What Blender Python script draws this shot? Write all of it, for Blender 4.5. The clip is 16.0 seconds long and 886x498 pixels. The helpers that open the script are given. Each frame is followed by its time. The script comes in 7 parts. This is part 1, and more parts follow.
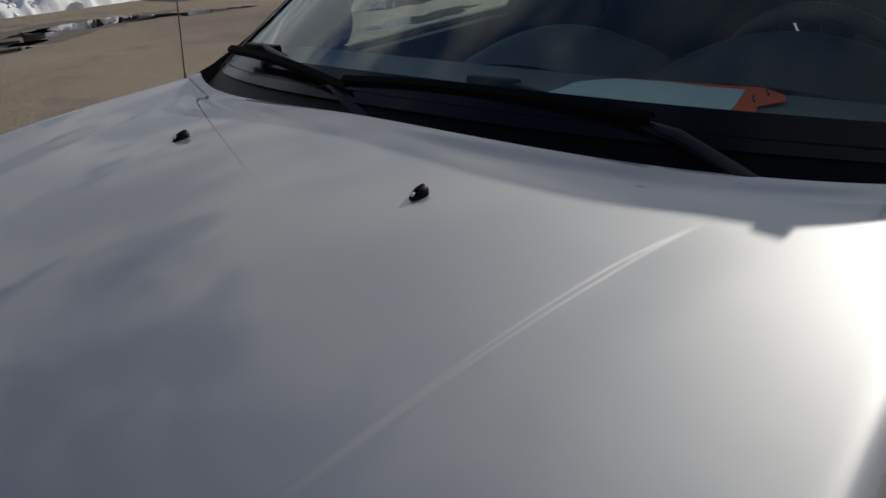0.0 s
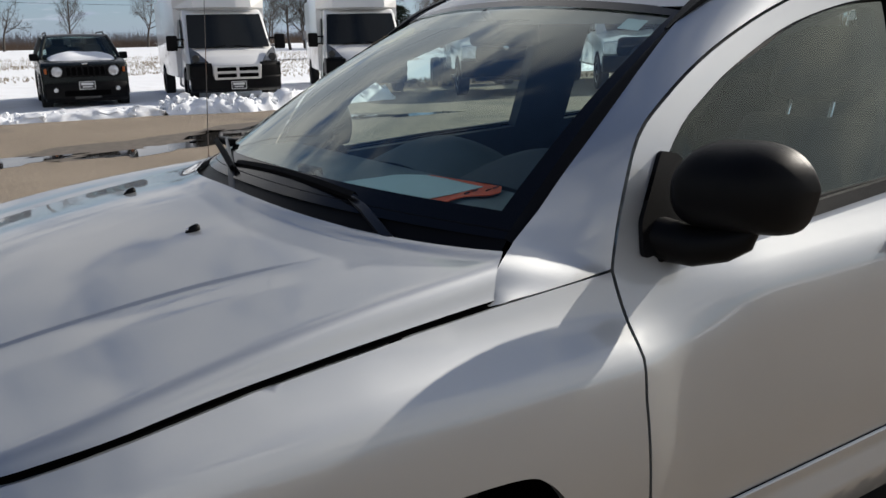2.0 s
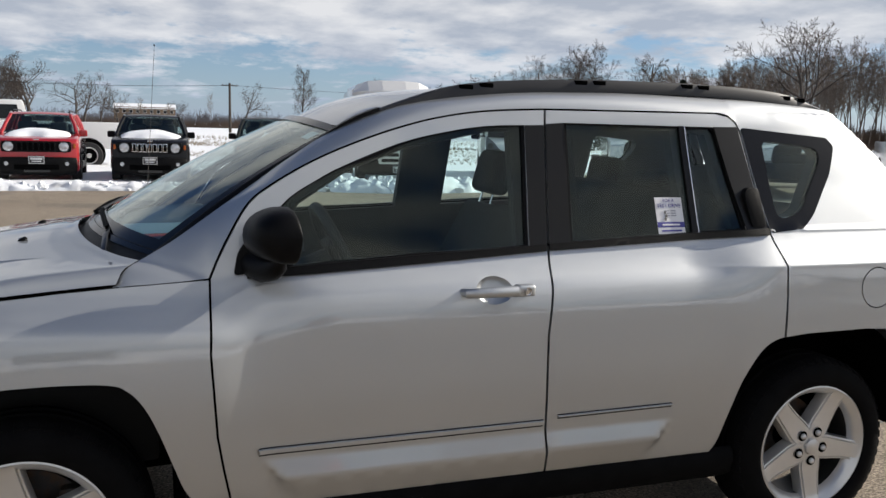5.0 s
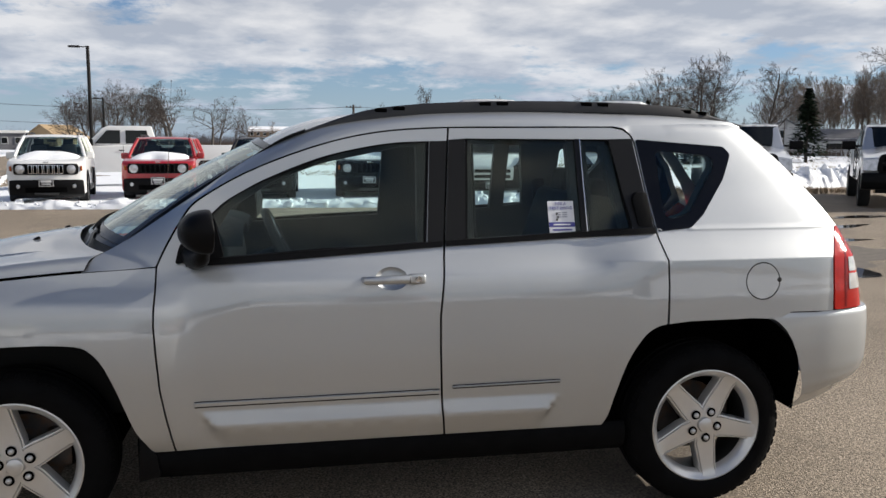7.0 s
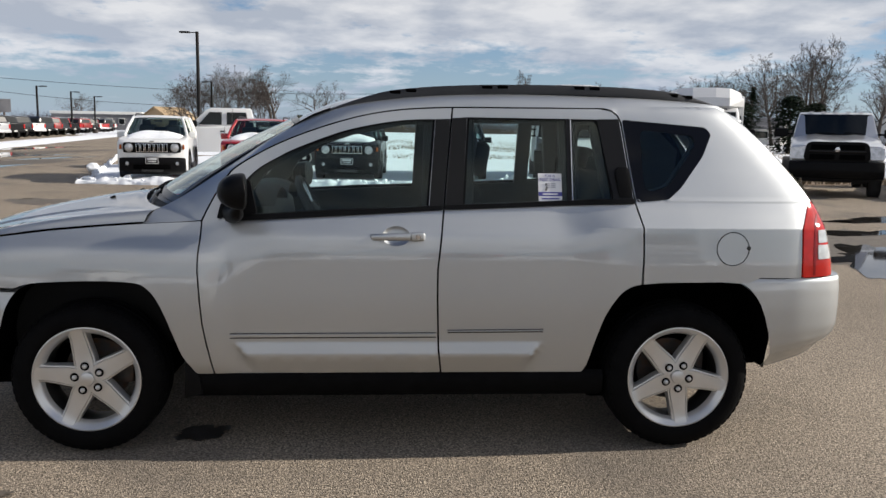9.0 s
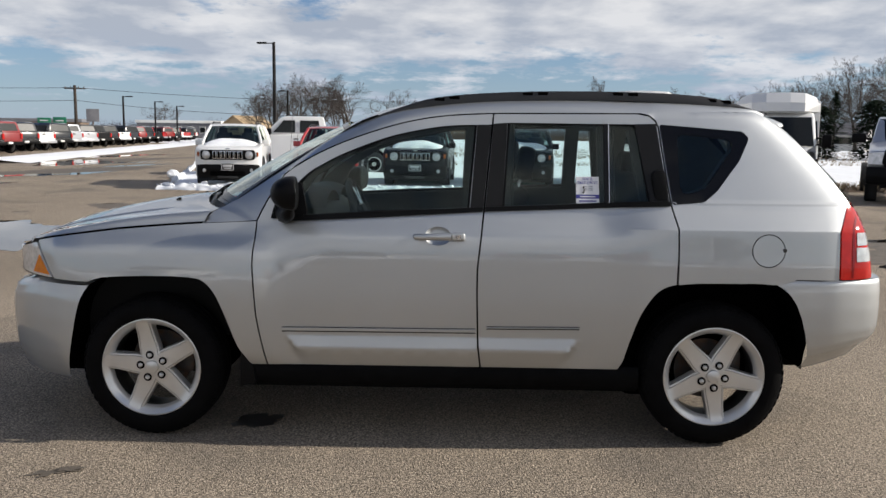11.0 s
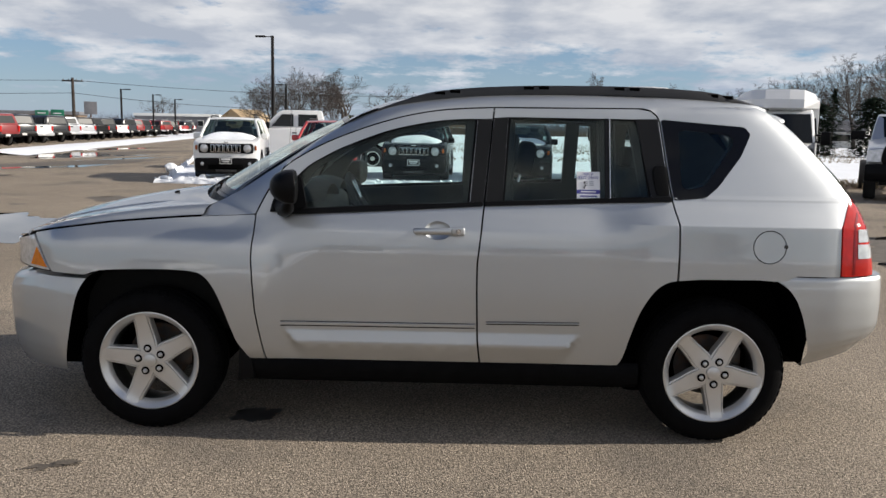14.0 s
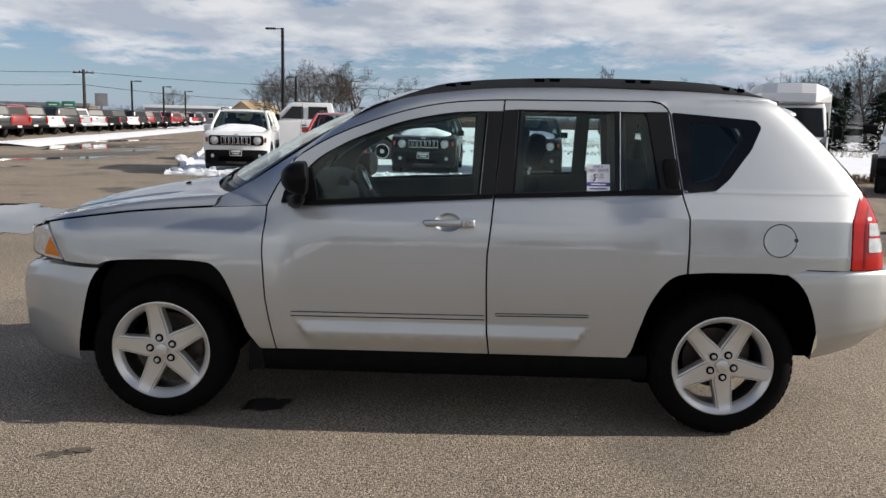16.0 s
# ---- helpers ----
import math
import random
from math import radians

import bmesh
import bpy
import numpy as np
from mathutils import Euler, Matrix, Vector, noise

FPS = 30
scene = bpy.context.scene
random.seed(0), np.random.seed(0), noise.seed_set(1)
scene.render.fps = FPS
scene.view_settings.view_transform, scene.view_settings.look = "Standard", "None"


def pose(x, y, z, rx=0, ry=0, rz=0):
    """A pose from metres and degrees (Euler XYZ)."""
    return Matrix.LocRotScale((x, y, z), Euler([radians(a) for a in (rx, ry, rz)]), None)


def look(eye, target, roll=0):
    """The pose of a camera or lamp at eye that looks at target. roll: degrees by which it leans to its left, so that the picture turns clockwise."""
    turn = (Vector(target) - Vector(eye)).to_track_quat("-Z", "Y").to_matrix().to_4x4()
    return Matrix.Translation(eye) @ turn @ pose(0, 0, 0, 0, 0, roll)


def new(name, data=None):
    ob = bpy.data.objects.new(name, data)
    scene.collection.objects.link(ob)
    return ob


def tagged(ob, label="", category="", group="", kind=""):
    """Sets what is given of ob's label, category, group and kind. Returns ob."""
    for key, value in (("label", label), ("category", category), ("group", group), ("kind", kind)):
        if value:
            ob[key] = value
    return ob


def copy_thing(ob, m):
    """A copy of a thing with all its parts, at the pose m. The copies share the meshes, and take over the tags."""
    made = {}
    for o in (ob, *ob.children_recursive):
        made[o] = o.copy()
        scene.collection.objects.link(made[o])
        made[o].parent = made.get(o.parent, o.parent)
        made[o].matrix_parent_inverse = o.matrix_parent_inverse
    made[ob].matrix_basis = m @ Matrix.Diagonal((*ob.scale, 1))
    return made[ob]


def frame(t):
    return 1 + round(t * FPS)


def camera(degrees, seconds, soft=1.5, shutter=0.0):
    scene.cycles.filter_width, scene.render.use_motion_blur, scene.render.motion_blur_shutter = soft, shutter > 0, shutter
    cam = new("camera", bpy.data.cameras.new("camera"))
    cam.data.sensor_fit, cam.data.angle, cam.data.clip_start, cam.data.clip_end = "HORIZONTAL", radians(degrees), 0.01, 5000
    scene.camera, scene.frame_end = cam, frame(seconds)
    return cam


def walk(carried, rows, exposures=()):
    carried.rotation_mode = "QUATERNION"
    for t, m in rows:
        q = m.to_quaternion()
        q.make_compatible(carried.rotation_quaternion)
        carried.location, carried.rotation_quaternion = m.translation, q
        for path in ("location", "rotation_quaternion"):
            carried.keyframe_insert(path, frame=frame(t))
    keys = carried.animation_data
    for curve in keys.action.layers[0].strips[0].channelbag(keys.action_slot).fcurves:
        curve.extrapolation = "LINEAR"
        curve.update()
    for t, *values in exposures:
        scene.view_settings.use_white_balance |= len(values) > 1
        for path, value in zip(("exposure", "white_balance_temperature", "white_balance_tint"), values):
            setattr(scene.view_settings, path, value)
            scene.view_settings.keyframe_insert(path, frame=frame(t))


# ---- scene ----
cam = camera(55.8, 16.0)
PATH = [
    (0, (-0.726, -0.886, 1.385), (0.655, 0.354, 0.637), -2.6),
    (0.5, (-0.721, -1.079, 1.414), (0.55, 0.329, 0.779), -0.7),
    (1, (-0.638, -1.302, 1.425), (0.602, 0.18, 0.906), -1.4),
    (1.5, (-0.539, -1.564, 1.426), (0.543, 0.038, 0.913), 0.5),
    (2, (-0.484, -1.786, 1.425), (0.562, -0.155, 0.928), -1.3),
    (2.5, (-0.399, -2.032, 1.443), (0.569, -0.345, 0.979), -0.1),
    (3, (-0.264, -2.281, 1.453), (0.611, -0.529, 1.048), 0.3),
    (3.5, (-0.094, -2.563, 1.471), (0.704, -0.766, 1.103), 1.5),
    (4, (0.046, -2.807, 1.47), (0.818, -0.991, 1.147), 2.2),
    (4.5, (0.181, -3.025, 1.481), (0.849, -1.164, 1.176), 1.7),
    (5, (0.361, -3.208, 1.471), (1.005, -1.336, 1.184), 1.4),
    (5.2, (0.431, -3.327, 1.479), (1.056, -1.449, 1.196), 1.5),
    (7.3, (1.045, -3.993, 1.479), (1.36, -2.034, 1.23), 0.2),
    (7.5, (1.085, -4.048, 1.457), (1.373, -2.084, 1.207), 0.3),
    (8, (1.151, -4.178, 1.453), (1.371, -2.207, 1.193), 0.3),
    (8.5, (1.237, -4.356, 1.444), (1.41, -2.385, 1.151), 0.6),
    (9, (1.311, -4.482, 1.448), (1.441, -2.507, 1.161), 0.9),
    (9.5, (1.405, -4.592, 1.447), (1.486, -2.613, 1.17), 0.7),
    (10, (1.449, -4.667, 1.445), (1.469, -2.685, 1.177), 0.8),
    (12.5, (1.445, -4.647, 1.437), (1.383, -2.668, 1.153), 0.7),
    (13, (1.436, -4.645, 1.444), (1.376, -2.666, 1.158), 1.0),
    (13.5, (1.438, -4.64, 1.44), (1.41, -2.661, 1.155), 1.2),
    (14, (1.439, -4.643, 1.436), (1.403, -2.664, 1.152), 1.0),
    (14.5, (1.443, -4.645, 1.435), (1.398, -2.666, 1.152), 0.9),
    (15, (1.445, -4.649, 1.434), (1.395, -2.67, 1.152), 1.1),
    (15.5, (1.441, -4.656, 1.433), (1.389, -2.677, 1.145), 1.2),
    (16, (1.435, -4.658, 1.432), (1.378, -2.681, 1.131), 1.2),
]
LIGHT = [(0.0, -0.48), (0.5, 0.04), (1.0, 0.30), (1.5, 0.32), (2.5, 0.37), (3.5, 0.31), (5.0, 0.46), (7.5, 0.46), (9.0, 0.44), (12.5, 0.42), (16.0, 0.42)]
walk(cam, [(t, look(eye, target, roll)) for t, eye, target, roll in PATH], LIGHT)

# ---- world, sun ----
SUN_EL, SUN_AZ = radians(26.5), radians(2.5)      # height; turn from the x axis towards y
world = bpy.data.worlds.new("sky_world")
scene.world = world
world.use_nodes = True
wn, wl = world.node_tree.nodes, world.node_tree.links
wn.clear()
w_out = wn.new("ShaderNodeOutputWorld")
w_bg = wn.new("ShaderNodeBackground")
sky = wn.new("ShaderNodeTexSky")
sky.sky_type = "NISHITA"
sky.sun_disc = False
sky.sun_elevation = SUN_EL
sky.sun_rotation = radians(90.0) - SUN_AZ
sky.air_density, sky.dust_density, sky.ozone_density = 1.0, 0.1, 2.0
w_tc = wn.new("ShaderNodeTexCoord")
w_sep = wn.new("ShaderNodeSeparateXYZ")
wl.new(w_tc.outputs["Generated"], w_sep.inputs[0])


def wmath(op, a, b=None):
    n = wn.new("ShaderNodeMath")
    n.operation = op
    for k, v in enumerate((a, b)):
        if v is None:
            continue
        if isinstance(v, (int, float)):
            n.inputs[k].default_value = v
        else:
            wl.new(v, n.inputs[k])
    return n.outputs[0]


w_h = wmath("ADD", wmath("MAXIMUM", w_sep.outputs[2], 0.0), 0.16)
w_cx, w_cy = wmath("DIVIDE", w_sep.outputs[0], w_h), wmath("DIVIDE", w_sep.outputs[1], w_h)
w_cmb = wn.new("ShaderNodeCombineXYZ")
wl.new(w_cx, w_cmb.inputs[0]), wl.new(w_cy, w_cmb.inputs[1])


def wnoise(scale, detail, rough, offset):
    m = wn.new("ShaderNodeMapping")
    m.inputs["Location"].default_value = offset
    m.inputs["Scale"].default_value = (0.95, 0.85, 1.0)
    wl.new(w_cmb.outputs[0], m.inputs["Vector"])
    n = wn.new("ShaderNodeTexNoise")
    n.inputs["Scale"].default_value, n.inputs["Detail"].default_value, n.inputs["Roughness"].default_value = scale, detail, rough
    wl.new(m.outputs[0], n.inputs["Vector"])
    return n.outputs["Fac"]


w_low = wn.new("ShaderNodeMapRange")
w_low.interpolation_type = "SMOOTHSTEP"
w_low.inputs["From Min"].default_value, w_low.inputs["From Max"].default_value = 0.030, 0.115
w_low.inputs["To Min"].default_value, w_low.inputs["To Max"].default_value = -0.085, 0.085
wl.new(w_sep.outputs[2], w_low.inputs["Value"])
w_side = wmath("MULTIPLY", wmath("MULTIPLY", wmath("MINIMUM", w_sep.outputs[1], 0.0), -0.025), wmath("MINIMUM", wmath("MULTIPLY", w_sep.outputs[2], 2.0), 1.0))
w_cl = wmath("ADD", w_side, wmath("ADD", wmath("MULTIPLY", wnoise(1.25, 9, 0.58, (3.1, 1.7, 0)), 0.56), wmath("MULTIPLY", wnoise(4.2, 8, 0.62, (7.3, 2.2, 0)), 0.44)))
w_cl = wmath("ADD", w_cl, w_low.outputs[0])
w_top = wn.new("ShaderNodeMapRange")
w_top.interpolation_type = "SMOOTHSTEP"
w_top.inputs["From Min"].default_value, w_top.inputs["From Max"].default_value = 0.32, 0.70
w_top.inputs["To Min"].default_value, w_top.inputs["To Max"].default_value = 0.0, -0.085
wl.new(w_sep.outputs[2], w_top.inputs["Value"])
w_cl = wmath("ADD", w_cl, w_top.outputs[0])
w_sunward = wn.new("ShaderNodeMapRange")
w_sunward.interpolation_type = "SMOOTHSTEP"
w_sunward.inputs["From Min"].default_value, w_sunward.inputs["From Max"].default_value = 0.25, 0.50
w_sunward.inputs["To Min"].default_value, w_sunward.inputs["To Max"].default_value = 0.0, 1.0
wl.new(w_sep.outputs[2], w_sunward.inputs["Value"])
w_far = wmath("MAXIMUM", wmath("ADD", wmath("MULTIPLY", wmath("MINIMUM", w_sep.outputs[1], 0.0), 1.2), 1.0), 0.1)
w_glow = wmath("MULTIPLY", wmath("MULTIPLY", w_sunward.outputs[0], w_far), wmath("ADD", w_sep.outputs[0], -0.22))
w_cl = wmath("ADD", w_cl, wmath("MULTIPLY", w_glow, 0.16))
w_east = wn.new("ShaderNodeMapRange")
w_east.interpolation_type = "SMOOTHSTEP"
w_east.inputs["From Min"].default_value, w_east.inputs["From Max"].default_value = 0.12, 0.45
w_east.inputs["To Min"].default_value, w_east.inputs["To Max"].default_value = 0.0, -0.055
wl.new(w_sep.outputs[0], w_east.inputs["Value"])
w_near = wmath("MULTIPLY", w_sunward.outputs[0], wmath("MINIMUM", wmath("MULTIPLY", wmath("MAXIMUM", wmath("MULTIPLY", w_sep.outputs[1], -1.0), 0.0), 2.5), 1.0))
w_cl = wmath("ADD", w_cl, wmath("MULTIPLY", w_near, w_east.outputs[0]))
w_ramp = wn.new("ShaderNodeValToRGB")
w_ramp.color_ramp.elements[0].position, w_ramp.color_ramp.elements[1].position = 0.445, 0.535
wl.new(w_cl, w_ramp.inputs[0])
w_high = wn.new("ShaderNodeMapRange")
w_high.interpolation_type = "SMOOTHSTEP"
w_high.inputs["From Min"].default_value, w_high.inputs["From Max"].default_value = 0.55, 0.95
w_high.inputs["To Min"].default_value, w_high.inputs["To Max"].default_value = 0.95, 0.50
wl.new(w_sep.outputs[2], w_high.inputs["Value"])
w_fac = wmath("MULTIPLY", w_ramp.outputs[0], w_high.outputs[0])
w_shade = wn.new("ShaderNodeValToRGB")
w_shade.color_ramp.elements[0].position, w_shade.color_ramp.elements[1].position = 0.40, 0.62
w_shade.color_ramp.elements[0].color, w_shade.color_ramp.elements[1].color = (5.8, 6.2, 7.0, 1), (10.6, 10.5, 10.5, 1)
wl.new(wnoise(2.2, 7, 0.55, (1.0, 5.0, 0)), w_shade.inputs[0])
w_mix = wn.new("ShaderNodeMix")
w_mix.data_type = "RGBA"
wl.new(w_fac, w_mix.inputs["Factor"])
w_tint = wn.new("ShaderNodeMix")
w_tint.data_type, w_tint.blend_type = "RGBA", "MULTIPLY"
w_tint.inputs["Factor"].default_value = 1.0
w_tint.inputs[7].default_value = (0.84, 0.95, 1.18, 1)
wl.new(sky.outputs[0], w_tint.inputs[6])
wl.new(w_tint.outputs[2], w_mix.inputs[6])
w_bright = wn.new("ShaderNodeVectorMath")
w_bright.operation = "SCALE"
wl.new(w_shade.outputs[0], w_bright.inputs[0]), wl.new(wmath("ADD", wmath("MULTIPLY", wmath("MAXIMUM", w_glow, 0.0), 1.1), 1.0), w_bright.inputs["Scale"])
wl.new(w_bright.outputs[0], w_mix.inputs[7])
w_haze = wn.new("ShaderNodeMix")
w_haze.data_type = "RGBA"
wl.new(wmath("MULTIPLY", wmath("POWER", wmath("SUBTRACT", 1.0, wmath("MAXIMUM", w_sep.outputs[2], 0.0)), 14.0), 0.6), w_haze.inputs["Factor"])
wl.new(w_mix.outputs[2], w_haze.inputs[6])
w_haze.inputs[7].default_value = (3.8, 5.55, 8.7, 1)
wl.new(w_haze.outputs[2], w_bg.inputs["Color"])
w_bg.inputs["Strength"].default_value = 0.058
wl.new(w_bg.outputs[0], w_out.inputs[0])

sun_dir = Vector((math.cos(SUN_EL) * math.cos(SUN_AZ), math.cos(SUN_EL) * math.sin(SUN_AZ), math.sin(SUN_EL)))
sun_data = bpy.data.lights.new("sun", "SUN")
sun_data.energy, sun_data.angle, sun_data.color = 4.6, radians(0.53), (1.0, 0.93, 0.83)
sun = new("sun", sun_data)
sun.matrix_world = look(sun_dir * 60, (0, 0, 0))


# ---- materials ----
def mat(name, base, rough=0.5, metal=0.0, var=0.0, scale=6.0, bump=0.0, bscale=200.0, coat=0.0, spec=0.5, island=0.0, fine=0.0, fscale=400.0, dirt=None, sheen=0.0):
    """Principled material with two scales of colour variation (var at scale, fine at fscale) and a fine bump."""
    m = bpy.data.materials.new(name)
    m.use_nodes = True
    nt = m.node_tree
    n, l = nt.nodes, nt.links
    b = n["Principled BSDF"]
    b.inputs["Base Color"].default_value = (*base, 1)
    b.inputs["Roughness"].default_value, b.inputs["Metallic"].default_value = rough, metal
    b.inputs["Coat Weight"].default_value, b.inputs["Coat Roughness"].default_value = coat, 0.03
    b.inputs["Specular IOR Level"].default_value = spec
    tc = n.new("ShaderNodeTexCoord")
    col = None
    if var or fine:
        def band(sc, det, amount, src):
            t = n.new("ShaderNodeTexNoise")
            t.inputs["Scale"].default_value, t.inputs["Detail"].default_value = sc, det
            l.new(tc.outputs["Object"], t.inputs["Vector"])
            r = n.new("ShaderNodeMapRange")
            r.inputs["From Min"].default_value, r.inputs["From Max"].default_value = 0.3, 0.7
            r.inputs["To Min"].default_value, r.inputs["To Max"].default_value = 1 - amount, 1 + amount
            l.new(t.outputs["Fac"], r.inputs["Value"])
            x = n.new("ShaderNodeVectorMath")
            x.operation = "SCALE"
            if src is None:
                x.inputs[0].default_value = base
            else:
                l.new(src, x.inputs[0])
            l.new(r.outputs[0], x.inputs["Scale"])
            return x.outputs[0]
        if var:
            col = band(scale, 5, var, col)
        if fine:
            col = band(fscale, 2, fine, col)
    if dirt:
        dcol, lo, hi, dsc = dirt
        t = n.new("ShaderNodeTexNoise")
        t.inputs["Scale"].default_value, t.inputs["Detail"].default_value = dsc, 8
        l.new(tc.outputs["Object"], t.inputs["Vector"])
        r = n.new("ShaderNodeMapRange")
        r.inputs["From Min"].default_value, r.inputs["From Max"].default_value = lo, hi
        l.new(t.outputs["Fac"], r.inputs["Value"])
        x = n.new("ShaderNodeMix")
        x.data_type = "RGBA"
        l.new(r.outputs[0], x.inputs["Factor"])
        if col is None:
            x.inputs[6].default_value = (*base, 1)
        else:
            l.new(col, x.inputs[6])
        x.inputs[7].default_value = (*dcol, 1)
        col = x.outputs[2]
    if col is not None:
        l.new(col, b.inputs["Base Color"])
    if bump:
        t = n.new("ShaderNodeTexNoise")
        t.inputs["Scale"].default_value, t.inputs["Detail"].default_value = bscale, 4
        l.new(tc.outputs["Object"], t.inputs["Vector"])
        bp = n.new("ShaderNodeBump")
        bp.inputs["Strength"].default_value, bp.inputs["Distance"].default_value = bump, 0.01
        l.new(t.outputs["Fac"], bp.inputs["Height"])
        l.new(bp.outputs[0], b.inputs["Normal"])
    return m


def glass(name, tint, base_gloss=0.035, strength=0.86, power=2.9, rough=0.0, coating=(0.93, 0.98, 0.85)):
    """Thin pane: tinted see-through, its gloss rising at low angles."""
    m = bpy.data.materials.new(name)
    m.use_nodes = True
    n, l = m.node_tree.nodes, m.node_tree.links
    n.clear()
    o, mx, tr, gl, fr = (n.new(k) for k in ("ShaderNodeOutputMaterial", "ShaderNodeMixShader", "ShaderNodeBsdfTransparent", "ShaderNodeBsdfGlossy", "ShaderNodeLayerWeight"))
    tr.inputs[0].default_value = (*tint, 1)
    gl.inputs["Roughness"].default_value = rough
    gl.inputs["Color"].default_value = (*coating, 1)
    fr.inputs["Blend"].default_value = 0.5
    pw, ml = n.new("ShaderNodeMath"), n.new("ShaderNodeMath")
    pw.operation, ml.operation = "POWER", "MULTIPLY_ADD"
    pw.inputs[1].default_value = power
    ml.inputs[1].default_value, ml.inputs[2].default_value = strength, base_gloss
    l.new(fr.outputs["Facing"], pw.inputs[0]), l.new(pw.outputs[0], ml.inputs[0]), l.new(ml.outputs[0], mx.inputs[0])
    l.new(tr.outputs[0], mx.inputs[1]), l.new(gl.outputs[0], mx.inputs[2]), l.new(mx.outputs[0], o.inputs[0])
    return m


def asphalt():
    m = mat("worn_asphalt", (0.230, 0.190, 0.146), rough=0.88, spec=0.25, var=0.16, scale=0.35, fine=0.75, fscale=95.0, bump=0.9, bscale=120.0, dirt=((0.150, 0.128, 0.105), 0.56, 0.70, 0.55))
    n, l = m.node_tree.nodes, m.node_tree.links
    b = n["Principled BSDF"]
    old = b.inputs["Base Color"].links[0].from_socket
    tc = n.new("ShaderNodeTexCoord")
    wob = n.new("ShaderNodeTexNoise")
    wob.inputs["Scale"].default_value, wob.inputs["Detail"].default_value = 0.9, 4
    l.new(tc.outputs["Object"], wob.inputs["Vector"])
    add = n.new("ShaderNodeVectorMath")
    add.operation = "MULTIPLY_ADD"
    l.new(wob.outputs["Color"], add.inputs[0])
    add.inputs[1].default_value = (1.3, 1.3, 0)
    l.new(tc.outputs["Object"], add.inputs[2])
    vo = n.new("ShaderNodeTexVoronoi")
    vo.feature = "DISTANCE_TO_EDGE"
    vo.inputs["Scale"].default_value = 0.28
    l.new(add.outputs[0], vo.inputs["Vector"])
    r = n.new("ShaderNodeMapRange")
    r.inputs["From Min"].default_value, r.inputs["From Max"].default_value = 0.0, 0.006
    r.inputs["To Min"].default_value, r.inputs["To Max"].default_value = 0.18, 0.0
    l.new(vo.outputs["Distance"], r.inputs["Value"])
    # pale and dark stones of the chip seal
    st = n.new("ShaderNodeTexVoronoi")
    st.inputs["Scale"].default_value = 125.0
    l.new(tc.outputs["Object"], st.inputs["Vector"])
    sr = n.new("ShaderNodeMapRange")
    sr.inputs["To Min"].default_value, sr.inputs["To Max"].default_value = 0.45, 1.68
    l.new(st.outputs["Color"], sr.inputs["Value"])
    sx = n.new("ShaderNodeVectorMath")
    sx.operation = "SCALE"
    l.new(old, sx.inputs[0]), l.new(sr.outputs[0], sx.inputs["Scale"])
    x = n.new("ShaderNodeMix")
    x.data_type = "RGBA"
    l.new(r.outputs[0], x.inputs["Factor"]), l.new(sx.outputs[0], x.inputs[6])
    x.inputs[7].default_value = (0.05, 0.045, 0.04, 1)
    l.new(x.outputs[2], b.inputs["Base Color"])
    return m


def silver():
    m = mat("silver_metallic_paint", (0.492, 0.506, 0.514), rough=0.54, metal=0.96, coat=1.0, var=0.03, scale=1.3, bump=0.0)
    n, l = m.node_tree.nodes, m.node_tree.links
    b = n["Principled BSDF"]
    tc = n.new("ShaderNodeTexCoord")
    b.inputs["Coat IOR"].default_value = 1.85
    b.inputs["Specular Tint"].default_value = (0.45, 0.45, 0.46, 1)
    fl = n.new("ShaderNodeTexVoronoi")
    fl.inputs["Scale"].default_value = 1800.0
    l.new(tc.outputs["Object"], fl.inputs["Vector"])
    bp = n.new("ShaderNodeBump")
    bp.inputs["Strength"].default_value, bp.inputs["Distance"].default_value = 0.06, 0.002
    l.new(fl.outputs["Color"], bp.inputs["Height"])
    l.new(bp.outputs[0], b.inputs["Normal"])
    rg = n.new("ShaderNodeTexNoise")
    rg.inputs["Scale"].default_value, rg.inputs["Detail"].default_value = 5.0, 6
    l.new(tc.outputs["Object"], rg.inputs["Vector"])
    rr = n.new("ShaderNodeMapRange")
    rr.inputs["To Min"].default_value, rr.inputs["To Max"].default_value = 0.015, 0.05
    l.new(rg.outputs["Fac"], rr.inputs["Value"]), l.new(rr.outputs[0], b.inputs["Coat Roughness"])
    return m


M_ASPH = asphalt()
M_SILVER = silver()
M_BLKPLASTIC = mat("black_grained_plastic", (0.005, 0.005, 0.0055), spec=0.09, rough=0.42, var=0.15, scale=9, bump=0.12, bscale=900)
M_BLKGLOSS = mat("black_gloss_trim", (0.005, 0.005, 0.006), rough=0.15, var=0.1, scale=8, spec=0.25)
M_PILLAR = mat("satin_black_film", (0.007, 0.0065, 0.006), rough=0.30, spec=0.28, var=0.1, scale=8)
M_RAIL = mat("dark_grey_rail", (0.016, 0.016, 0.018), rough=0.45, var=0.12, scale=8)
M_RUBBER = mat("black_rubber", (0.0045, 0.0045, 0.0048), spec=0.05, rough=0.72, var=0.25, scale=14, bump=0.2, bscale=300)
M_GAP = mat("shut_line_black", (0.003, 0.003, 0.003), rough=0.9, spec=0.0)
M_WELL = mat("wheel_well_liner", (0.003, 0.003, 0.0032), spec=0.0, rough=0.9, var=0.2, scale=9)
M_ALLOY = mat("silver_alloy", (0.64, 0.63, 0.61), rough=0.30, metal=0.60, var=0.05, scale=9, coat=0.4)
# dark alloy; on the wheel barrel it holds the shade between the spokes
M_ALLOYDK = mat("dark_alloy_and_wheel_shade", (0.05, 0.05, 0.05), rough=0.4, metal=0.6, var=0.1, scale=20)
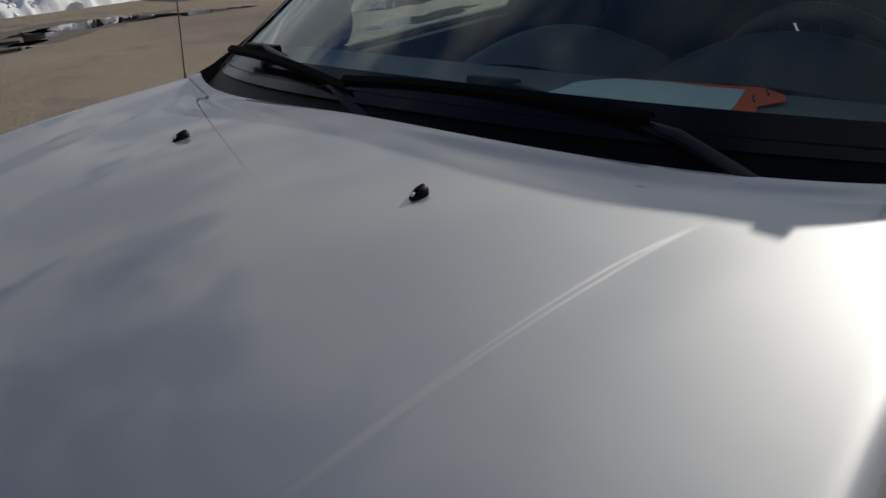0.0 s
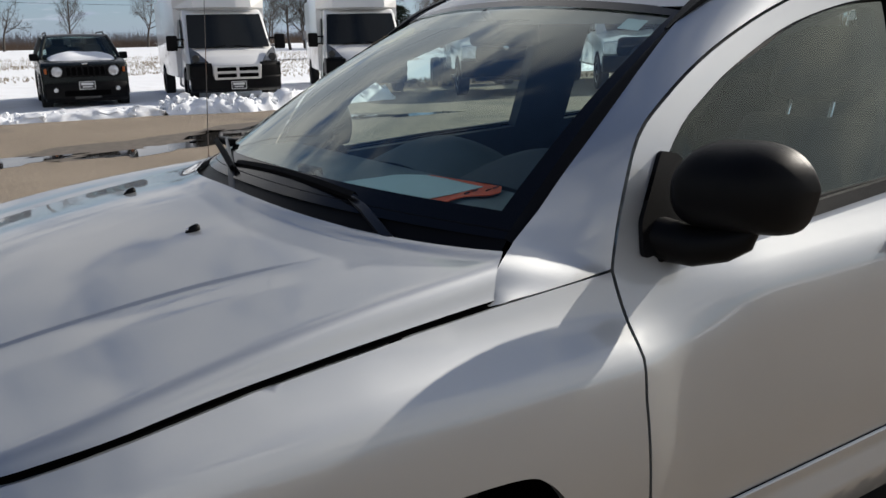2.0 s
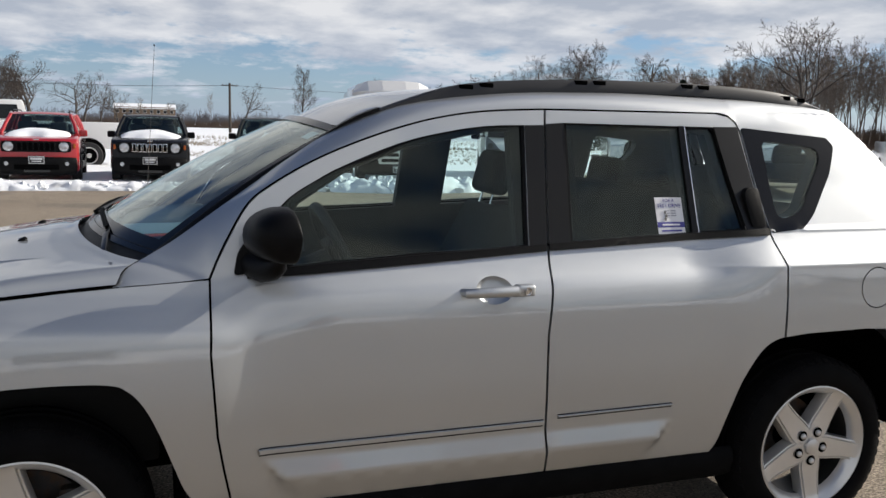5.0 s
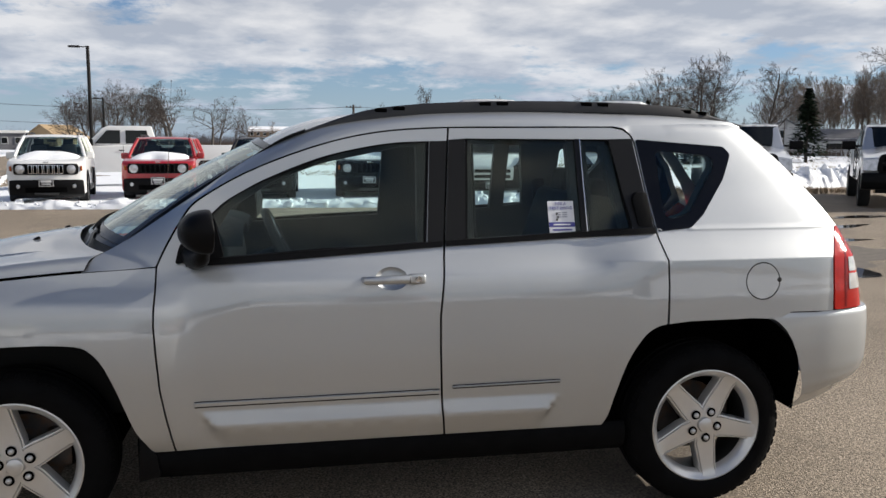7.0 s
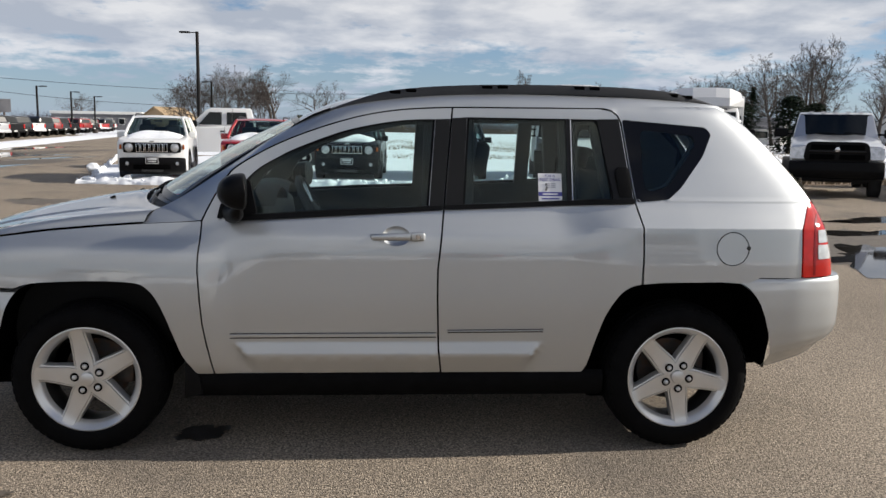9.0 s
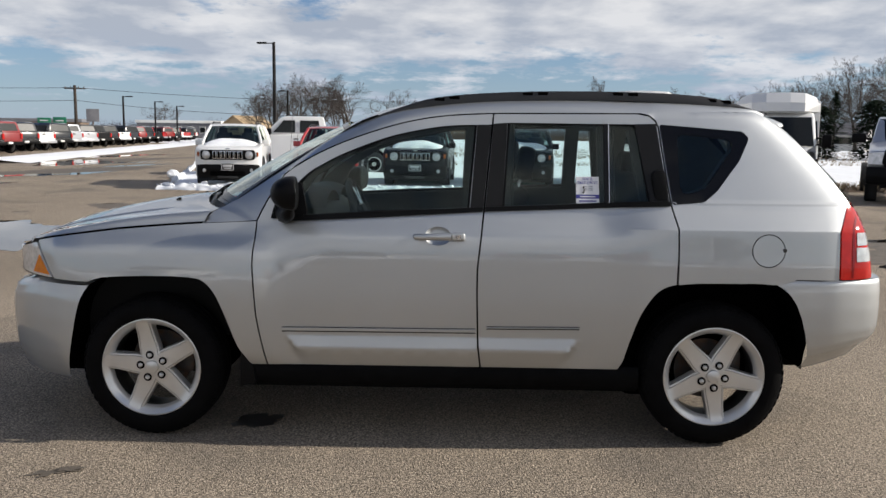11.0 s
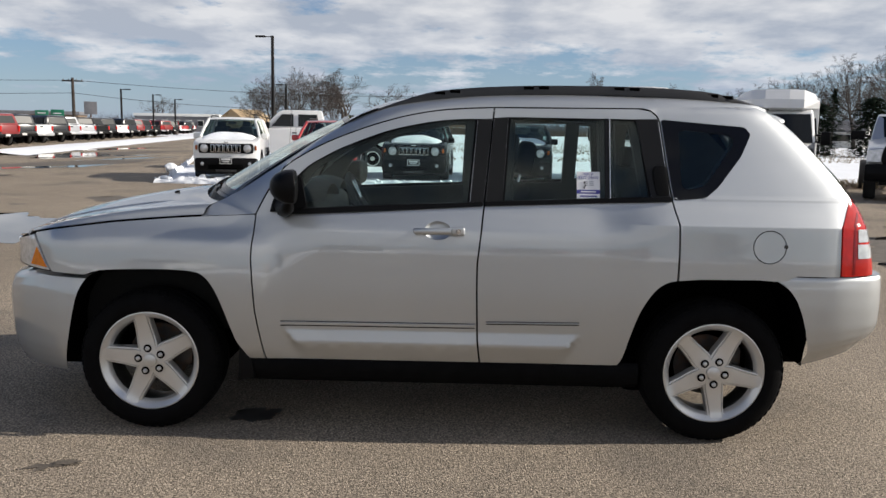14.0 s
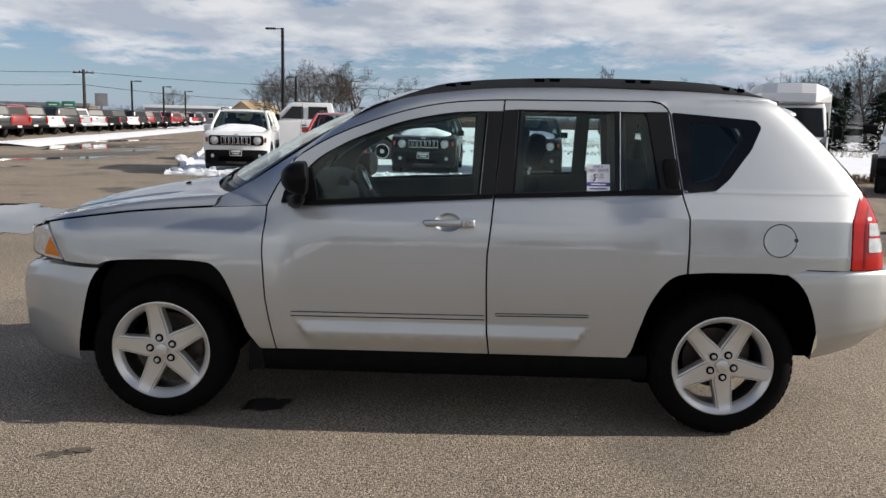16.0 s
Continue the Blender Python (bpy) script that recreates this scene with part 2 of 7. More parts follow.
M_WIPER = mat("satin_black_steel", (0.012, 0.012, 0.013), rough=0.30, spec=0.6, var=0.2, scale=20)
M_STEEL = mat("brake_steel", (0.09, 0.082, 0.078), rough=0.5, metal=0.6, var=0.2, scale=16, dirt=((0.16, 0.08, 0.04), 0.5, 0.7, 14))
M_CHROME = mat("chrome", (0.75, 0.75, 0.76), rough=0.12, metal=1.0)
M_RED = mat("red_lens", (0.44, 0.010, 0.006), rough=0.10, spec=0.3, coat=0.5, var=0.18, scale=22, bump=0.06, bscale=90)
M_REDDK = mat("deep_red_lens", (0.20, 0.003, 0.005), rough=0.12, spec=0.3, coat=0.5, var=0.2, scale=30)
M_AMBER_FAR = mat("dark_amber_lens", (0.36, 0.085, 0.015), rough=0.25, var=0.2, scale=20)
M_AMBER = mat("amber_lens", (0.72, 0.20, 0.002), rough=0.2, spec=0.15, coat=0.1, var=0.1, scale=40)
M_CLEAR = mat("clear_lens", (0.62, 0.62, 0.62), rough=0.12, metal=0.3, coat=1.0, var=0.2, scale=40)
M_INT = mat("charcoal_interior_trim", (0.032, 0.035, 0.038), rough=0.68, var=0.15, scale=10, bump=0.15, bscale=500)
M_CLOTH = mat("dark_grey_seat_cloth", (0.032, 0.034, 0.038), rough=0.9, var=0.2, scale=10, bump=0.3, bscale=700)
M_POD = mat("dark_pod_vinyl", (0.060, 0.072, 0.072), rough=0.62, var=0.12, scale=8, bump=0.2, bscale=600)
# dashboard top only: grey raised above the fascia's to hold the sky light
M_DASH = mat("skylit_dashboard_vinyl", (0.13, 0.15, 0.145), rough=0.62, var=0.12, scale=8, bump=0.2, bscale=600)
M_LINER = mat("grey_headliner", (0.30, 0.30, 0.29), rough=0.95, var=0.08, scale=8)
M_GLASS_WS = glass("windshield_glass", (0.86, 0.98, 0.96), 0.042, 0.97, 3.2, 0.035, (0.93, 0.98, 0.93))
M_GLASS_SIDE = glass("door_glass", (0.82, 0.94, 0.93), 0.040)
M_GLASS_REAR = glass("tinted_rear_glass", (0.80, 0.92, 0.91), 0.042)
M_GLASS_CAR = glass("vehicle_window_glass", (0.62, 0.70, 0.70), 0.05)
M_FARGLASS = mat("smoked_far_glass", (0.012, 0.014, 0.016), rough=0.35, spec=0.15, var=0.2, scale=3)
M_GLASS_DARK = mat("dark_vehicle_glass", (0.006, 0.008, 0.009), rough=0.06, spec=0.35, var=0.2, scale=2)
M_ORANGE = mat("fluorescent_orange_card", (0.90, 0.10, 0.015), rough=0.6, var=0.05, scale=20)
M_PAPER = mat("pale_green_paper", (0.55, 0.66, 0.62), rough=0.7, var=0.05, scale=20)
M_WHITEPAPER = mat("white_sticker_paper", (0.78, 0.78, 0.80), rough=0.5, var=0.04, scale=60)
M_BLUEINK = mat("blue_print", (0.05, 0.05, 0.28), rough=0.5)
M_GREYINK = mat("grey_print", (0.32, 0.33, 0.38), rough=0.5)
M_BLACKINK = mat("black_print", (0.02, 0.02, 0.02), rough=0.5)
M_YELLOW = mat("yellow_price_sticker", (0.75, 0.58, 0.12), rough=0.4, var=0.05, scale=30)
M_SNOW = mat("snow", (0.80, 0.82, 0.85), rough=0.75, var=0.05, scale=1.5, fine=0.04, fscale=40, bump=0.7, bscale=26, dirt=((0.62, 0.60, 0.57), 0.62, 0.78, 2.2))
M_WATER = mat("meltwater", (0.028, 0.026, 0.024), rough=0.035, var=0.2, scale=0.8, spec=0.6)
M_OIL = mat("oil_stain", (0.022, 0.020, 0.018), rough=0.35, var=0.3, scale=9)
M_STAIN = mat("dark_ground_stain", (0.105, 0.088, 0.070), rough=0.8, var=0.3, scale=9, fine=0.3, fscale=90)
M_BARK = mat("grey_brown_bark", (0.055, 0.045, 0.038), rough=0.9, var=0.25, scale=3)
M_TWIG = mat("twig_brown", (0.052, 0.041, 0.035), rough=0.9, var=0.2, scale=2)
# paler copy of the twig brown; sunlight on the thicket is in the colour
M_TWIGSUN = mat("sunlit_tan_twigs", (0.125, 0.098, 0.078), rough=0.9, var=0.25, scale=1.5)
M_CONIFER = mat("dark_conifer_needles", (0.016, 0.025, 0.015), rough=0.95, spec=0.05, var=0.4, scale=1.2)
M_GRASS = mat("dry_straw_grass", (0.30, 0.24, 0.16), rough=0.9, var=0.3, scale=2)
M_MUD = mat("muddy_verge", (0.16, 0.11, 0.07), rough=0.9, var=0.35, scale=1.2, fine=0.3, fscale=30, bump=0.6, bscale=12)
M_POLE = mat("dark_bronze_pole", (0.010, 0.009, 0.009), rough=0.6, spec=0.2, var=0.1, scale=4)
M_WOODPOLE = mat("weathered_pole_wood", (0.045, 0.035, 0.028), rough=0.9, var=0.25, scale=3)
M_TYRE_FAR = mat("tyre_rubber_dull", (0.018, 0.018, 0.019), rough=0.8, var=0.2, scale=5)
M_WHITE = mat("white_vehicle_paint", (0.74, 0.74, 0.73), rough=0.3, coat=0.8, var=0.04, scale=1.0)
M_REDP = mat("red_vehicle_paint", (0.34, 0.010, 0.012), rough=0.28, coat=1.0, var=0.06, scale=1.0)
M_DARKRED = mat("dark_red_vehicle_paint", (0.20, 0.015, 0.014), rough=0.3, coat=1.0, var=0.06, scale=1.0)
M_BLACKP = mat("black_vehicle_paint", (0.012, 0.012, 0.013), rough=0.22, coat=1.0, var=0.1, scale=1.0)
M_GRAPH = mat("granite_vehicle_paint", (0.009, 0.009, 0.010), rough=0.25, spec=0.2, coat=0.12, var=0.08, scale=1.0)
M_GREEN = mat("dark_green_vehicle_paint", (0.006, 0.008, 0.007), rough=0.25, spec=0.2, coat=0.12, var=0.08, scale=1.0)
M_SILVP = mat("bright_silver_vehicle_paint", (0.52, 0.53, 0.55), rough=0.32, metal=0.6, coat=1.0, var=0.05, scale=1.0)
M_VANLAMP = mat("smoked_lamp_lens", (0.13, 0.135, 0.14), rough=0.15, metal=0.3, coat=1.0, var=0.35, scale=9)
M_LAMP = mat("headlamp_lens", (0.55, 0.56, 0.58), rough=0.12, metal=0.5, coat=1.0, var=0.25, scale=14)
M_BRICKB = mat("tan_building_wall", (0.33, 0.24, 0.14), rough=0.85, var=0.12, scale=0.4)
M_BROWNB = mat("brown_brick_wall", (0.15, 0.105, 0.070), rough=0.9, var=0.2, scale=0.3)
M_SIDING = mat("white_siding", (0.66, 0.66, 0.64), rough=0.7, var=0.06, scale=0.8)
M_ROOF = mat("grey_shingles", (0.14, 0.14, 0.15), rough=0.9, var=0.2, scale=1.0)
M_SIGN = mat("green_highway_sign", (0.01, 0.16, 0.09), rough=0.5, var=0.06, scale=1.5)
M_PLATE = mat("dark_plate_frame", (0.016, 0.016, 0.018), rough=0.4, var=0.1, scale=20)
M_PLATETXT = mat("white_plate_print", (0.62, 0.62, 0.62), rough=0.5)


# ---- mesh helpers ----
def part(name, bm, material, parent=None, label="", smooth=True):
    me = bpy.data.meshes.new(name)
    bm.to_mesh(me)
    bm.free()
    if smooth:
        me.shade_smooth()
        me.set_sharp_from_angle(angle=radians(42))
    me.materials.append(material)
    ob = new(name, me)
    if parent is not None:
        ob.parent = parent
    if label:
        ob["label"] = label
    return ob


def empty(name, at=(0, 0, 0)):
    e = new(name)
    e.location = at
    return e


def curve_at(x, xs, ys):
    """Monotone cubic through the points."""
    if x <= xs[0]:
        return ys[0]
    if x >= xs[-1]:
        return ys[-1]
    k = 0
    while x > xs[k + 1]:
        k += 1
    d = [(ys[i + 1] - ys[i]) / (xs[i + 1] - xs[i]) for i in range(len(xs) - 1)]

    def slope(i):
        if i == 0:
            return d[0]
        if i == len(d):
            return d[-1]
        return 0.0 if d[i - 1] * d[i] <= 0 else 2 * d[i - 1] * d[i] / (d[i - 1] + d[i])
    h = xs[k + 1] - xs[k]
    t = (x - xs[k]) / h
    return (2 * t**3 - 3 * t**2 + 1) * ys[k] + (t**3 - 2 * t**2 + t) * h * slope(k) + (3 * t**2 - 2 * t**3) * ys[k + 1] + (t**3 - t**2) * h * slope(k + 1)


def step01(a, b, x):
    t = min(1.0, max(0.0, (x - a) / (b - a)))
    return t * t * (3 - 2 * t)


def inside(p, poly):
    x, y = p
    hit = False
    for k in range(len(poly)):
        (x1, y1), (x2, y2) = poly[k - 1], poly[k]
        if (y1 > y) != (y2 > y) and x < (x2 - x1) * (y - y1) / (y2 - y1) + x1:
            hit = not hit
    return hit


def dense(poly, s):
    out = []
    for k in range(len(poly)):
        a, b = Vector(poly[k]), Vector(poly[(k + 1) % len(poly)])
        n = max(1, int((b - a).length / s + 0.5))
        out += [tuple(a.lerp(b, i / n)) for i in range(n)]
    return out


def rounded(poly, r):
    """The outline with its corners rounded to about r."""
    out = []
    for k in range(len(poly)):
        p, a, b = Vector(poly[k]), Vector(poly[k - 1]), Vector(poly[(k + 1) % len(poly)])
        ra, rb = min(r, (a - p).length * 0.45), min(r, (b - p).length * 0.45)
        s, e = p + (a - p).normalized() * ra, p + (b - p).normalized() * rb
        for t in (0, 0.25, 0.5, 0.75, 1):
            out.append(tuple(s * (1 - t) ** 2 + p * 2 * t * (1 - t) + e * t * t))
    return out


def flowing(points, n=4):
    """The points joined by a smooth curve."""
    out = []
    for k in range(len(points) - 1):
        p0, p1, p2, p3 = (Vector(points[max(0, min(len(points) - 1, k + o))]) for o in (-1, 0, 1, 2))
        for i in range(n):
            f = i / n
            out.append(tuple(0.5 * (2 * p1 + (p2 - p0) * f + (2 * p0 - 5 * p1 + 4 * p2 - p3) * f * f + (3 * p1 - p0 - 3 * p2 + p3) * f**3)))
    return out + [tuple(points[-1])]


def sheet(outline, f, holes=(), step=0.03, lip=Vector((0, 0, 0)), extra=(), flip=False):
    """A skin over a flat outline, lifted by f(u, v), with its edges turned in by lip."""
    from mathutils.geometry import delaunay_2d_cdt
    loops = [dense(outline, step)] + [dense(h, step) for h in holes]
    pts, edges = [], []
    for lo in loops:
        k0 = len(pts)
        pts += [Vector(p) for p in lo]
        edges += [(k0 + i, k0 + (i + 1) % len(lo)) for i in range(len(lo))]
    us, vs = [p[0] for p in outline], [p[1] for p in outline]
    nu, nv = int((max(us) - min(us)) / step), int((max(vs) - min(vs)) / step)
    keep = step * 0.45
    rim = np.array([tuple(p) for p in pts])

    def ok(p, gap):
        return inside(p, outline) and not any(inside(p, h) for h in holes) and np.min(np.hypot(rim[:, 0] - p[0], rim[:, 1] - p[1])) > gap
    ex = np.array(extra) if len(extra) else None
    ins = []
    for i in range(1, nu + 1):
        for j in range(1, nv + 1):
            p = (min(us) + step * (i - 0.5 * (j % 2)), min(vs) + step * j)
            if ok(p, keep) and (ex is None or np.min(np.hypot(ex[:, 0] - p[0], ex[:, 1] - p[1])) > step * 0.55):
                ins.append(p)
    for p in extra:
        if ok(p, 0.004):
            ins.append(p)
    pts += [Vector(p) for p in ins]
    vo, _, fo, *_ = delaunay_2d_cdt(pts, edges, [], 0, 1e-5)
    bm = bmesh.new()
    bv = [bm.verts.new(f(*v)) for v in vo]
    for t in fo:
        c = (vo[t[0]] + vo[t[1]] + vo[t[2]]) / 3
        if inside(c, outline) and not any(inside(c, h) for h in holes):
            try:
                bm.faces.new([bv[i] for i in (reversed(t) if flip else t)])
            except ValueError:
                pass
    for v in [v for v in bm.verts if not v.link_faces]:
        bm.verts.remove(v)
    if lip.length > 0:
        es = [e for e in bm.edges if len(e.link_faces) == 1]
        cp = {}
        for e in es:
            for v in e.verts:
                if v not in cp:
                    cp[v] = (bm.verts.new(v.co), bm.verts.new(v.co + lip))
        for e in es:
            lo = e.link_loops[0] if e.link_loops else None
            a, b = (lo.vert, lo.link_loop_next.vert)
            bm.faces.new((cp[b][0], cp[a][0], cp[a][1], cp[b][1]))
    return bm


def grid(rows, close_u=False, close_v=False):
    """A skin through rows of points."""
    bm = bmesh.new()
    vs = [[bm.verts.new(p) for p in r] for r in rows]
    n, m = len(vs), len(vs[0])
    for i in range(n if close_u else n - 1):
        for j in range(m if close_v else m - 1):
            a, b, c, d = vs[i][j], vs[(i + 1) % n][j], vs[(i + 1) % n][(j + 1) % m], vs[i][(j + 1) % m]
            q = []
            for v in (a, b, c, d):
                if not any((v.co - w.co).length < 1e-7 for w in q):
                    q.append(v)
            if len(q) > 2:
                bm.faces.new(q)
    return bm


def box(size, at=(0, 0, 0), bevel=0.0, seg=2, taper=None, bm=None):
    """A box with softened edges; taper (kx, ky) narrows its top."""
    b = bmesh.new()
    bmesh.ops.create_cube(b, size=1.0)
    for v in b.verts:
        k = taper if taper and v.co.z > 0 else (1, 1)
        v.co = Vector((v.co.x * size[0] * k[0], v.co.y * size[1] * k[1], v.co.z * size[2]))
    if bevel:
        bmesh.ops.bevel(b, geom=b.edges[:], offset=bevel, segments=seg, profile=0.6, affect="EDGES", clamp_overlap=True)
    for v in b.verts:
        v.co += Vector(at)
    if bm is None:
        return b
    merge(bm, b)
    return bm


def merge(bm, other, m=None):
    mp = {}
    for v in other.verts:
        mp[v] = bm.verts.new(m @ v.co if m else v.co)
    for f in other.faces:
        try:
            bm.faces.new([mp[v] for v in f.verts])
        except ValueError:
            pass
    other.free()
    return bm


def lathe(profile, axis="y", seg=48):
    """A solid of revolution; profile: (along the axis, radius)."""
    rows = []
    for k in range(seg):
        a = 2 * math.pi * k / seg
        r = []
        for h, rad in profile:
            c, s = rad * math.cos(a), rad * math.sin(a)
            r.append({"y": (c, h, s), "x": (h, c, s), "z": (c, s, h)}[axis])
        rows.append(r)
    return grid(rows, close_u=True)


def tube(points, radii, seg=8, bm=None, caps=True):
    bm = bm or bmesh.new()
    rings = []
    for k, p in enumerate(points):
        p = Vector(p)
        d = (Vector(points[min(k + 1, len(points) - 1)]) - Vector(points[max(k - 1, 0)])).normalized()
        up = Vector((0, 0, 1)) if abs(d.z) < 0.9 else Vector((1, 0, 0))
        s = d.cross(up).normalized()
        u = s.cross(d)
        r = radii[k] if isinstance(radii, (list, tuple)) else radii
        rings.append([bm.verts.new(p + (s * math.cos(a) + u * math.sin(a)) * r) for a in [2 * math.pi * i / seg for i in range(seg)]])
    for a, b in zip(rings, rings[1:]):
        for i in range(seg):
            bm.faces.new((a[i], a[(i + 1) % seg], b[(i + 1) % seg], b[i]))
    if caps and seg > 2:
        bm.faces.new(list(reversed(rings[0])))
        bm.faces.new(rings[-1])
    return bm


def prism(poly, y0, y1, bevel=0.0, seg=2, axis="y"):
    """A side profile (two coordinates) drawn out across, edges rounded."""
    bm = bmesh.new()
    def at(p, y):
        return {"y": (p[0], y, p[1]), "x": (y, p[0], p[1]), "z": (p[0], p[1], y)}[axis]
    a = [bm.verts.new(at(p, y0)) for p in poly]
    b = [bm.verts.new(at(p, y1)) for p in poly]
    bm.faces.new(a)
    bm.faces.new(list(reversed(b)))
    for i in range(len(poly)):
        j = (i + 1) % len(poly)
        bm.faces.new((a[i], b[i], b[j], a[j]))
    bmesh.ops.recalc_face_normals(bm, faces=bm.faces[:])
    if bevel:
        bmesh.ops.bevel(bm, geom=bm.edges[:], offset=bevel, segments=seg, profile=0.6, affect="EDGES", clamp_overlap=True)
    return bm


# ---- the silver car: shape of its skin ----
WB, HUBZ, HUBY = 2.635, 0.335, 0.84          # wheelbase, axle height, wheel face
Z_SIDE = [0.25, 0.30, 0.36, 0.45, 0.53, 0.70, 0.88, 0.95, 0.985, 1.03, 1.087, 1.30, 1.49, 1.54, 1.60]
Y_SIDE = [0.77, 0.815, 0.838, 0.852, 0.862, 0.872, 0.868, 0.860, 0.848, 0.815, 0.783, 0.705, 0.638, 0.625, 0.56]
Y_FRONT = [0.77, 0.815, 0.838, 0.852, 0.862, 0.872, 0.858, 0.828, 0.808, 0.788, 0.770, 0.705, 0.638, 0.625, 0.56]
X_NOSE, T_NOSE = [-0.93, -0.88, -0.80, -0.70, -0.60, -0.50, -0.43, -0.30, -0.10], [0.86, 0.52, 0.37, 0.24, 0.145, 0.07, 0.03, 0.005, 0.0]
Z_TAIL, X_TAIL = [0.30, 0.80, 1.14, 1.35, 1.50, 1.58], [3.44, 3.42, 3.34, 3.18, 3.03, 2.92]
D_TAIL, T_TAIL = [0.0, 0.04, 0.09, 0.15, 0.25, 0.45, 0.70], [0.28, 0.13, 0.052, 0.028, 0.014, 0.004, 0.0]


def flare(x, z):
    """The blisters over the wheels and the moulding of the doors."""
    f = 0.020 * step01(0.96, 0.885, z + 0.06 * abs(x) - 0.03) * step01(0.62, 0.46, abs(x - 0.02) - 0.10 * (0.8 - z)) * step01(0.30, 0.42, z)
    r = 0.018 * min(1.0, max(0.0, (1.100 - z) / 0.078)) * step01(2.08, 2.36, x - 0.25 * (0.95 - z) * 0.3) * step01(0.30, 0.42, z) * step01(3.35, 3.1, x)
    m = 0.022 * min(1.0, max(0.0, (0.506 - z) / 0.062)) * min(1.0, max(0.0, (z - 0.36) / 0.084)) * step01(0.630, 0.650, x - 0.7 * (0.5 - z)) * step01(2.02, 1.995, x + 0.7 * (0.5 - z))
    return f + r + m


Z_REAR, Y_REAR = [0.88, 1.000, 1.022, 1.132, 1.136, 1.140, 1.146, 1.30, 1.49, 1.54, 1.60], [0.867, 0.8580, 0.8560, 0.7955, 0.7955, 0.7935, 0.7860, 0.713, 0.638, 0.625, 0.56]


def half_width(x, z):
    k = step01(0.45, 0.85, x)
    y = (1 - k) * curve_at(z, Z_SIDE, Y_FRONT) + k * curve_at(z, Z_SIDE, Y_SIDE)
    if x > 2.05 and z > 0.88:
        q = step01(2.05, 2.42, x)
        y += q * (float(np.interp(z, Z_REAR, Y_REAR)) - y)
    y -= curve_at(x, X_NOSE, T_NOSE)
    y -= curve_at(curve_at(z, Z_TAIL, X_TAIL) - x, D_TAIL, T_TAIL)
    y += flare(x, z)
    dx, dz = (x - 1.345) / 0.062, (z - 0.975) / 0.042      # scoop behind the door handle
    q = dx * dx + dz * dz
    if q < 1 and x > 1:
        y -= 0.030 * (1 - q) ** 0.7
    return y


def side_skin(sgn, off=0.0):
    return lambda x, z: Vector((x, sgn * (half_width(x, z) + off), z))


ARCH_F = flowing([(0.445, 0.400), (0.415, 0.445), (0.383, 0.533), (0.350, 0.625), (0.315, 0.700), (0.275, 0.748), (0.225, 0.770), (0.084, 0.778), (-0.10, 0.774), (-0.215, 0.765), (-0.274, 0.745)])
FENDER = [(-0.575, 0.915), (-0.455, 0.940), (-0.336, 0.958), (-0.151, 0.982), (0.10, 1.004), (0.262, 1.015), (0.40, 1.022), (0.493, 1.027), (0.491, 0.92), (0.488, 0.829), (0.497, 0.684), (0.503, 0.593), (0.518, 0.50), (0.545, 0.357), (0.47, 0.357)] + ARCH_F + [(-0.44, 0.752)]
DOOR_F = [(0.500, 1.030)] + flowing([(0.520, 1.075), (0.556, 1.144), (0.617, 1.240), (0.70, 1.300), (0.812, 1.361), (0.94, 1.415), (1.083, 1.464), (1.22, 1.500), (1.383, 1.525), (1.594, 1.537)], 3) + [(1.551, 1.082), (1.524, 0.83), (1.524, 0.705), (1.532, 0.464), (1.545, 0.358), (0.552, 0.357), (0.525, 0.50), (0.510, 0.593), (0.504, 0.684), (0.495, 0.829), (0.498, 0.92)]
WIN_F = [(0.600, 1.048)] + flowing([(0.642, 1.165), (0.727, 1.252), (0.815, 1.306), (0.903, 1.350), (1.084, 1.420), (1.24, 1.458), (1.384, 1.480), (1.520, 1.486)], 3) + [(1.488, 1.095), (1.10, 1.075)]
DOOR_R = [(1.602, 1.537), (2.28, 1.543), (2.33, 1.533), (2.358, 1.512), (2.372, 1.482), (2.412, 1.127), (2.434, 1.022), (2.437, 0.92)] + flowing([(2.434, 0.772), (2.385, 0.758), (2.335, 0.718), (2.279, 0.625), (2.238, 0.499), (2.212, 0.400), (2.19, 0.358)]) + [ (1.553, 0.358), (1.540, 0.464), (1.532, 0.705), (1.532, 0.83), (1.559, 1.082)]
WIN_R = [(1.665, 1.497), (2.262, 1.496), (2.285, 1.47), (2.322, 1.137), (1.640, 1.103)]
QUARTER = [(2.286, 1.5515), (2.340, 1.552), (2.60, 1.560), (2.85, 1.562), (2.98, 1.505), (3.122, 1.344), (3.215, 1.205), (3.255, 1.142), (3.170, 1.022), (3.172, 0.800), (2.977, 0.803), (2.925, 0.780), (2.875, 0.778), (2.80, 0.783), (2.534, 0.780), (2.444, 0.772), (2.445, 0.92), (2.442, 1.022), (2.420, 1.127), (2.380, 1.482), (2.365, 1.516), (2.335, 1.5405)]
QWIN_OUT = rounded([(2.390, 1.495), (2.775, 1.466), (2.800, 1.435), (2.746, 1.333), (2.632, 1.196), (2.570, 1.146), (2.436, 1.130)], 0.02)
QWIN_IN = rounded([(2.462, 1.452), (2.712, 1.428), (2.718, 1.385), (2.576, 1.200), (2.495, 1.176), (2.462, 1.190)], 0.03)
FUEL = [(2.845 + 0.076 * math.cos(a), 0.932 + 0.076 * math.sin(a)) for a in [2 * math.pi * i / 40 for i in range(40)]]
FUEL_IN = [(2.845 + 0.0715 * math.cos(a), 0.932 + 0.0715 * math.sin(a)) for a in [2 * math.pi * i / 40 for i in range(40)]]
LAMP_SIDE = [(-0.585, 0.905), (-0.455, 0.757), (-0.60, 0.752), (-0.70, 0.76), (-0.72, 0.87)]
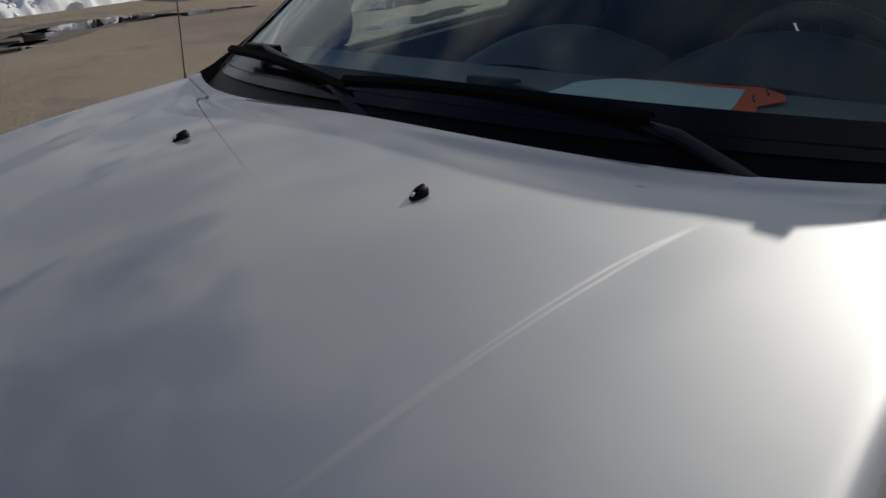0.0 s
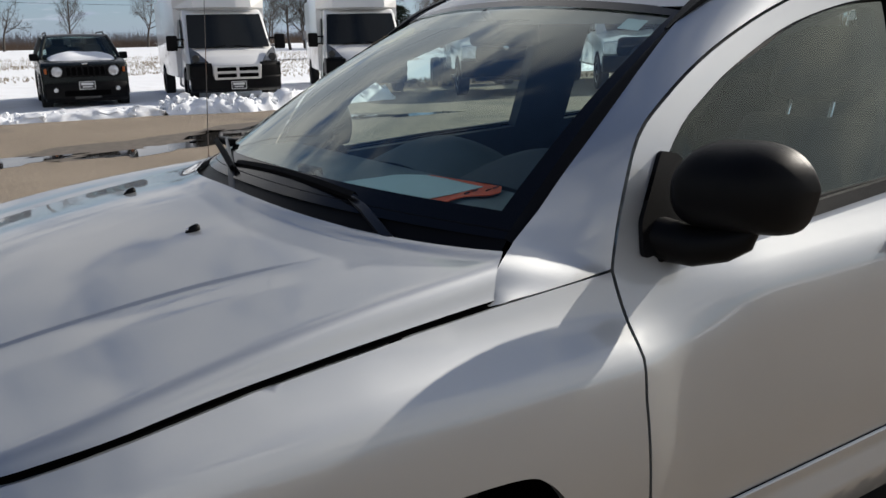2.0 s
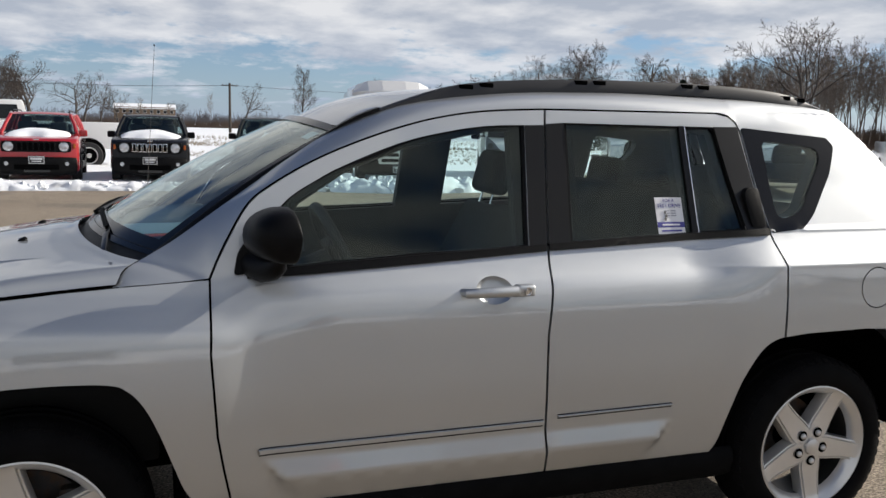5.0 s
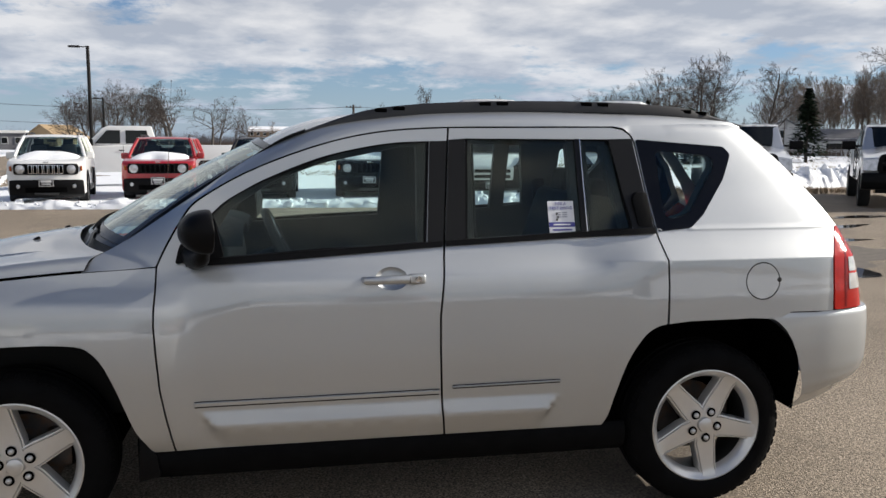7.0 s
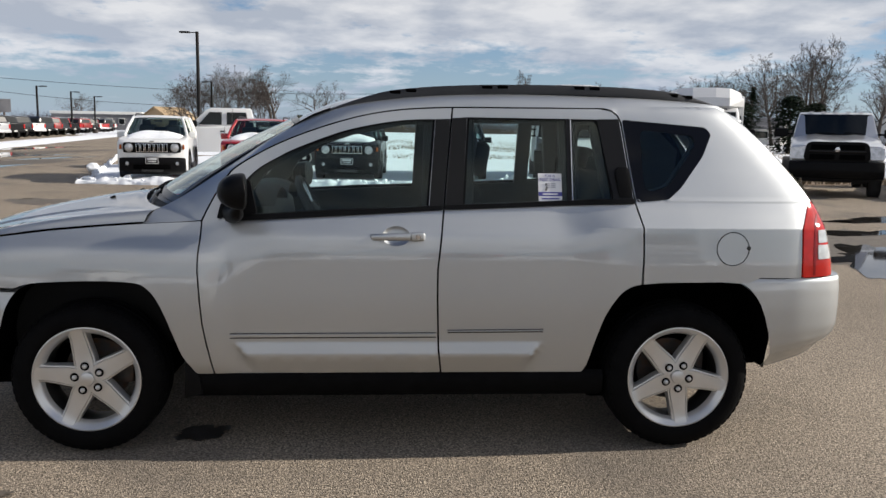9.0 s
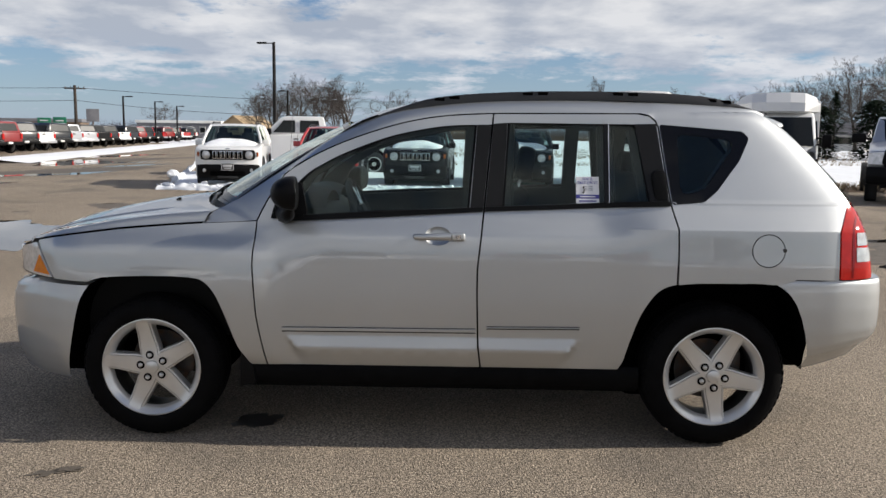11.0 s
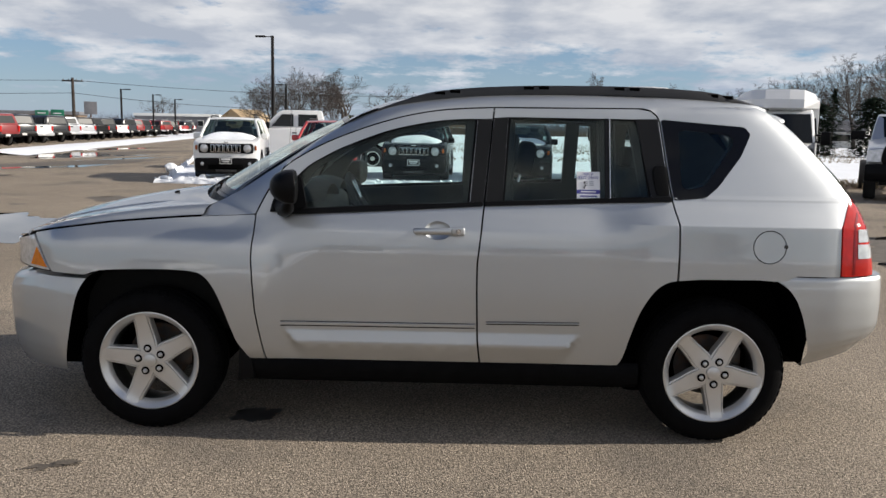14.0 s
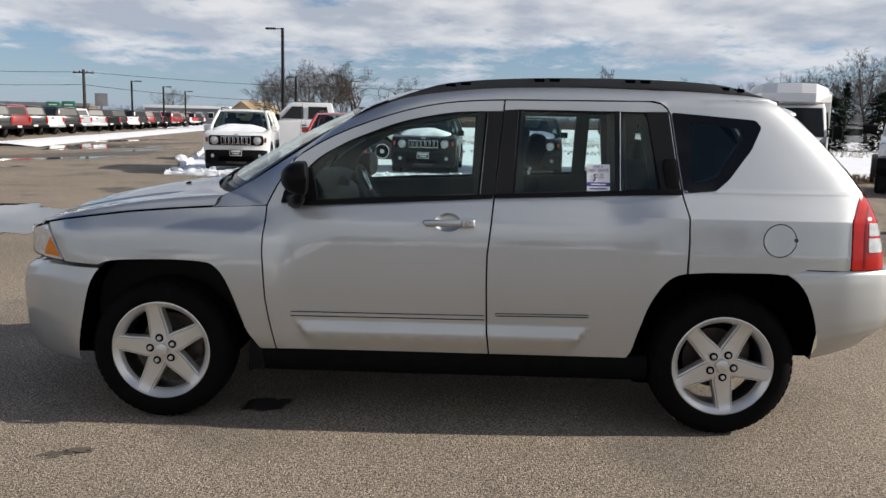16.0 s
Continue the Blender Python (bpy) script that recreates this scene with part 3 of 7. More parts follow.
TAIL = rounded([(3.243, 1.142), (3.335, 1.085), (3.350, 0.960), (3.355, 0.806), (3.178, 0.803), (3.176, 1.022)], 0.012)
SCOOP = [(1.345 + 0.062 * k / 5 * math.cos(a), 0.975 + 0.042 * k / 5 * math.sin(a)) for k in range(0, 6) for a in [2 * math.pi * i / 20 for i in range(20)]]
LINES_R = [(2.06 + 0.02 * i, z) for i in range(62) for z in (0.985, 1.000, 1.012, 1.018, 1.022, 1.026, 1.035, 1.055, 1.100, 1.126, 1.132, 1.136, 1.140, 1.146, 1.16)]
MOULD = [(x, z) for x in [0.60 + 0.02 * i for i in range(73)] for z in (0.445, 0.456, 0.464, 0.472, 0.480, 0.488, 0.496, 0.504, 0.511, 0.522)]

car = tagged(empty("parked_car"), "clean silver compact sport utility vehicle with five-spoke alloy wheels", "car")


def build_side(sgn):
    fl, lip = sgn < 0, Vector((0, -sgn * 0.022, 0))
    sk = side_skin(sgn)
    fe = part("front_fender", sheet(FENDER, sk, step=0.0237, lip=lip, flip=not fl), M_SILVER, car)
    df = part("front_door", sheet(DOOR_F, sk, [WIN_F], step=0.025, lip=lip, extra=SCOOP + MOULD, flip=not fl), M_SILVER, car)
    dr = part("rear_door", sheet(DOOR_R, sk, [WIN_R], step=0.0243, lip=lip, extra=MOULD + LINES_R, flip=not fl), M_SILVER, car)
    qp = part("quarter_panel", sheet(QUARTER, sk, [QWIN_OUT, FUEL] if sgn < 0 else [QWIN_OUT], step=0.025, lip=lip, extra=LINES_R, flip=not fl), M_SILVER, car)
    # window glass, set in a little
    gl = side_skin(sgn, -0.012)
    g1 = part("window_glass", sheet(WIN_F, gl, step=0.06, flip=not fl), M_GLASS_SIDE, df, "lightly tinted door window glass")
    g2 = part("window_glass", sheet(WIN_R, gl, step=0.06, flip=not fl), M_GLASS_REAR, dr, "tinted door window glass")
    g3 = part("quarter_window", sheet(QWIN_IN, side_skin(sgn, -0.002), step=0.05, flip=not fl), M_GLASS_REAR, qp, "tinted quarter window glass")
    tr = side_skin(sgn, 0.003)
    l2 = Vector((0, -sgn * 0.014, 0))
    part("window_surround", sheet(rounded([(2.381, 1.497), (2.775, 1.468), (2.802, 1.436), (2.748, 1.331), (2.633, 1.193), (2.571, 1.143), (2.423, 1.129)], 0.014), side_skin(sgn, 0.0015), [QWIN_IN], step=0.03, lip=l2, flip=not fl), M_BLKGLOSS, qp, "black glazed border")
    part("pillar_trim", sheet([(1.490, 1.088), (1.521, 1.486), (1.589, 1.488), (1.551, 1.088)], tr, step=0.04, lip=l2, flip=not fl), M_PILLAR, df, "satin black pillar trim")
    part("pillar_trim", sheet([(1.560, 1.088), (1.598, 1.492), (1.664, 1.497), (1.640, 1.104)], tr, step=0.04, lip=l2, flip=not fl), M_PILLAR, dr, "satin black pillar trim")
    part("pillar_trim", sheet([(2.264, 1.497), (2.366, 1.499), (2.409, 1.130), (2.324, 1.130)], tr, step=0.04, lip=l2, flip=not fl), M_PILLAR, dr, "satin black pillar trim")
    part("window_divider", sheet([(2.118, 1.498), (2.140, 1.498), (2.136, 1.126), (2.114, 1.126)], side_skin(sgn, 0.0), step=0.05, lip=l2, flip=not fl), M_BLKGLOSS, dr, "narrow black window divider")
    part("window_channel", sheet([(2.1395, 1.498), (2.143, 1.498), (2.139, 1.126), (2.1355, 1.126)], side_skin(sgn, 0.002), step=0.05, lip=l2, flip=not fl), M_CHROME, dr, "bright window channel edge")
    # black rubber seals round the openings
    part("belt_moulding", sheet([(0.60, 1.030), (0.60, 1.054), (1.10, 1.082), (1.548, 1.106), (1.547, 1.085), (1.10, 1.058)], side_skin(sgn, 0.007), step=0.04, lip=Vector((0, -sgn * 0.03, 0)), flip=not fl), M_BLKPLASTIC, df, "black rubber belt moulding")
    part("belt_moulding", sheet([(1.560, 1.086), (1.561, 1.107), (1.90, 1.122), (2.412, 1.146), (2.411, 1.124), (1.90, 1.101)], side_skin(sgn, 0.007), step=0.04, lip=Vector((0, -sgn * 0.03, 0)), flip=not fl), M_BLKPLASTIC, dr, "black rubber belt moulding")
    seal = [(WIN_F, df), (WIN_R, dr)]
    for poly, owner in seal:
        c = Vector((sum(p[0] for p in poly) / len(poly), sum(p[1] for p in poly) / len(poly)))
        inner = [tuple(Vector(p) + (c - Vector(p)).normalized() * 0.012) for p in poly]
        part("window_seal", sheet(poly, side_skin(sgn, -0.004), [inner], step=0.03, lip=l2, flip=not fl), M_BLKPLASTIC, owner, "black rubber window seal")
    # rubbing strip on each door, groove shade drawn as dark lines above and below
    for owner, x0, x1 in ((df, 0.622, 1.523), (dr, 1.575, 2.004)):
        rows = []
        low, high = (0.5238, 0.5415) if owner is df else (0.5488, 0.5575)
        for k in range(41):
            x = x0 + (x1 - x0) * k / 40
            up = 0.004 * (x - x0) / (x1 - x0)
            rows.append([(x, sgn * (half_width(x, z + up) + o), z + up) for z, o in ((low, -0.004), (low + 0.001, 0.006), (low + 0.0035, 0.009), (high - 0.0025, 0.009), (high - 0.0005, 0.006), (high, -0.004))])
        for z0, z1, o in ((low - 0.0042, low, 0.0016), (high - 0.0003, high + 0.0024, 0.0014)):
            part("strip_shade_line", grid([[(x0 + (x1 - x0) * k / 40, sgn * (half_width(x0 + (x1 - x0) * k / 40, z + 0.0001 * k) + o), z + 0.0001 * k) for z in (z0, z1)] for k in range(41)]), M_GAP, owner, "dark line for the shade along the rubbing strip")
        part("rubbing_strip", grid(rows), M_SILVER, owner, "narrow body-coloured rubbing strip")
    # mud flap, sill
    part("mud_flap", prism([(0.415, 0.245), (0.425, 0.43), (0.455, 0.38), (0.485, 0.345), (0.495, 0.265)], sgn * 0.70, sgn * 0.855, 0.008), M_BLKPLASTIC, car, "black mud flap")
    rows = []
    for x in [0.44 + 0.05 * i for i in range(38)]:
        rows.append([(x, sgn * y, z) for y, z in ((0.825, 0.366), (0.842, 0.352), (0.848, 0.320), (0.835, 0.270), (0.79, 0.238), (0.70, 0.232))])
    part("rocker_panel", grid(rows), M_RUBBER, car, "black plastic rocker panel")
    # tail lamp
    tl = part("tail_light", sheet(TAIL, side_skin(sgn, 0.004), step=0.02, lip=Vector((-0.01, -sgn * 0.03, 0)), flip=not fl), M_RED, car, "red tail light lens")
    part("lens_band", sheet([(3.232, 0.812), (3.232, 1.030), (3.268, 1.088), (3.276, 1.083), (3.244, 1.026), (3.244, 0.812)], side_skin(sgn, 0.0055), step=0.02, lip=Vector((0, -sgn * 0.01, 0)), flip=not fl), M_REDDK, tl, "deep red inner edge of the lens")
    for z0, z1 in ((0.958, 1.016), (0.884, 0.949)):
        part("reverse_lens", sheet(rounded([(3.256, z0), (3.254, z1), (3.340, z1 - 0.003), (3.342, z0)], 0.004), side_skin(sgn, 0.007), step=0.02, lip=Vector((0, -sgn * 0.01, 0)), flip=not fl), M_CLEAR, tl, "clear reversing lens")
    # head lamp and its amber corner
    hl = part("headlight", sheet(LAMP_SIDE, side_skin(sgn, 0.003), step=0.02, lip=Vector((0.02, -sgn * 0.03, 0)), flip=not fl), M_CLEAR, car, "clear headlight lens")
    part("turn_signal", sheet(rounded([(-0.557, 0.852), (-0.470, 0.768), (-0.606, 0.764)], 0.008), side_skin(sgn, 0.006), step=0.015, lip=Vector((0, -sgn * 0.012, 0)), flip=not fl), M_AMBER, hl, "amber turn signal lens")
    # door handles
    for owner, x0, x1, z in ((df, 1.228, 1.470, 0.973),):
        w = half_width(1.5, z)
        pts = [(x0 + 0.012, sgn * (w - 0.01), z), (x0 + 0.02, sgn * (w + 0.022), z + 0.001), (x0 + 0.06, sgn * (w + 0.036), z + 0.003), (x0 + 0.12, sgn * (w + 0.039), z + 0.004), (x1 - 0.065, sgn * (w + 0.034), z + 0.004)]
        bm = tube(pts, [0.012, 0.015, 0.016, 0.0165, 0.0175], 14)
        for v in bm.verts:
            v.co.y = sgn * (w + 0.0) + (v.co.y - sgn * w) * 0.9
        hd = part("door_handle", bm, M_SILVER, owner, "body-coloured pull handle")
        part("handle_cap", box((0.062, 0.040, 0.036), (x1 - 0.032, sgn * (w + 0.016), z + 0.004), 0.010, 3), M_SILVER, hd)
        part("key_cylinder", lathe([(-0.003, 0.0001), (-0.003, 0.006), (0.002, 0.0065), (0.002, 0.011), (-0.004, 0.0125)], "y", 20), M_CHROME, hd, "bright key cylinder").matrix_basis = pose(x1 - 0.030, sgn * (w + 0.038), z + 0.004, 0, 0, 0)
    # rear door handle block hidden in the pillar
    bm = prism(rounded([(2.345, 1.150), (2.330, 1.262), (2.345, 1.285), (2.392, 1.285), (2.406, 1.150)], 0.015), sgn * 0.690, sgn * 0.790, 0.006)
    for v in bm.verts:
        v.co.y += -sgn * 0.34 * (v.co.z - 1.15)
    part("door_handle", bm, M_BLKPLASTIC, dr, "black pillar-mounted door handle")
    # mirror: sail, stalk, housing
    mr = part("door_mirror", sheet(rounded([(0.562, 1.040), (0.575, 1.10), (0.655, 1.215), (0.70, 1.205), (0.735, 1.064)], 0.012), side_skin(sgn, 0.010), step=0.03, lip=Vector((0, -sgn * 0.03, 0)), flip=not fl), M_BLKPLASTIC, car, "black plastic door mirror")
    part("mirror_arm", tube([(0.62, sgn * 0.775, 1.065), (0.64, sgn * 0.84, 1.060), (0.662, sgn * 0.885, 1.070), (0.672, sgn * 0.915, 1.085), (0.680, sgn * 0.930, 1.105)], [0.040, 0.036, 0.032, 0.026, 0.012], 14), M_BLKPLASTIC, mr)
    rows = []
    for i in range(23):
        u = 0.5 - 0.5 * math.cos(math.pi * i / 22)
        top = (1 - abs((u - 0.40) / 0.60) ** 2.9) if u > 0.40 else (1 - ((0.40 - u) / 0.40) ** 3.4)
        low = 1 - abs(2 * u - 1) ** 8
        top, low = max(0.0, top) ** 0.5, max(0.0, low) ** 0.5
        ring = []
        for j in range(28):
            a = 2 * math.pi * j / 28
            cx, cz = math.cos(a), math.sin(a)
            ex = cx if cx < 0 else abs(cx) ** 0.45
            ez = (abs(cz) ** (0.9 if cx < 0 else 0.5)) * (1 if cz > 0 else -1)
            rise = 0.080 * top if ez > 0 else 0.074 * low
            ring.append((0.672 + 0.028 * u + ex * (0.098 * min(1.0, max(top, 0.3 * low)) ** 0.7 if ex < 0 else 0.024), sgn * (0.802 + 0.213 * u), 1.160 + 0.012 * u + ez * rise))
        rows.append(ring)
    part("mirror_housing", grid(rows, close_v=True), M_BLKPLASTIC, mr, "rounded black mirror housing")
    part("mirror_glass", prism(rounded([(0.838, 1.115), (0.838, 1.205), (0.98, 1.215), (0.985, 1.12)], 0.03), 0.692, 0.698, 0.0, axis="x") if sgn > 0 else prism(rounded([(-0.838, 1.115), (-0.838, 1.205), (-0.98, 1.215), (-0.985, 1.12)], 0.03), 0.692, 0.698, 0.0, axis="x"), M_CHROME, mr, "mirror glass")
    if sgn > 0:
        for piece in mr.children:
            piece.matrix_basis = pose(0.10, -0.045, -0.02)
    # dark shell behind the shut lines, with the openings left free
    bm = sheet([(0.44, 0.30), (0.44, 1.00), (0.52, 1.04), (0.63, 1.21), (0.83, 1.345), (1.10, 1.445), (1.40, 1.505), (1.60, 1.515), (2.30, 1.525), (2.84, 1.54), (2.97, 1.49), (3.10, 1.34), (3.20, 1.18), (3.15, 1.02), (3.15, 0.82), (2.42, 0.80), (2.26, 0.66), (2.17, 0.36), (2.10, 0.30)], side_skin(sgn, -0.024), [WIN_F, WIN_R, QWIN_OUT], step=0.06, flip=not fl)
    part("door_aperture", bm, M_GAP, car, "dark shut line")
    # interior lining
    w1 = [(0.64, 1.045), (0.76, 1.235), (0.92, 1.335), (1.10, 1.40), (1.40, 1.462), (1.47, 1.462), (1.455, 1.085)]
    w2 = [(1.70, 1.475), (2.09, 1.478), (2.09, 1.115), (1.69, 1.098)]
    w3 = [(2.17, 1.470), (2.235, 1.468), (2.285, 1.135), (2.17, 1.125)]
    bm = sheet([(0.46, 0.32), (0.46, 1.04), (0.60, 1.18), (0.83, 1.345), (1.10, 1.44), (1.40, 1.50), (2.30, 1.52), (2.86, 1.52), (3.08, 1.33), (3.12, 1.0), (3.10, 0.83), (2.36, 0.83), (2.20, 0.66), (2.13, 0.34)], side_skin(sgn, -0.065), [w1, w2, w3, QWIN_IN], step=0.06, lip=Vector((0, sgn * 0.045, 0)), flip=fl)
    part("interior_lining", bm, M_INT, car, "charcoal door card and pillar lining")
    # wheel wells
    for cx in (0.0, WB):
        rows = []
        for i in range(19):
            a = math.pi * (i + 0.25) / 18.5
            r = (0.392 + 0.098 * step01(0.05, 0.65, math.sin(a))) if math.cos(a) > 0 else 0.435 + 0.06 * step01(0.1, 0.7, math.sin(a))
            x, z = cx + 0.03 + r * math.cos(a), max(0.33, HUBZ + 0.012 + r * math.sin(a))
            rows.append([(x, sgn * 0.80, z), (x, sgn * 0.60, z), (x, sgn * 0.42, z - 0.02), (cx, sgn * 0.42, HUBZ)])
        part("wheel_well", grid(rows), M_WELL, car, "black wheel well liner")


build_side(-1)
build_side(1)
fd = part("fuel_door", sheet(FUEL_IN, side_skin(-1, 0.0005), step=0.02, lip=Vector((0, 0.02, 0))), M_SILVER, car, "round fuel filler door")
# the notch is a thin dark disc, its shade put into the colour
part("notch_shade_disc", lathe([(-0.0008, 0.0001), (-0.0007, 0.009), (0.0, 0.0105)], "y", 16), M_ALLOYDK, fd, "dark disc for the shade in the finger notch").matrix_basis = pose(2.917, -half_width(2.917, 0.935) - 0.0005, 0.935)
part("fuel_gap", sheet([(2.845 + 0.09 * math.cos(a), 0.932 + 0.09 * math.sin(a)) for a in [2 * math.pi * i / 30 for i in range(30)]], side_skin(-1, -0.012), step=0.04), M_GAP, fd)

# hood
LINE_X, LINE_Z = [-0.90, -0.575, -0.455, -0.336, -0.151, 0.10, 0.262, 0.32], [0.83, 0.918, 0.943, 0.961, 0.985, 1.007, 1.018, 1.02]


def hood_edge(x):
    z = curve_at(x, LINE_X, LINE_Z)
    return half_width(x, z) - 0.006


def hood_z(x, y):
    a = abs(y)
    zc = curve_at(x, [-0.84, -0.80, -0.75, -0.67, -0.50, -0.30, -0.06, 0.10, 0.32], [0.80, 0.855, 0.904, 0.952, 1.006, 1.050, 1.090, 1.108, 1.126])
    z = zc - 0.051 * step01(0.0, 0.80, a)
    yc = crease_y(x)
    fade = step01(0.09, -0.08, x)
    z += fade * (0.0036 * step01(yc + 0.006, yc + 0.100, a) - 0.0036 * step01(yc - 0.004, yc + 0.004, a))
    xe = 0.10 + 0.208 * (a / 0.73) ** 2.2
    z += 0.006 * step01(xe - 0.045, xe, x)
    d = max(0.0, hood_edge(x) - a - 0.001)
    zl = curve_at(x, LINE_X, LINE_Z)
    k = 1 - math.exp(-((d / 0.012) ** 1.3))
    zl += 0.006
    return zl + (z - zl) * k if z > zl else z


def crease_y(x):
    return curve_at(x, [-0.85, -0.42, -0.30, -0.18, -0.05, 0.07], [0.395, 0.456, 0.470, 0.487, 0.509, 0.538])


def hood_y(v, x):
    e, k = hood_edge(x), min(crease_y(x), hood_edge(x) * 0.8)
    return float(np.interp(v, [0.0, 0.40, 0.44, 0.56, 0.60, 0.80, 1.0], [0.0, k - 0.030, k - 0.006, k + 0.013, k + 0.045, e - 0.06, e]))


rows = []
for i in range(91):
    u = i / 90
    row = []
    for v in [k / 80 for k in range(-80, 81)]:
        x = -0.3
        for _ in range(12):
            y = hood_y(abs(v), x)
            xf = -0.80 + 0.20 * (y / 0.70) ** 3.0
            xr = 0.10 + 0.208 * (min(y, 0.73) / 0.73) ** 2.2 - 1.1 * max(0.0, y - 0.732)
            x = 0.5 * x + 0.5 * (xf + (xr - xf) * (u ** 0.85))
        y = hood_y(abs(v), x)
        row.append(Vector((x, math.copysign(y, v), hood_z(x, y))))
    rows.append(row)
skirt = [[p + Vector((-0.006, 0, -0.016)) * (1 if abs(p.y) < 0.72 else 0.1) for p in rows[-1]]]
hood = part("hood", grid([[p + Vector((0, 0, -0.05 * max(0.0, 1 - (abs(p.y) / 0.70) ** 3))) for p in rows[0]]] + rows + skirt), M_SILVER, car, "silver hood with two raised creases")
for s in (-1, 1):
    part("hood_gap", grid([[(x, s * (hood_edge(x) + o), curve_at(x, LINE_X, LINE_Z) + d) for o, d in ((-0.05, 0.001), (-0.004, -0.0005), (0.0035, -0.0035), (0.004, -0.03))] for x in [-0.575 + 0.0277 * i for i in range(31)]]), M_GAP, hood, "dark shut line")
    part("hood_side_seal", grid([[(x, s * (hood_edge(x) - 0.004), curve_at(x, LINE_X, LINE_Z) + d) for d in (0.0, 0.002, 0.004)] for x in [-0.575 + 0.0277 * i for i in range(31)]]), M_GAP, hood, "dark shut line")
for s in (-1, 1):
    y = s * 0.247
    z = hood_z(-0.062, y)
    rows = []
    for i in range(7):
        u = i / 6
        k = math.sqrt(max(0.0, 1 - (u * 0.98) ** 2.2))
        rows.append([(-0.050 + 0.006 * u + (0.010 if math.cos(a) > 0 else 0.018) * math.cos(a) * k, y + 0.010 * math.sin(a) * k, z - 0.002 + 0.015 * u) for a in [2 * math.pi * j / 16 for j in range(16)]])
    part("washer_nozzle", grid(rows, close_v=True), M_BLKPLASTIC, hood, "black windshield washer nozzle")
    part("nozzle_tip", lathe([(0, 0.0001), (0, 0.003), (0.004, 0.003)], "x", 10), M_CHROME, hood).matrix_basis = pose(-0.0645, y, z + 0.005)

# bumpers and nose
PLAN_F = [(-0.93, 0.0), (-0.926, 0.15), (-0.905, 0.32), (-0.87, 0.43), (-0.81, 0.535), (-0.74, 0.62), (-0.66, 0.70), (-0.58, 0.76), (-0.50, 0.805), (-0.43, 0.838), (-0.36, 0.858), (-0.30, 0.870), (-0.27, 0.876)]
PLAN_R = [(3.47, 0.0), (3.468, 0.30), (3.462, 0.55), (3.445, 0.68), (3.415, 0.765), (3.36, 0.818), (3.28, 0.852), (3.18, 0.876), (3.08, 0.883), (2.98, 0.888), (2.88, 0.890)]


def along(plan, t):
    k = min(int(t * (len(plan) - 1)), len(plan) - 2)
    f = t * (len(plan) - 1) - k
    p0, p1, p2, p3 = (Vector(plan[max(0, min(len(plan) - 1, k + o))]) for o in (-1, 0, 1, 2))
    return 0.5 * (2 * p1 + (p2 - p0) * f + (2 * p0 - 5 * p1 + 4 * p2 - p3) * f * f + (3 * p1 - p0 - 3 * p2 + p3) * f**3)


def bumper(name, plan, zs, offs, end_x, label, lift=lambda x, z: 0.0):
    rows = []
    fine = [zs[0]] + [zs[k] + (zs[k + 1] - zs[k]) * (i + 1) / 4 for k in range(len(zs) - 1) for i in range(4)]
    offs = [float(np.interp(-z, [-q for q in zs], offs)) for z in fine]
    for z, o in zip(fine, offs):
        ex = end_x(z)
        hi = 1.0
        for i in range(200):
            hi = 1 - i / 400
            if (along(plan, hi)[0] - ex) * (-1 if plan[0][0] < 0 else 1) >= 0:
                break
        rr = []
        ts = [hi * i / 36 for i in range(37)]
        for t in ts:
            p = along(plan, t)
            q = along(plan, min(1, t + 0.01)) - along(plan, max(0, t - 0.01))
            nn = Vector((q[1], -q[0])).normalized() if plan[0][0] > 0 else Vector((-q[1], q[0])).normalized()
            rr.append(p - nn * o)
        rows.append([(p[0], -p[1], z + lift(p[0], z)) for p in reversed(rr)] + [(p[0], p[1], z + lift(p[0], z)) for p in rr[1:]])
    return part(name, grid(rows), M_SILVER, car, label)


def arch_end(arch):
    zz = sorted((z, x) for x, z in arch)
    return lambda z: float(np.interp(z, [a for a, _ in zz], [b for _, b in zz]))


fb_end = arch_end(flowing([(-0.268, 0.748), (-0.305, 0.70), (-0.342, 0.609), (-0.389, 0.413), (-0.424, 0.277)]))
bumper("front_bumper", PLAN_F, [0.745, 0.738, 0.72, 0.66, 0.56, 0.46, 0.38, 0.33, 0.29, 0.265, 0.26], [0.085, 0.050, 0.022, 0.006, 0.0, 0.002, 0.008, 0.018, 0.030, 0.042, 0.055], fb_end, "silver front bumper", lambda x, z: -0.22 * max(0.0, -0.56 - x) * step01(0.55, 0.72, z))
rb_end = arch_end(flowing([(2.845, 0.790), (2.900, 0.772), (2.948, 0.735), (2.988, 0.675), (3.024, 0.580), (3.047, 0.492), (3.062, 0.414), (3.052, 0.351)]))
bumper("rear_bumper", PLAN_R, [0.800, 0.798, 0.785, 0.74, 0.66, 0.55, 0.48, 0.44, 0.40, 0.36, 0.35], [0.12, 0.012, 0.006, 0.002, 0.0, 0.004, 0.014, 0.030, 0.070, 0.11, 0.14], rb_end, "silver rear bumper", lambda x, z: 0.26 * max(0.0, min(x, 3.40) - 3.06) * step01(0.62, 0.38, z))
part("bumper_gap", grid([[(x, -half_width(x, 0.80) + 0.008, z) for z in (0.792, 0.80, 0.806)] for x in [2.90 + 0.02 * i for i in range(22)]]), M_GAP, car)
rows = []
for z, o in ((0.735, 0.05), (0.80, 0.055), (0.85, 0.065)):
    rows.append([(along(PLAN_F, t)[0] + o, s * along(PLAN_F, t)[1] * 0.97, z) for s, ts in ((-1, [0.62 - 0.03 * i for i in range(20)]), (1, [0.05 + 0.03 * i for i in range(20)])) for t in ts])
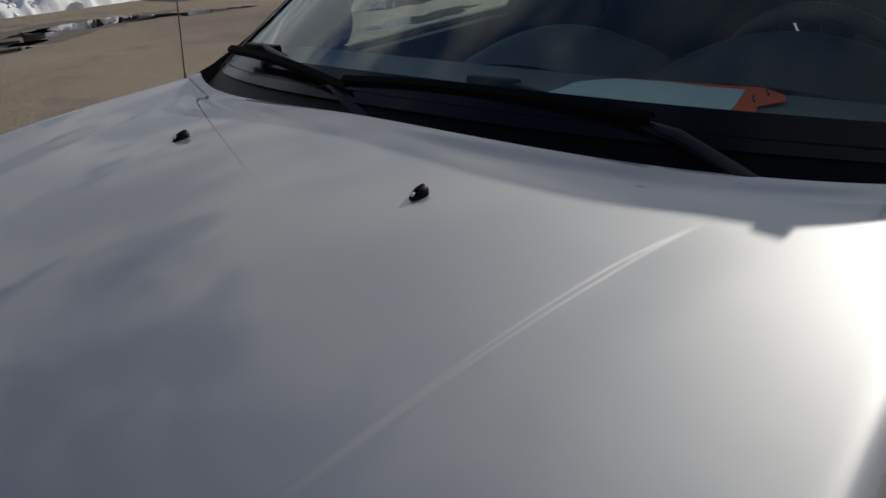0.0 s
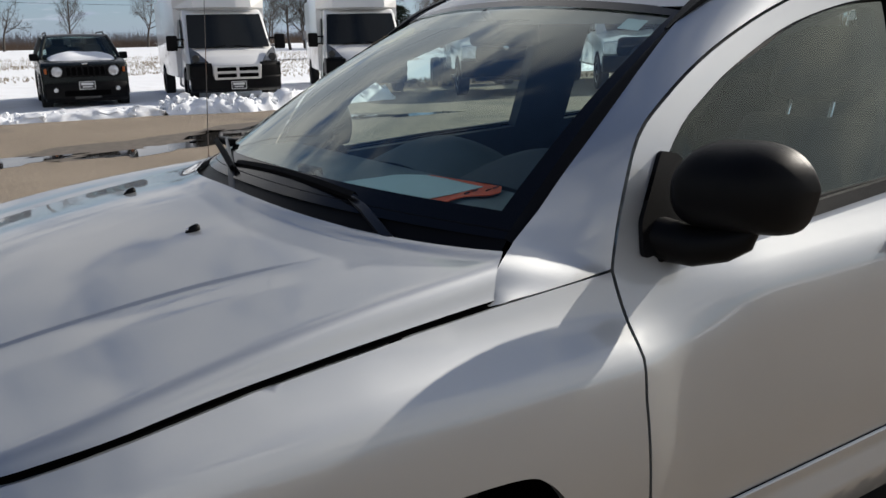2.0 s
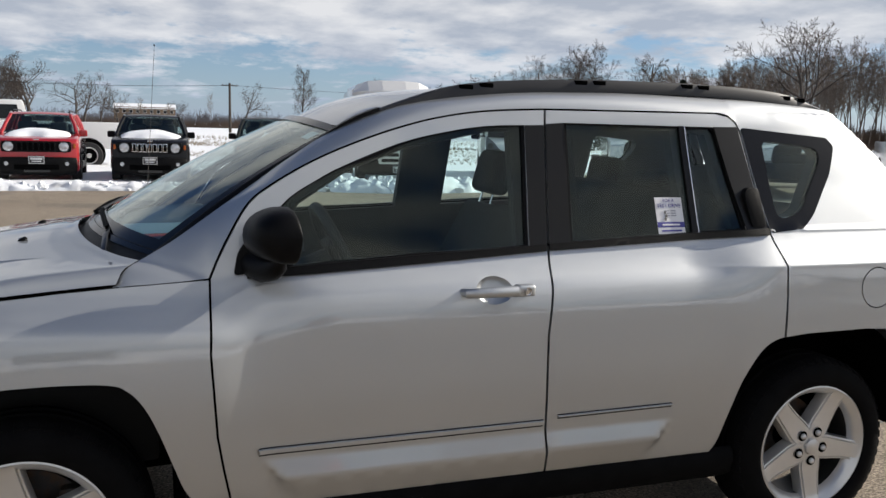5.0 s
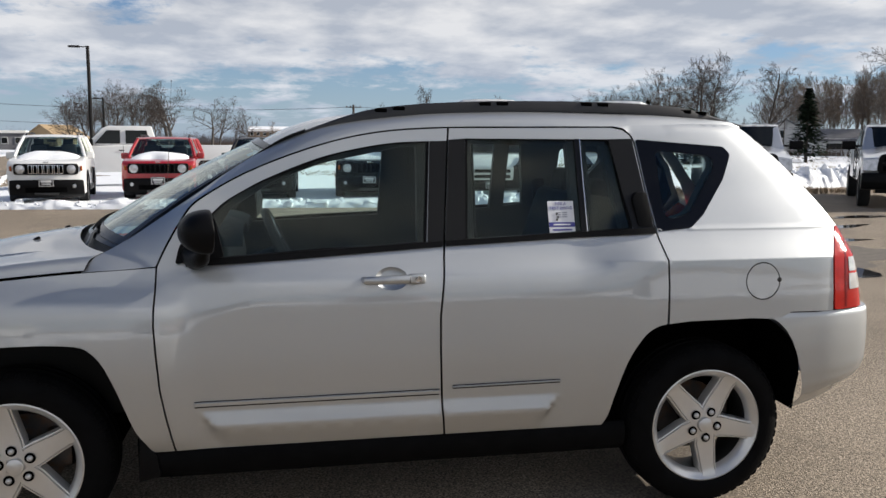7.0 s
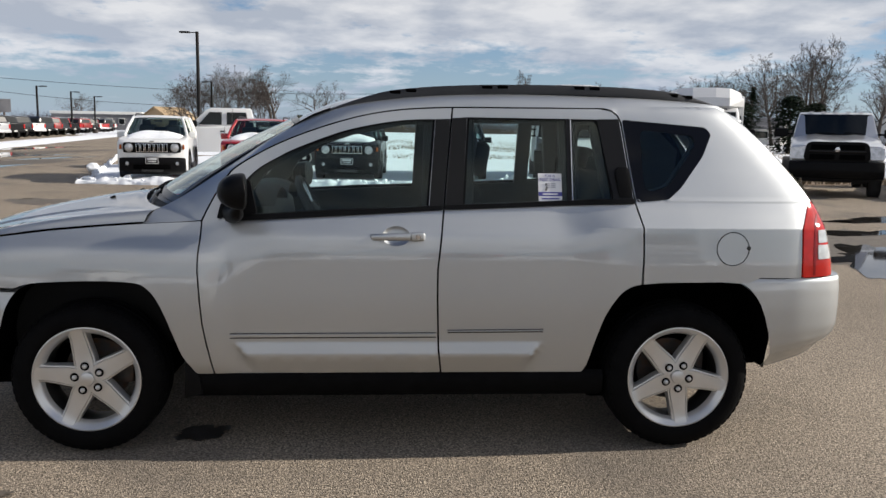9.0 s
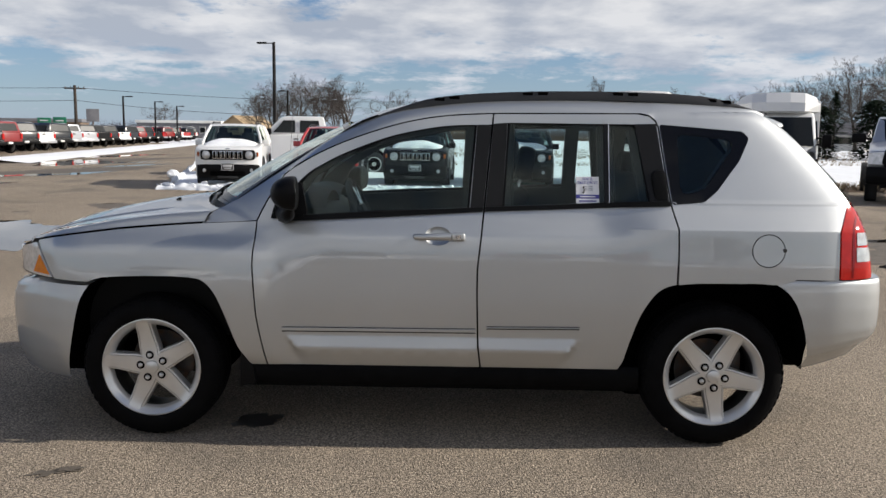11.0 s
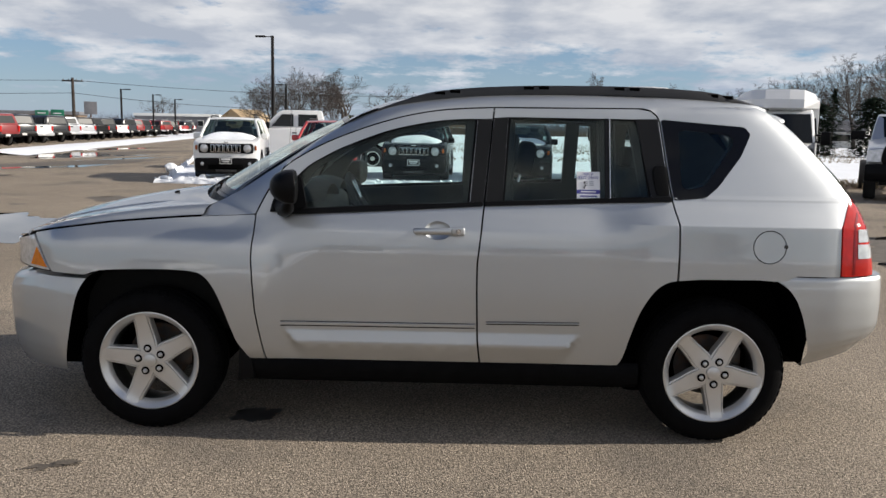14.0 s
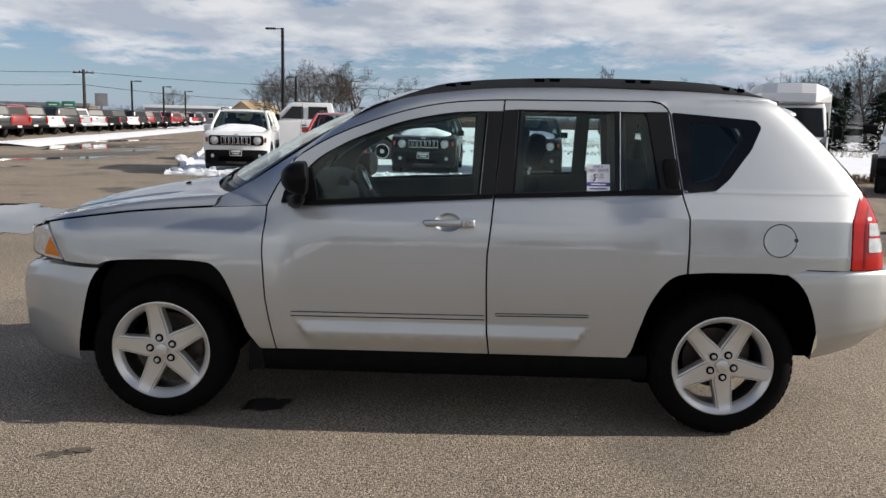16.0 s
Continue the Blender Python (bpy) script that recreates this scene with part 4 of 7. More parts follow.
gr = part("front_grille", grid(rows), M_BLKPLASTIC, car, "dark front grille")
for k in range(7):
    part("grille_slot", box((0.02, 0.05, 0.085), (-0.878, -0.27 + 0.09 * k, 0.795), 0.008), M_CHROME, gr, "chrome grille slot")

# A-pillar and roof-side skin, roof, windshield
SEAM = [(0.18, 1.004), (0.262, 1.018), (0.34, 1.0215), (0.42, 1.026), (0.493, 1.032), (0.513, 1.077), (0.549, 1.147), (0.612, 1.245), (0.697, 1.306), (0.81, 1.367), (0.938, 1.421), (1.081, 1.470), (1.22, 1.506), (1.383, 1.531), (1.60, 1.543), (1.90, 1.546), (2.10, 1.548), (2.28, 1.549), (2.36, 1.552)]
INNER = [(0.19, -0.760, 1.008), (0.245, -0.774, 1.022), (0.258, -0.766, 1.042), (0.284, -0.754, 1.068), (0.335, -0.726, 1.094), (0.40, -0.706, 1.131), (0.47, -0.683, 1.178), (0.56, -0.660, 1.240), (0.65, -0.636, 1.302), (0.75, -0.608, 1.370), (0.86, -0.578, 1.438), (0.985, -0.562, 1.502), (1.12, -0.555, 1.545), (1.30, -0.548, 1.575), (1.55, -0.545, 1.600), (1.85, -0.545, 1.612), (2.10, -0.543, 1.614), (2.28, -0.541, 1.612), (2.36, -0.540, 1.610)]


def smooth_at(points, i, f):
    """Between point i and the next, on a smooth curve, but for the sharp corner at the door's foot."""
    if i in (3, 4):
        return Vector(points[i]).lerp(Vector(points[i + 1]), f)
    p0, p1, p2, p3 = (Vector(points[max(0, min(len(points) - 1, i + o))]) for o in (-1, 0, 1, 2))
    return 0.5 * (2 * p1 + (p2 - p0) * f + (2 * p0 - 5 * p1 + 4 * p2 - p3) * f * f + (3 * p1 - p0 - 3 * p2 + p3) * f**3)


for sgn in (-1, 1):
    rows = []
    for k in range(len(SEAM) * 4 - 3):
        i, f = divmod(k, 4)
        f /= 4
        i2 = min(i + 1, len(SEAM) - 1)
        sx, sz = smooth_at(SEAM, i, f)
        o = Vector((sx, -half_width(sx, sz), sz))
        n = smooth_at(INNER, i, f)
        bulge = (0.002 + 0.016 * step01(8.0, 12.5, i + f)) * (1 - 0.7 * step01(13.5, 17.5, i + f))
        row = []
        for j in range(13):
            t = j / 12
            p = o.lerp(n, t)
            w = -p.y + bulge * 4 * t * (1 - t)
            w -= 0.03 * max(0.0, 1 - k / 4)
            row.append((p.x, sgn * w, p.z + 0.5 * bulge * 4 * t * (1 - t)))
        rows.append(row)
    part("roof_side", grid(rows), M_SILVER, car, "silver A-pillar and roof side")
    part("door_gap", grid([[(x, sgn * (half_width(x, z) - 0.012 - d), z + o) for o, d in ((-0.014, 0), (0.002, 0.0), (0.004, 0.03))] for x, z in SEAM[3:]]), M_GAP, car)


def roof_edge(x):
    return curve_at(x, [0.80, 0.985, 1.12, 1.30, 1.55, 1.85, 2.10, 2.36, 2.70, 2.93], [0.575, 0.562, 0.555, 0.548, 0.545, 0.545, 0.543, 0.540, 0.530, 0.510]), curve_at(x, [0.80, 0.86, 0.985, 1.12, 1.30, 1.55, 1.85, 2.10, 2.36, 2.70, 2.93], [1.40, 1.438, 1.502, 1.545, 1.575, 1.600, 1.612, 1.614, 1.610, 1.588, 1.556])


rows = []
for i in range(45):
    u = i / 44
    row = []
    for j in range(31):
        v = -1 + 2 * j / 30
        x0 = 0.842 + 0.075 * abs(v) ** 2.4
        x1 = 2.975 - 0.075 * abs(v) ** 3
        x = x0 + (x1 - x0) * u
        w, ze = roof_edge(x)
        zc = ze + 0.030 + 0.022 * step01(1.6, 0.85, x)
        row.append((x, v * w, ze + (zc - ze) * (1 - abs(v) ** 2.2)))
    rows.append(row)
roof = part("roof", grid(rows), M_SILVER, car, "silver roof panel")
rows = [[(p[0], p[1] * 0.98, p[2] - 0.035) for p in r] for r in rows]
part("headliner", grid(rows), M_LINER, car, "grey headliner")
# roof above the quarter windows, to the tail
for sgn in (-1, 1):
    rows = []
    for i in range(21):
        x = 2.355 + 0.548 * i / 20
        w, ze = roof_edge(x)
        zq = curve_at(x, [2.36, 2.60, 2.85, 2.96], [1.543, 1.558, 1.560, 1.515])
        yq = half_width(x, zq) - 0.003
        zq -= 0.006
        rows.append([(x, sgn * (yq + (w - yq) * t), zq + (ze - zq) * t + 0.012 * math.sin(math.pi * t)) for t in [k / 8 for k in range(9)]])
    part("roof_side", grid(rows), M_SILVER, car, "silver roof side")
    # roof rail with its black slots
    pts = []
    for i in range(31):
        x = 1.02 + 1.90 * i / 30
        w, ze = roof_edge(x)
        h = 0.034 * step01(1.02, 1.35, x) * step01(2.92, 2.60, x)
        pts.append((x, w, ze, h))
    rows = [[(x, sgn * (w + 0.020), z - 0.006), (x, sgn * (w + 0.019), z + h * 0.75), (x, sgn * (w + 0.010), z + h + 0.004), (x, sgn * (w - 0.016), z + h + 0.004), (x, sgn * (w - 0.026), z + h * 0.7), (x, sgn * (w - 0.027), z - 0.004)] for x, w, z, h in pts]
    rl = part("roof_rail", grid(rows), M_RAIL, car, "dark grey roof rail")
    tip = [(0.84 + 0.20 * i / 8) for i in range(9)]
    part("rail_foot", grid([[(x, sgn * (roof_edge(x)[0] + o * step01(0.76, 1.0, x)), roof_edge(x)[1] + hh * step01(0.78, 0.98, x)) for o, hh in ((0.021, -0.004), (0.018, 0.008), (-0.017, 0.010), (-0.027, -0.002))] for x in tip]), M_BLKPLASTIC, rl, "black rail foot")
    for gx in (1.374, 1.799, 2.231, 2.681):
        for dx in (-0.036, 0.036):
            w, ze = roof_edge(gx + dx)
            h = 0.034 * step01(1.02, 1.35, gx) * step01(2.92, 2.60, gx)
            part("rail_slot", box((0.050, 0.010, 0.017), (gx + dx, sgn * (w + 0.0145), ze + h * 0.88 - 0.004), 0.003), M_GAP, rl, "black rail slot")

# windshield
def shield(u, v, off=0.0):
    """u across from -1 to 1, v up from 0 to 1."""
    a = abs(u)
    b = Vector((0.135 + 0.205 * a**2.3, 0.70 * u, 1.118 - 0.031 * a**2))
    t = Vector((0.846 + 0.075 * a**2.4, 0.565 * u, 1.500 - 0.040 * a**2.2))
    p = b.lerp(t, v)
    p += Vector((-0.5, 0, 0.85)) * (0.018 * math.sin(math.pi * v) + off)
    return p


ws = part("windshield", grid([[shield(1 - 2 * i / 30, j / 16) for j in range(17)] for i in range(31)]), M_GLASS_WS, car, "sloping windshield glass")
for nm, us, vs in (("windshield_band", (-1, 1), (0.0, 0.085)), ("windshield_band", (-1, 1), (0.955, 1.0)), ("windshield_band", (-1.0, -0.950), (0.0, 1.0)), ("windshield_band", (0.950, 1.0), (0.0, 1.0))):
    n, m = (30, 2) if us[1] - us[0] > 1 else (2, 24)
    part(nm, grid([[shield(us[0] + (us[1] - us[0]) * i / n, vs[0] + (vs[1] - vs[0]) * j / m, 0.0035) for j in range(m + 1)] for i in range(n + 1)]), M_BLKGLOSS, ws, "black windshield edge band")
for sgn in (-1, 1):
    part("pillar_moulding", grid([[shield(sgn * 1.0, j / 20, 0.005) + Vector((0.005 * k, sgn * (0.010 + 0.020 * (1 - j / 20) ** 4) * k, -0.012 * max(k, 0))) for k in (-1, 0, 1)] for j in range(21)]), M_BLKPLASTIC, ws, "black pillar moulding")

# cowl between hood and glass
rows = []
for i in range(41):
    u = -1 + i / 20
    a = abs(u)
    g = shield(u, 0.03, 0.004)
    h = Vector((0.092 + 0.208 * (a * 0.715 / 0.73) ** 2.2, 0.715 * u, hood_z(0.09 + 0.2 * (a * 0.98) ** 2.2, 0.70 * u) - 0.018))
    rows.append([h + Vector((-0.03, 0, -0.03)), h + Vector((0.0, 0, 0.0)), h.lerp(g, 0.35) - Vector((0, 0, 0.012)), h.lerp(g, 0.7) - Vector((0, 0, 0.006)), g])
cowl = part("cowl_panel", grid(rows), M_BLKPLASTIC, car, "black cowl panel with grille slots")


def wiper(pivot, elbow, joint, tip_a, tip_b):
    """A flat tapering arm from its pivot over the elbow to the joint; the blade lies on the glass."""
    p, e, j, a, b = (Vector(x) for x in (pivot, elbow, joint, tip_a, tip_b))
    rows = []
    for q, d, w, h in ((p - (e - p) * 0.02, e - p, 0.006, 0.004), (p, e - p, 0.010, 0.007), (p.lerp(e, 0.5), e - p, 0.010, 0.008), (e, j - p, 0.009, 0.008), (e.lerp(j, 0.4), j - e, 0.005, 0.006), (e.lerp(j, 0.8), j - e, 0.004, 0.006), (j, j - e, 0.005, 0.006)):
        s = d.cross(Vector((-0.5, 0, 0.85))).normalized() * w
        up = Vector((-0.45, 0, 0.9)) * h
        rows.append([q - s, q - s * 0.8 + up * 0.8, q + up, q + s * 0.8 + up * 0.8, q + s, q - up * 0.2])
    arm = part("wiper_arm", grid(rows, close_v=True), M_WIPER, car, "black painted wiper arm")
    part("pivot_cap", lathe([(0.0, 0.015), (0.010, 0.014), (0.016, 0.008), (0.017, 0.0001)], "z", 20), M_BLKPLASTIC, arm).matrix_basis = pose(p.x, p.y, p.z - 0.012)
    rows = []
    for k in range(13):
        t = k / 12
        q = a.lerp(b, t) + Vector((-0.4, 0, 0.9)) * 0.012 * math.sin(math.pi * t)
        d = (b - a).normalized()
        s = d.cross(Vector((-0.5, 0, 0.85))).normalized()
        up = s.cross(d) * (1 if s.cross(d).z > 0 else -1)
        rows.append([q - s * 0.008, q - s * 0.006 + up * 0.010, q + s * 0.006 + up * 0.011, q + s * 0.008])
    bl = part("wiper_blade", grid(rows), M_RUBBER, arm, "black rubber wiper blade")
    part("blade_bridge", box((0.02, 0.09, 0.02), j - Vector((0, 0, 0.006)), 0.005), M_BLKPLASTIC, arm)


wiper((0.205, -0.565, 1.066), (0.208, -0.44, 1.118), (0.243, -0.13, 1.154), (0.210, -0.405, 1.132), (0.172, 0.115, 1.139))
wiper((0.120, 0.015, 1.096), (0.155, 0.12, 1.136), (0.250, 0.42, 1.166), (0.148, 0.085, 1.134), (0.258, 0.53, 1.148))

# rear hatch, spoiler, underside


def hatch_row(z, t0=-1.0, t1=1.0, n=20):
    xr = curve_at(z, Z_TAIL, X_TAIL)
    w = half_width(xr - 0.055, z)
    return [(xr - 0.055 + 0.07 * (1 - abs(t) ** 4), w * t, z) for t in [t0 + (t1 - t0) * k / n for k in range(n + 1)]]


hatch = part("rear_hatch", grid([hatch_row(z) for z in (0.79, 0.95, 1.14)]), M_SILVER, car, "silver rear hatch")
part("hatch_top", grid([hatch_row(z) for z in (1.51, 1.54, 1.575)]), M_SILVER, hatch)
for q in (-1, 1):
    part("hatch_pillar", grid([hatch_row(z, q, q * 0.84, 4) for z in (1.14, 1.25, 1.35, 1.45, 1.51)]), M_SILVER, hatch)
part("hatch_window", grid([hatch_row(z, -0.84, 0.84, 16) for z in (1.14, 1.25, 1.35, 1.45, 1.51)]), M_GLASS_REAR, hatch, "tinted rear window glass")
sec = [(2.86, 1.578), (2.96, 1.566), (3.04, 1.547), (3.085, 1.528), (3.090, 1.518), (3.080, 1.509), (3.03, 1.503), (2.95, 1.500), (2.86, 1.52)]
rows = []
for t in [math.sin(math.pi / 2 * (k / 12 - 1)) for k in range(25)]:
    q = max(0.0, 1 - abs(t) ** 10) ** 0.5
    rows.append([(2.97 + (x - 2.97) * (0.25 + 0.75 * q) - 0.03 * abs(t) ** 4, 0.430 * t, 1.533 + (z - 1.535) * q - 0.030 * abs(t) ** 3) for x, z in sec])
part("roof_spoiler", grid(rows, close_v=True), M_SILVER, car, "silver roof spoiler")
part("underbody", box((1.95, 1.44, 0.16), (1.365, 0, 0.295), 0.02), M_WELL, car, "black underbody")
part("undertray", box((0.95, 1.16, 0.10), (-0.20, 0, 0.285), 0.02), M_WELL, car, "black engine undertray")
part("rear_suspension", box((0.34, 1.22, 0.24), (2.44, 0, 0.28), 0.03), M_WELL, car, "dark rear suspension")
# two added blocks keep the low sun off the ground beneath the car
part("floor_sun_block", box((0.66, 1.30, 0.20), (2.60, 0, 0.34), 0.04), M_WELL, car, "unseen dark block under the rear floor against low sun")
part("tail_sun_block", box((0.20, 1.0, 0.13), (3.10, 0, 0.355), 0.05, 3), M_WELL, car, "unseen dark block under the tail against low sun")
part("cabin_floor", box((1.7, 1.46, 0.05), (1.34, 0, 0.40), 0.0), M_INT, car)
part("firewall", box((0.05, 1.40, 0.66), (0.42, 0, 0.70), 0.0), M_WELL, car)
rad = mat("radiator_support", (0.01, 0.01, 0.01), rough=0.9)
part("engine_bay", box((1.0, 1.20, 0.34), (-0.15, 0, 0.60), 0.02), rad, car)


# ---- wheels ----
def wheel(cx, sgn, turn):
    base = empty("wheel")
    base.parent = car
    base["label"] = "five-spoke silver alloy wheel with black tyre"
    base.matrix_basis = pose(cx, 0, HUBZ)
    y = HUBY
    R = 0.336
    s = lambda h: sgn * h
    prof = [(0.668, 0.222), (0.655, 0.25), (0.648, 0.29), (0.660, 0.318), (0.690, 0.333), (0.72, R), (0.726, R - 0.008), (0.734, R - 0.008), (0.738, R), (0.768, R), (0.772, R - 0.008), (0.782, R - 0.008), (0.786, R), (0.815, R - 0.002), (0.84, R - 0.010), (0.858, R - 0.026), (0.868, 0.290), (0.872, 0.262), (0.868, 0.246), (0.860, 0.235), (0.850, 0.230)]
    bm = lathe([(s(h), r) for h, r in prof], "y", 72)
    for k in range(54):
        a = 2 * math.pi * k / 54
        b = box((0.026, 0.030, 0.008), (0, 0, 0), 0.002, 1)
        merge(bm, b, Matrix.Rotation(-a, 4, "Y") @ Matrix.Translation((0, s(0.838), R - 0.0115)) @ Matrix.Rotation(s(-0.45), 4, "X"))
    part("tyre", bm, M_RUBBER, base, "black all-season tyre")
    rim = part("rim", lathe([(s(h), r) for h, r in [(0.815, 0.1960), (0.835, 0.203), (0.846, 0.211), (0.855, 0.222), (0.862, 0.2295), (0.860, 0.2345), (0.846, 0.232)]], "y", 72), M_ALLOY, base, "silver alloy rim")
    # barrel and disc colours are darkened for the shade behind the spokes
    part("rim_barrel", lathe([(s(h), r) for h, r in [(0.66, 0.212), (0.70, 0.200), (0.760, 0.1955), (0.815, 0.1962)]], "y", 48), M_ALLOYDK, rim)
    part("brake_disc", lathe([(s(0.70), 0.05), (s(0.70), 0.145), (s(0.69), 0.145), (s(0.69), 0.05)], "y", 40), M_STEEL, base, "rust-flecked brake disc")
    part("caliper", box((0.09, 0.07, 0.15), (0.12, s(0.70), 0.02), 0.02), M_STEEL, base)
    for k in range(5):
        a = radians(turn + 72 * k)
        bm = bmesh.new()
        rows = []
        for r, w, h0 in ((0.030, 0.046, 0.846), (0.060, 0.0475, 0.843), (0.085, 0.0475, 0.840), (0.12, 0.0435, 0.840), (0.16, 0.0400, 0.842), (0.192, 0.0385, 0.845), (0.211, 0.0390, 0.850), (0.2245, 0.0405, 0.858)):
            half = [(-0.052, w), (-0.010, w), (-0.004, w - 0.002), (-0.003, w - 0.006), (-0.009, w - 0.008), (-0.009, w - 0.0095), (-0.001, w - 0.012)]
            rows.append([(r, s(h0 + h), -q) for h, q in half] + [(r, s(h0), 0)] + [(r, s(h0 + h), q) for h, q in reversed(half)])
        sp = part("spoke", grid(rows), M_ALLOY, base)
        sp.matrix_basis = Matrix.Rotation(-a, 4, "Y")
        nut = lathe([(s(0.828), 0.0108), (s(0.8475), 0.0108), (s(0.853), 0.0100), (s(0.857), 0.006), (s(0.858), 0.0001)], "y", 12)
        # flat black disc puts a recess's shade round each nut
        part("lug_shade_disc", lathe([(s(0.8455), 0.0001), (s(0.8455), 0.0195)], "y", 18), M_GAP, sp).matrix_basis = pose(0.057, 0, 0)
        nt = part("lug_nut", nut, M_ALLOY, sp, "lug nut on a dark disc for its recess shade")
        nt.matrix_basis = pose(0.057, 0, 0)
    part("hub", lathe([(s(0.79), 0.050), (s(0.834), 0.048), (s(0.841), 0.040), (s(0.844), 0.031), (s(0.856), 0.029), (s(0.859), 0.024), (s(0.860), 0.0001)], "y", 32), M_ALLOY, base, "silver centre cap")


for cx, turn in ((0.0, 101.0), (WB, 61.4)):
    wheel(cx, -1, turn)
    wheel(cx, 1, turn + 20)

# ---- cabin ----
def seat(x, y, z, label, w=0.50):
    """A front seat whose headrest stands at x, y, z."""
    st = empty("front_seat")
    st.parent = car
    st["label"] = label
    part("seat_base", box((0.52, w, 0.18), (x - 0.47, y, 0.66), 0.06, 3), M_CLOTH, st)
    bm = box((0.13, w, 0.50), (0, 0, 0.25), 0.055, 4, taper=(0.75, 0.80))
    for v in bm.verts:
        v.co.x += 0.03 * math.cos(v.co.y * 6)
    part("backrest", bm, M_CLOTH, st).matrix_basis = pose(x - 0.225, y, z - 0.60, 0, 23, 0)
    part("headrest", box((0.105, 0.27, 0.20), (0, 0, 0), 0.048, 4, taper=(0.9, 0.84)), M_CLOTH, st).matrix_basis = pose(x, y, z, 0, 12, 0)
    for dy in (-0.065, 0.065):
        part("headrest_post", tube([(x - 0.045, y + dy, z - 0.17), (x - 0.018, y + dy, z - 0.08)], 0.006, 8), M_CHROME, st)


seat(1.675, -0.37, 1.325, "dark grey cloth driver seat with headrest")
seat(1.825, 0.37, 1.275, "dark grey cloth passenger seat with headrest")
bench = empty("rear_bench")
bench.parent = car
bench["label"] = "dark grey cloth rear bench with headrests"
part("seat_base", box((0.50, 1.26, 0.18), (1.98, 0, 0.68), 0.06, 3), M_CLOTH, bench)
part("backrest", box((0.14, 1.26, 0.56), (0, 0, 0.28), 0.05, 3), M_CLOTH, bench).matrix_basis = pose(2.24, 0, 0.70, 0, 18, 0)
for y in (-0.42, 0.0, 0.42):
    part("headrest", box((0.09, 0.24, 0.14), (0, 0, 0), 0.04, 4), M_CLOTH, bench).matrix_basis = pose(2.44, y, 1.28 if y else 1.24, 0, 12, 0)
part("cargo_floor", box((0.70, 1.2, 0.05), (2.75, 0, 0.80), 0.01), M_INT, bench)
rows = []
for i in range(13):
    u = -1 + i / 6
    xb = 0.205 + 0.14 * abs(u) ** 2
    rows.append([(xb, 0.66 * u, 1.100), (0.40 + 0.04 * abs(u), 0.67 * u, 1.110), (0.55, 0.68 * u, 1.108), (0.66, 0.70 * u, 1.07), (0.72, 0.70 * u, 1.02), (0.74, 0.70 * u, 0.90), (0.70, 0.70 * u, 0.62), (0.60, 0.70 * u, 0.50)])
dash = part("dashboard", grid([r[:3] for r in rows]), M_DASH, car, "vinyl dashboard top with sky light in its grey")
part("fascia", grid([r[2:] for r in rows]), M_INT, dash, "charcoal fascia below the dashboard top")


def pod(x, y, lx, ly, h):
    rows = []
    for i in range(13):
        u = i / 12
        k = math.sin(math.pi * u) ** 0.6 if 0 < u < 1 else 0
        rows.append([(x + lx * (v - 0.3) , y + ly * (u - 0.5), 1.080 + h * k * (math.sin(math.pi * min(1, v * 0.75 + 0.06)) ** 0.6)) for v in [j / 10 for j in range(11)]])
    return grid(rows)


part("instrument_hood", pod(0.625, -0.40, 0.24, 0.46, 0.100), M_INT, dash)
part("centre_pod", pod(0.625, 0.04, 0.24, 0.40, 0.090), M_POD, dash, "dark rounded pod")
part("centre_console", box((0.75, 0.22, 0.40), (0.98, 0, 0.60), 0.05, 3), M_INT, dash)
wheel_ring = bmesh.new()
ring = []
for k in range(37):
    a = 2 * math.pi * k / 36
    ring.append((0.185 * math.cos(a), 0.185 * math.sin(a), 0))
tube(ring, 0.018, 10, wheel_ring, caps=False)
sw = part("steering_wheel", wheel_ring, M_INT, car, "dark steering wheel with bright spokes")
sw.matrix_basis = pose(0.95, -0.37, 1.022, 0, -114, 0)
part("wheel_boss", box((0.13, 0.16, 0.05), (0, 0, 0.005), 0.022, 3), M_INT, sw)
for a in (0, 180, 250, 290):
    part("wheel_spoke", box((0.13, 0.03, 0.012), (0.10, 0, -0.008), 0.004), M_CHROME if a in (250, 290) else M_INT, sw).matrix_basis = pose(0, 0, 0, 0, 0, a + 90)
part("steering_column", tube([(0.93, -0.37, 1.007), (0.66, -0.37, 0.90)], 0.05, 12), M_INT, sw.parent)
im = part("interior_mirror", box((0.03, 0.24, 0.065), (0, 0, 0), 0.015, 3), M_INT, car, "interior rear-view mirror")
im.matrix_basis = pose(0.86, 0, 1.425, 0, -10, 8)
part("mirror_stem", tube([(0.80, 0, 1.478), (0.85, 0, 1.43)], 0.010, 8), M_INT, car)
for s in (-1, 1):
    part("sun_visor", box((0.16, 0.36, 0.018), (0, 0, 0), 0.006), M_LINER, car).matrix_basis = pose(0.99, s * 0.33, 1.487, 0, -14, 0)
ant = part("antenna", tube([(0.312, 0.800, 1.02), (0.315, 0.805, 1.08), (0.365, 0.82, 1.80)], [0.008, 0.0016, 0.0008], 8), M_STEEL, car, "thin whip antenna")
part("antenna_tip", lathe([(-0.004, 0.0001), (-0.003, 0.003), (0.0, 0.004), (0.003, 0.003), (0.004, 0.0001)], "z", 10), M_BLKPLASTIC, ant).matrix_basis = pose(0.365, 0.82, 1.803)


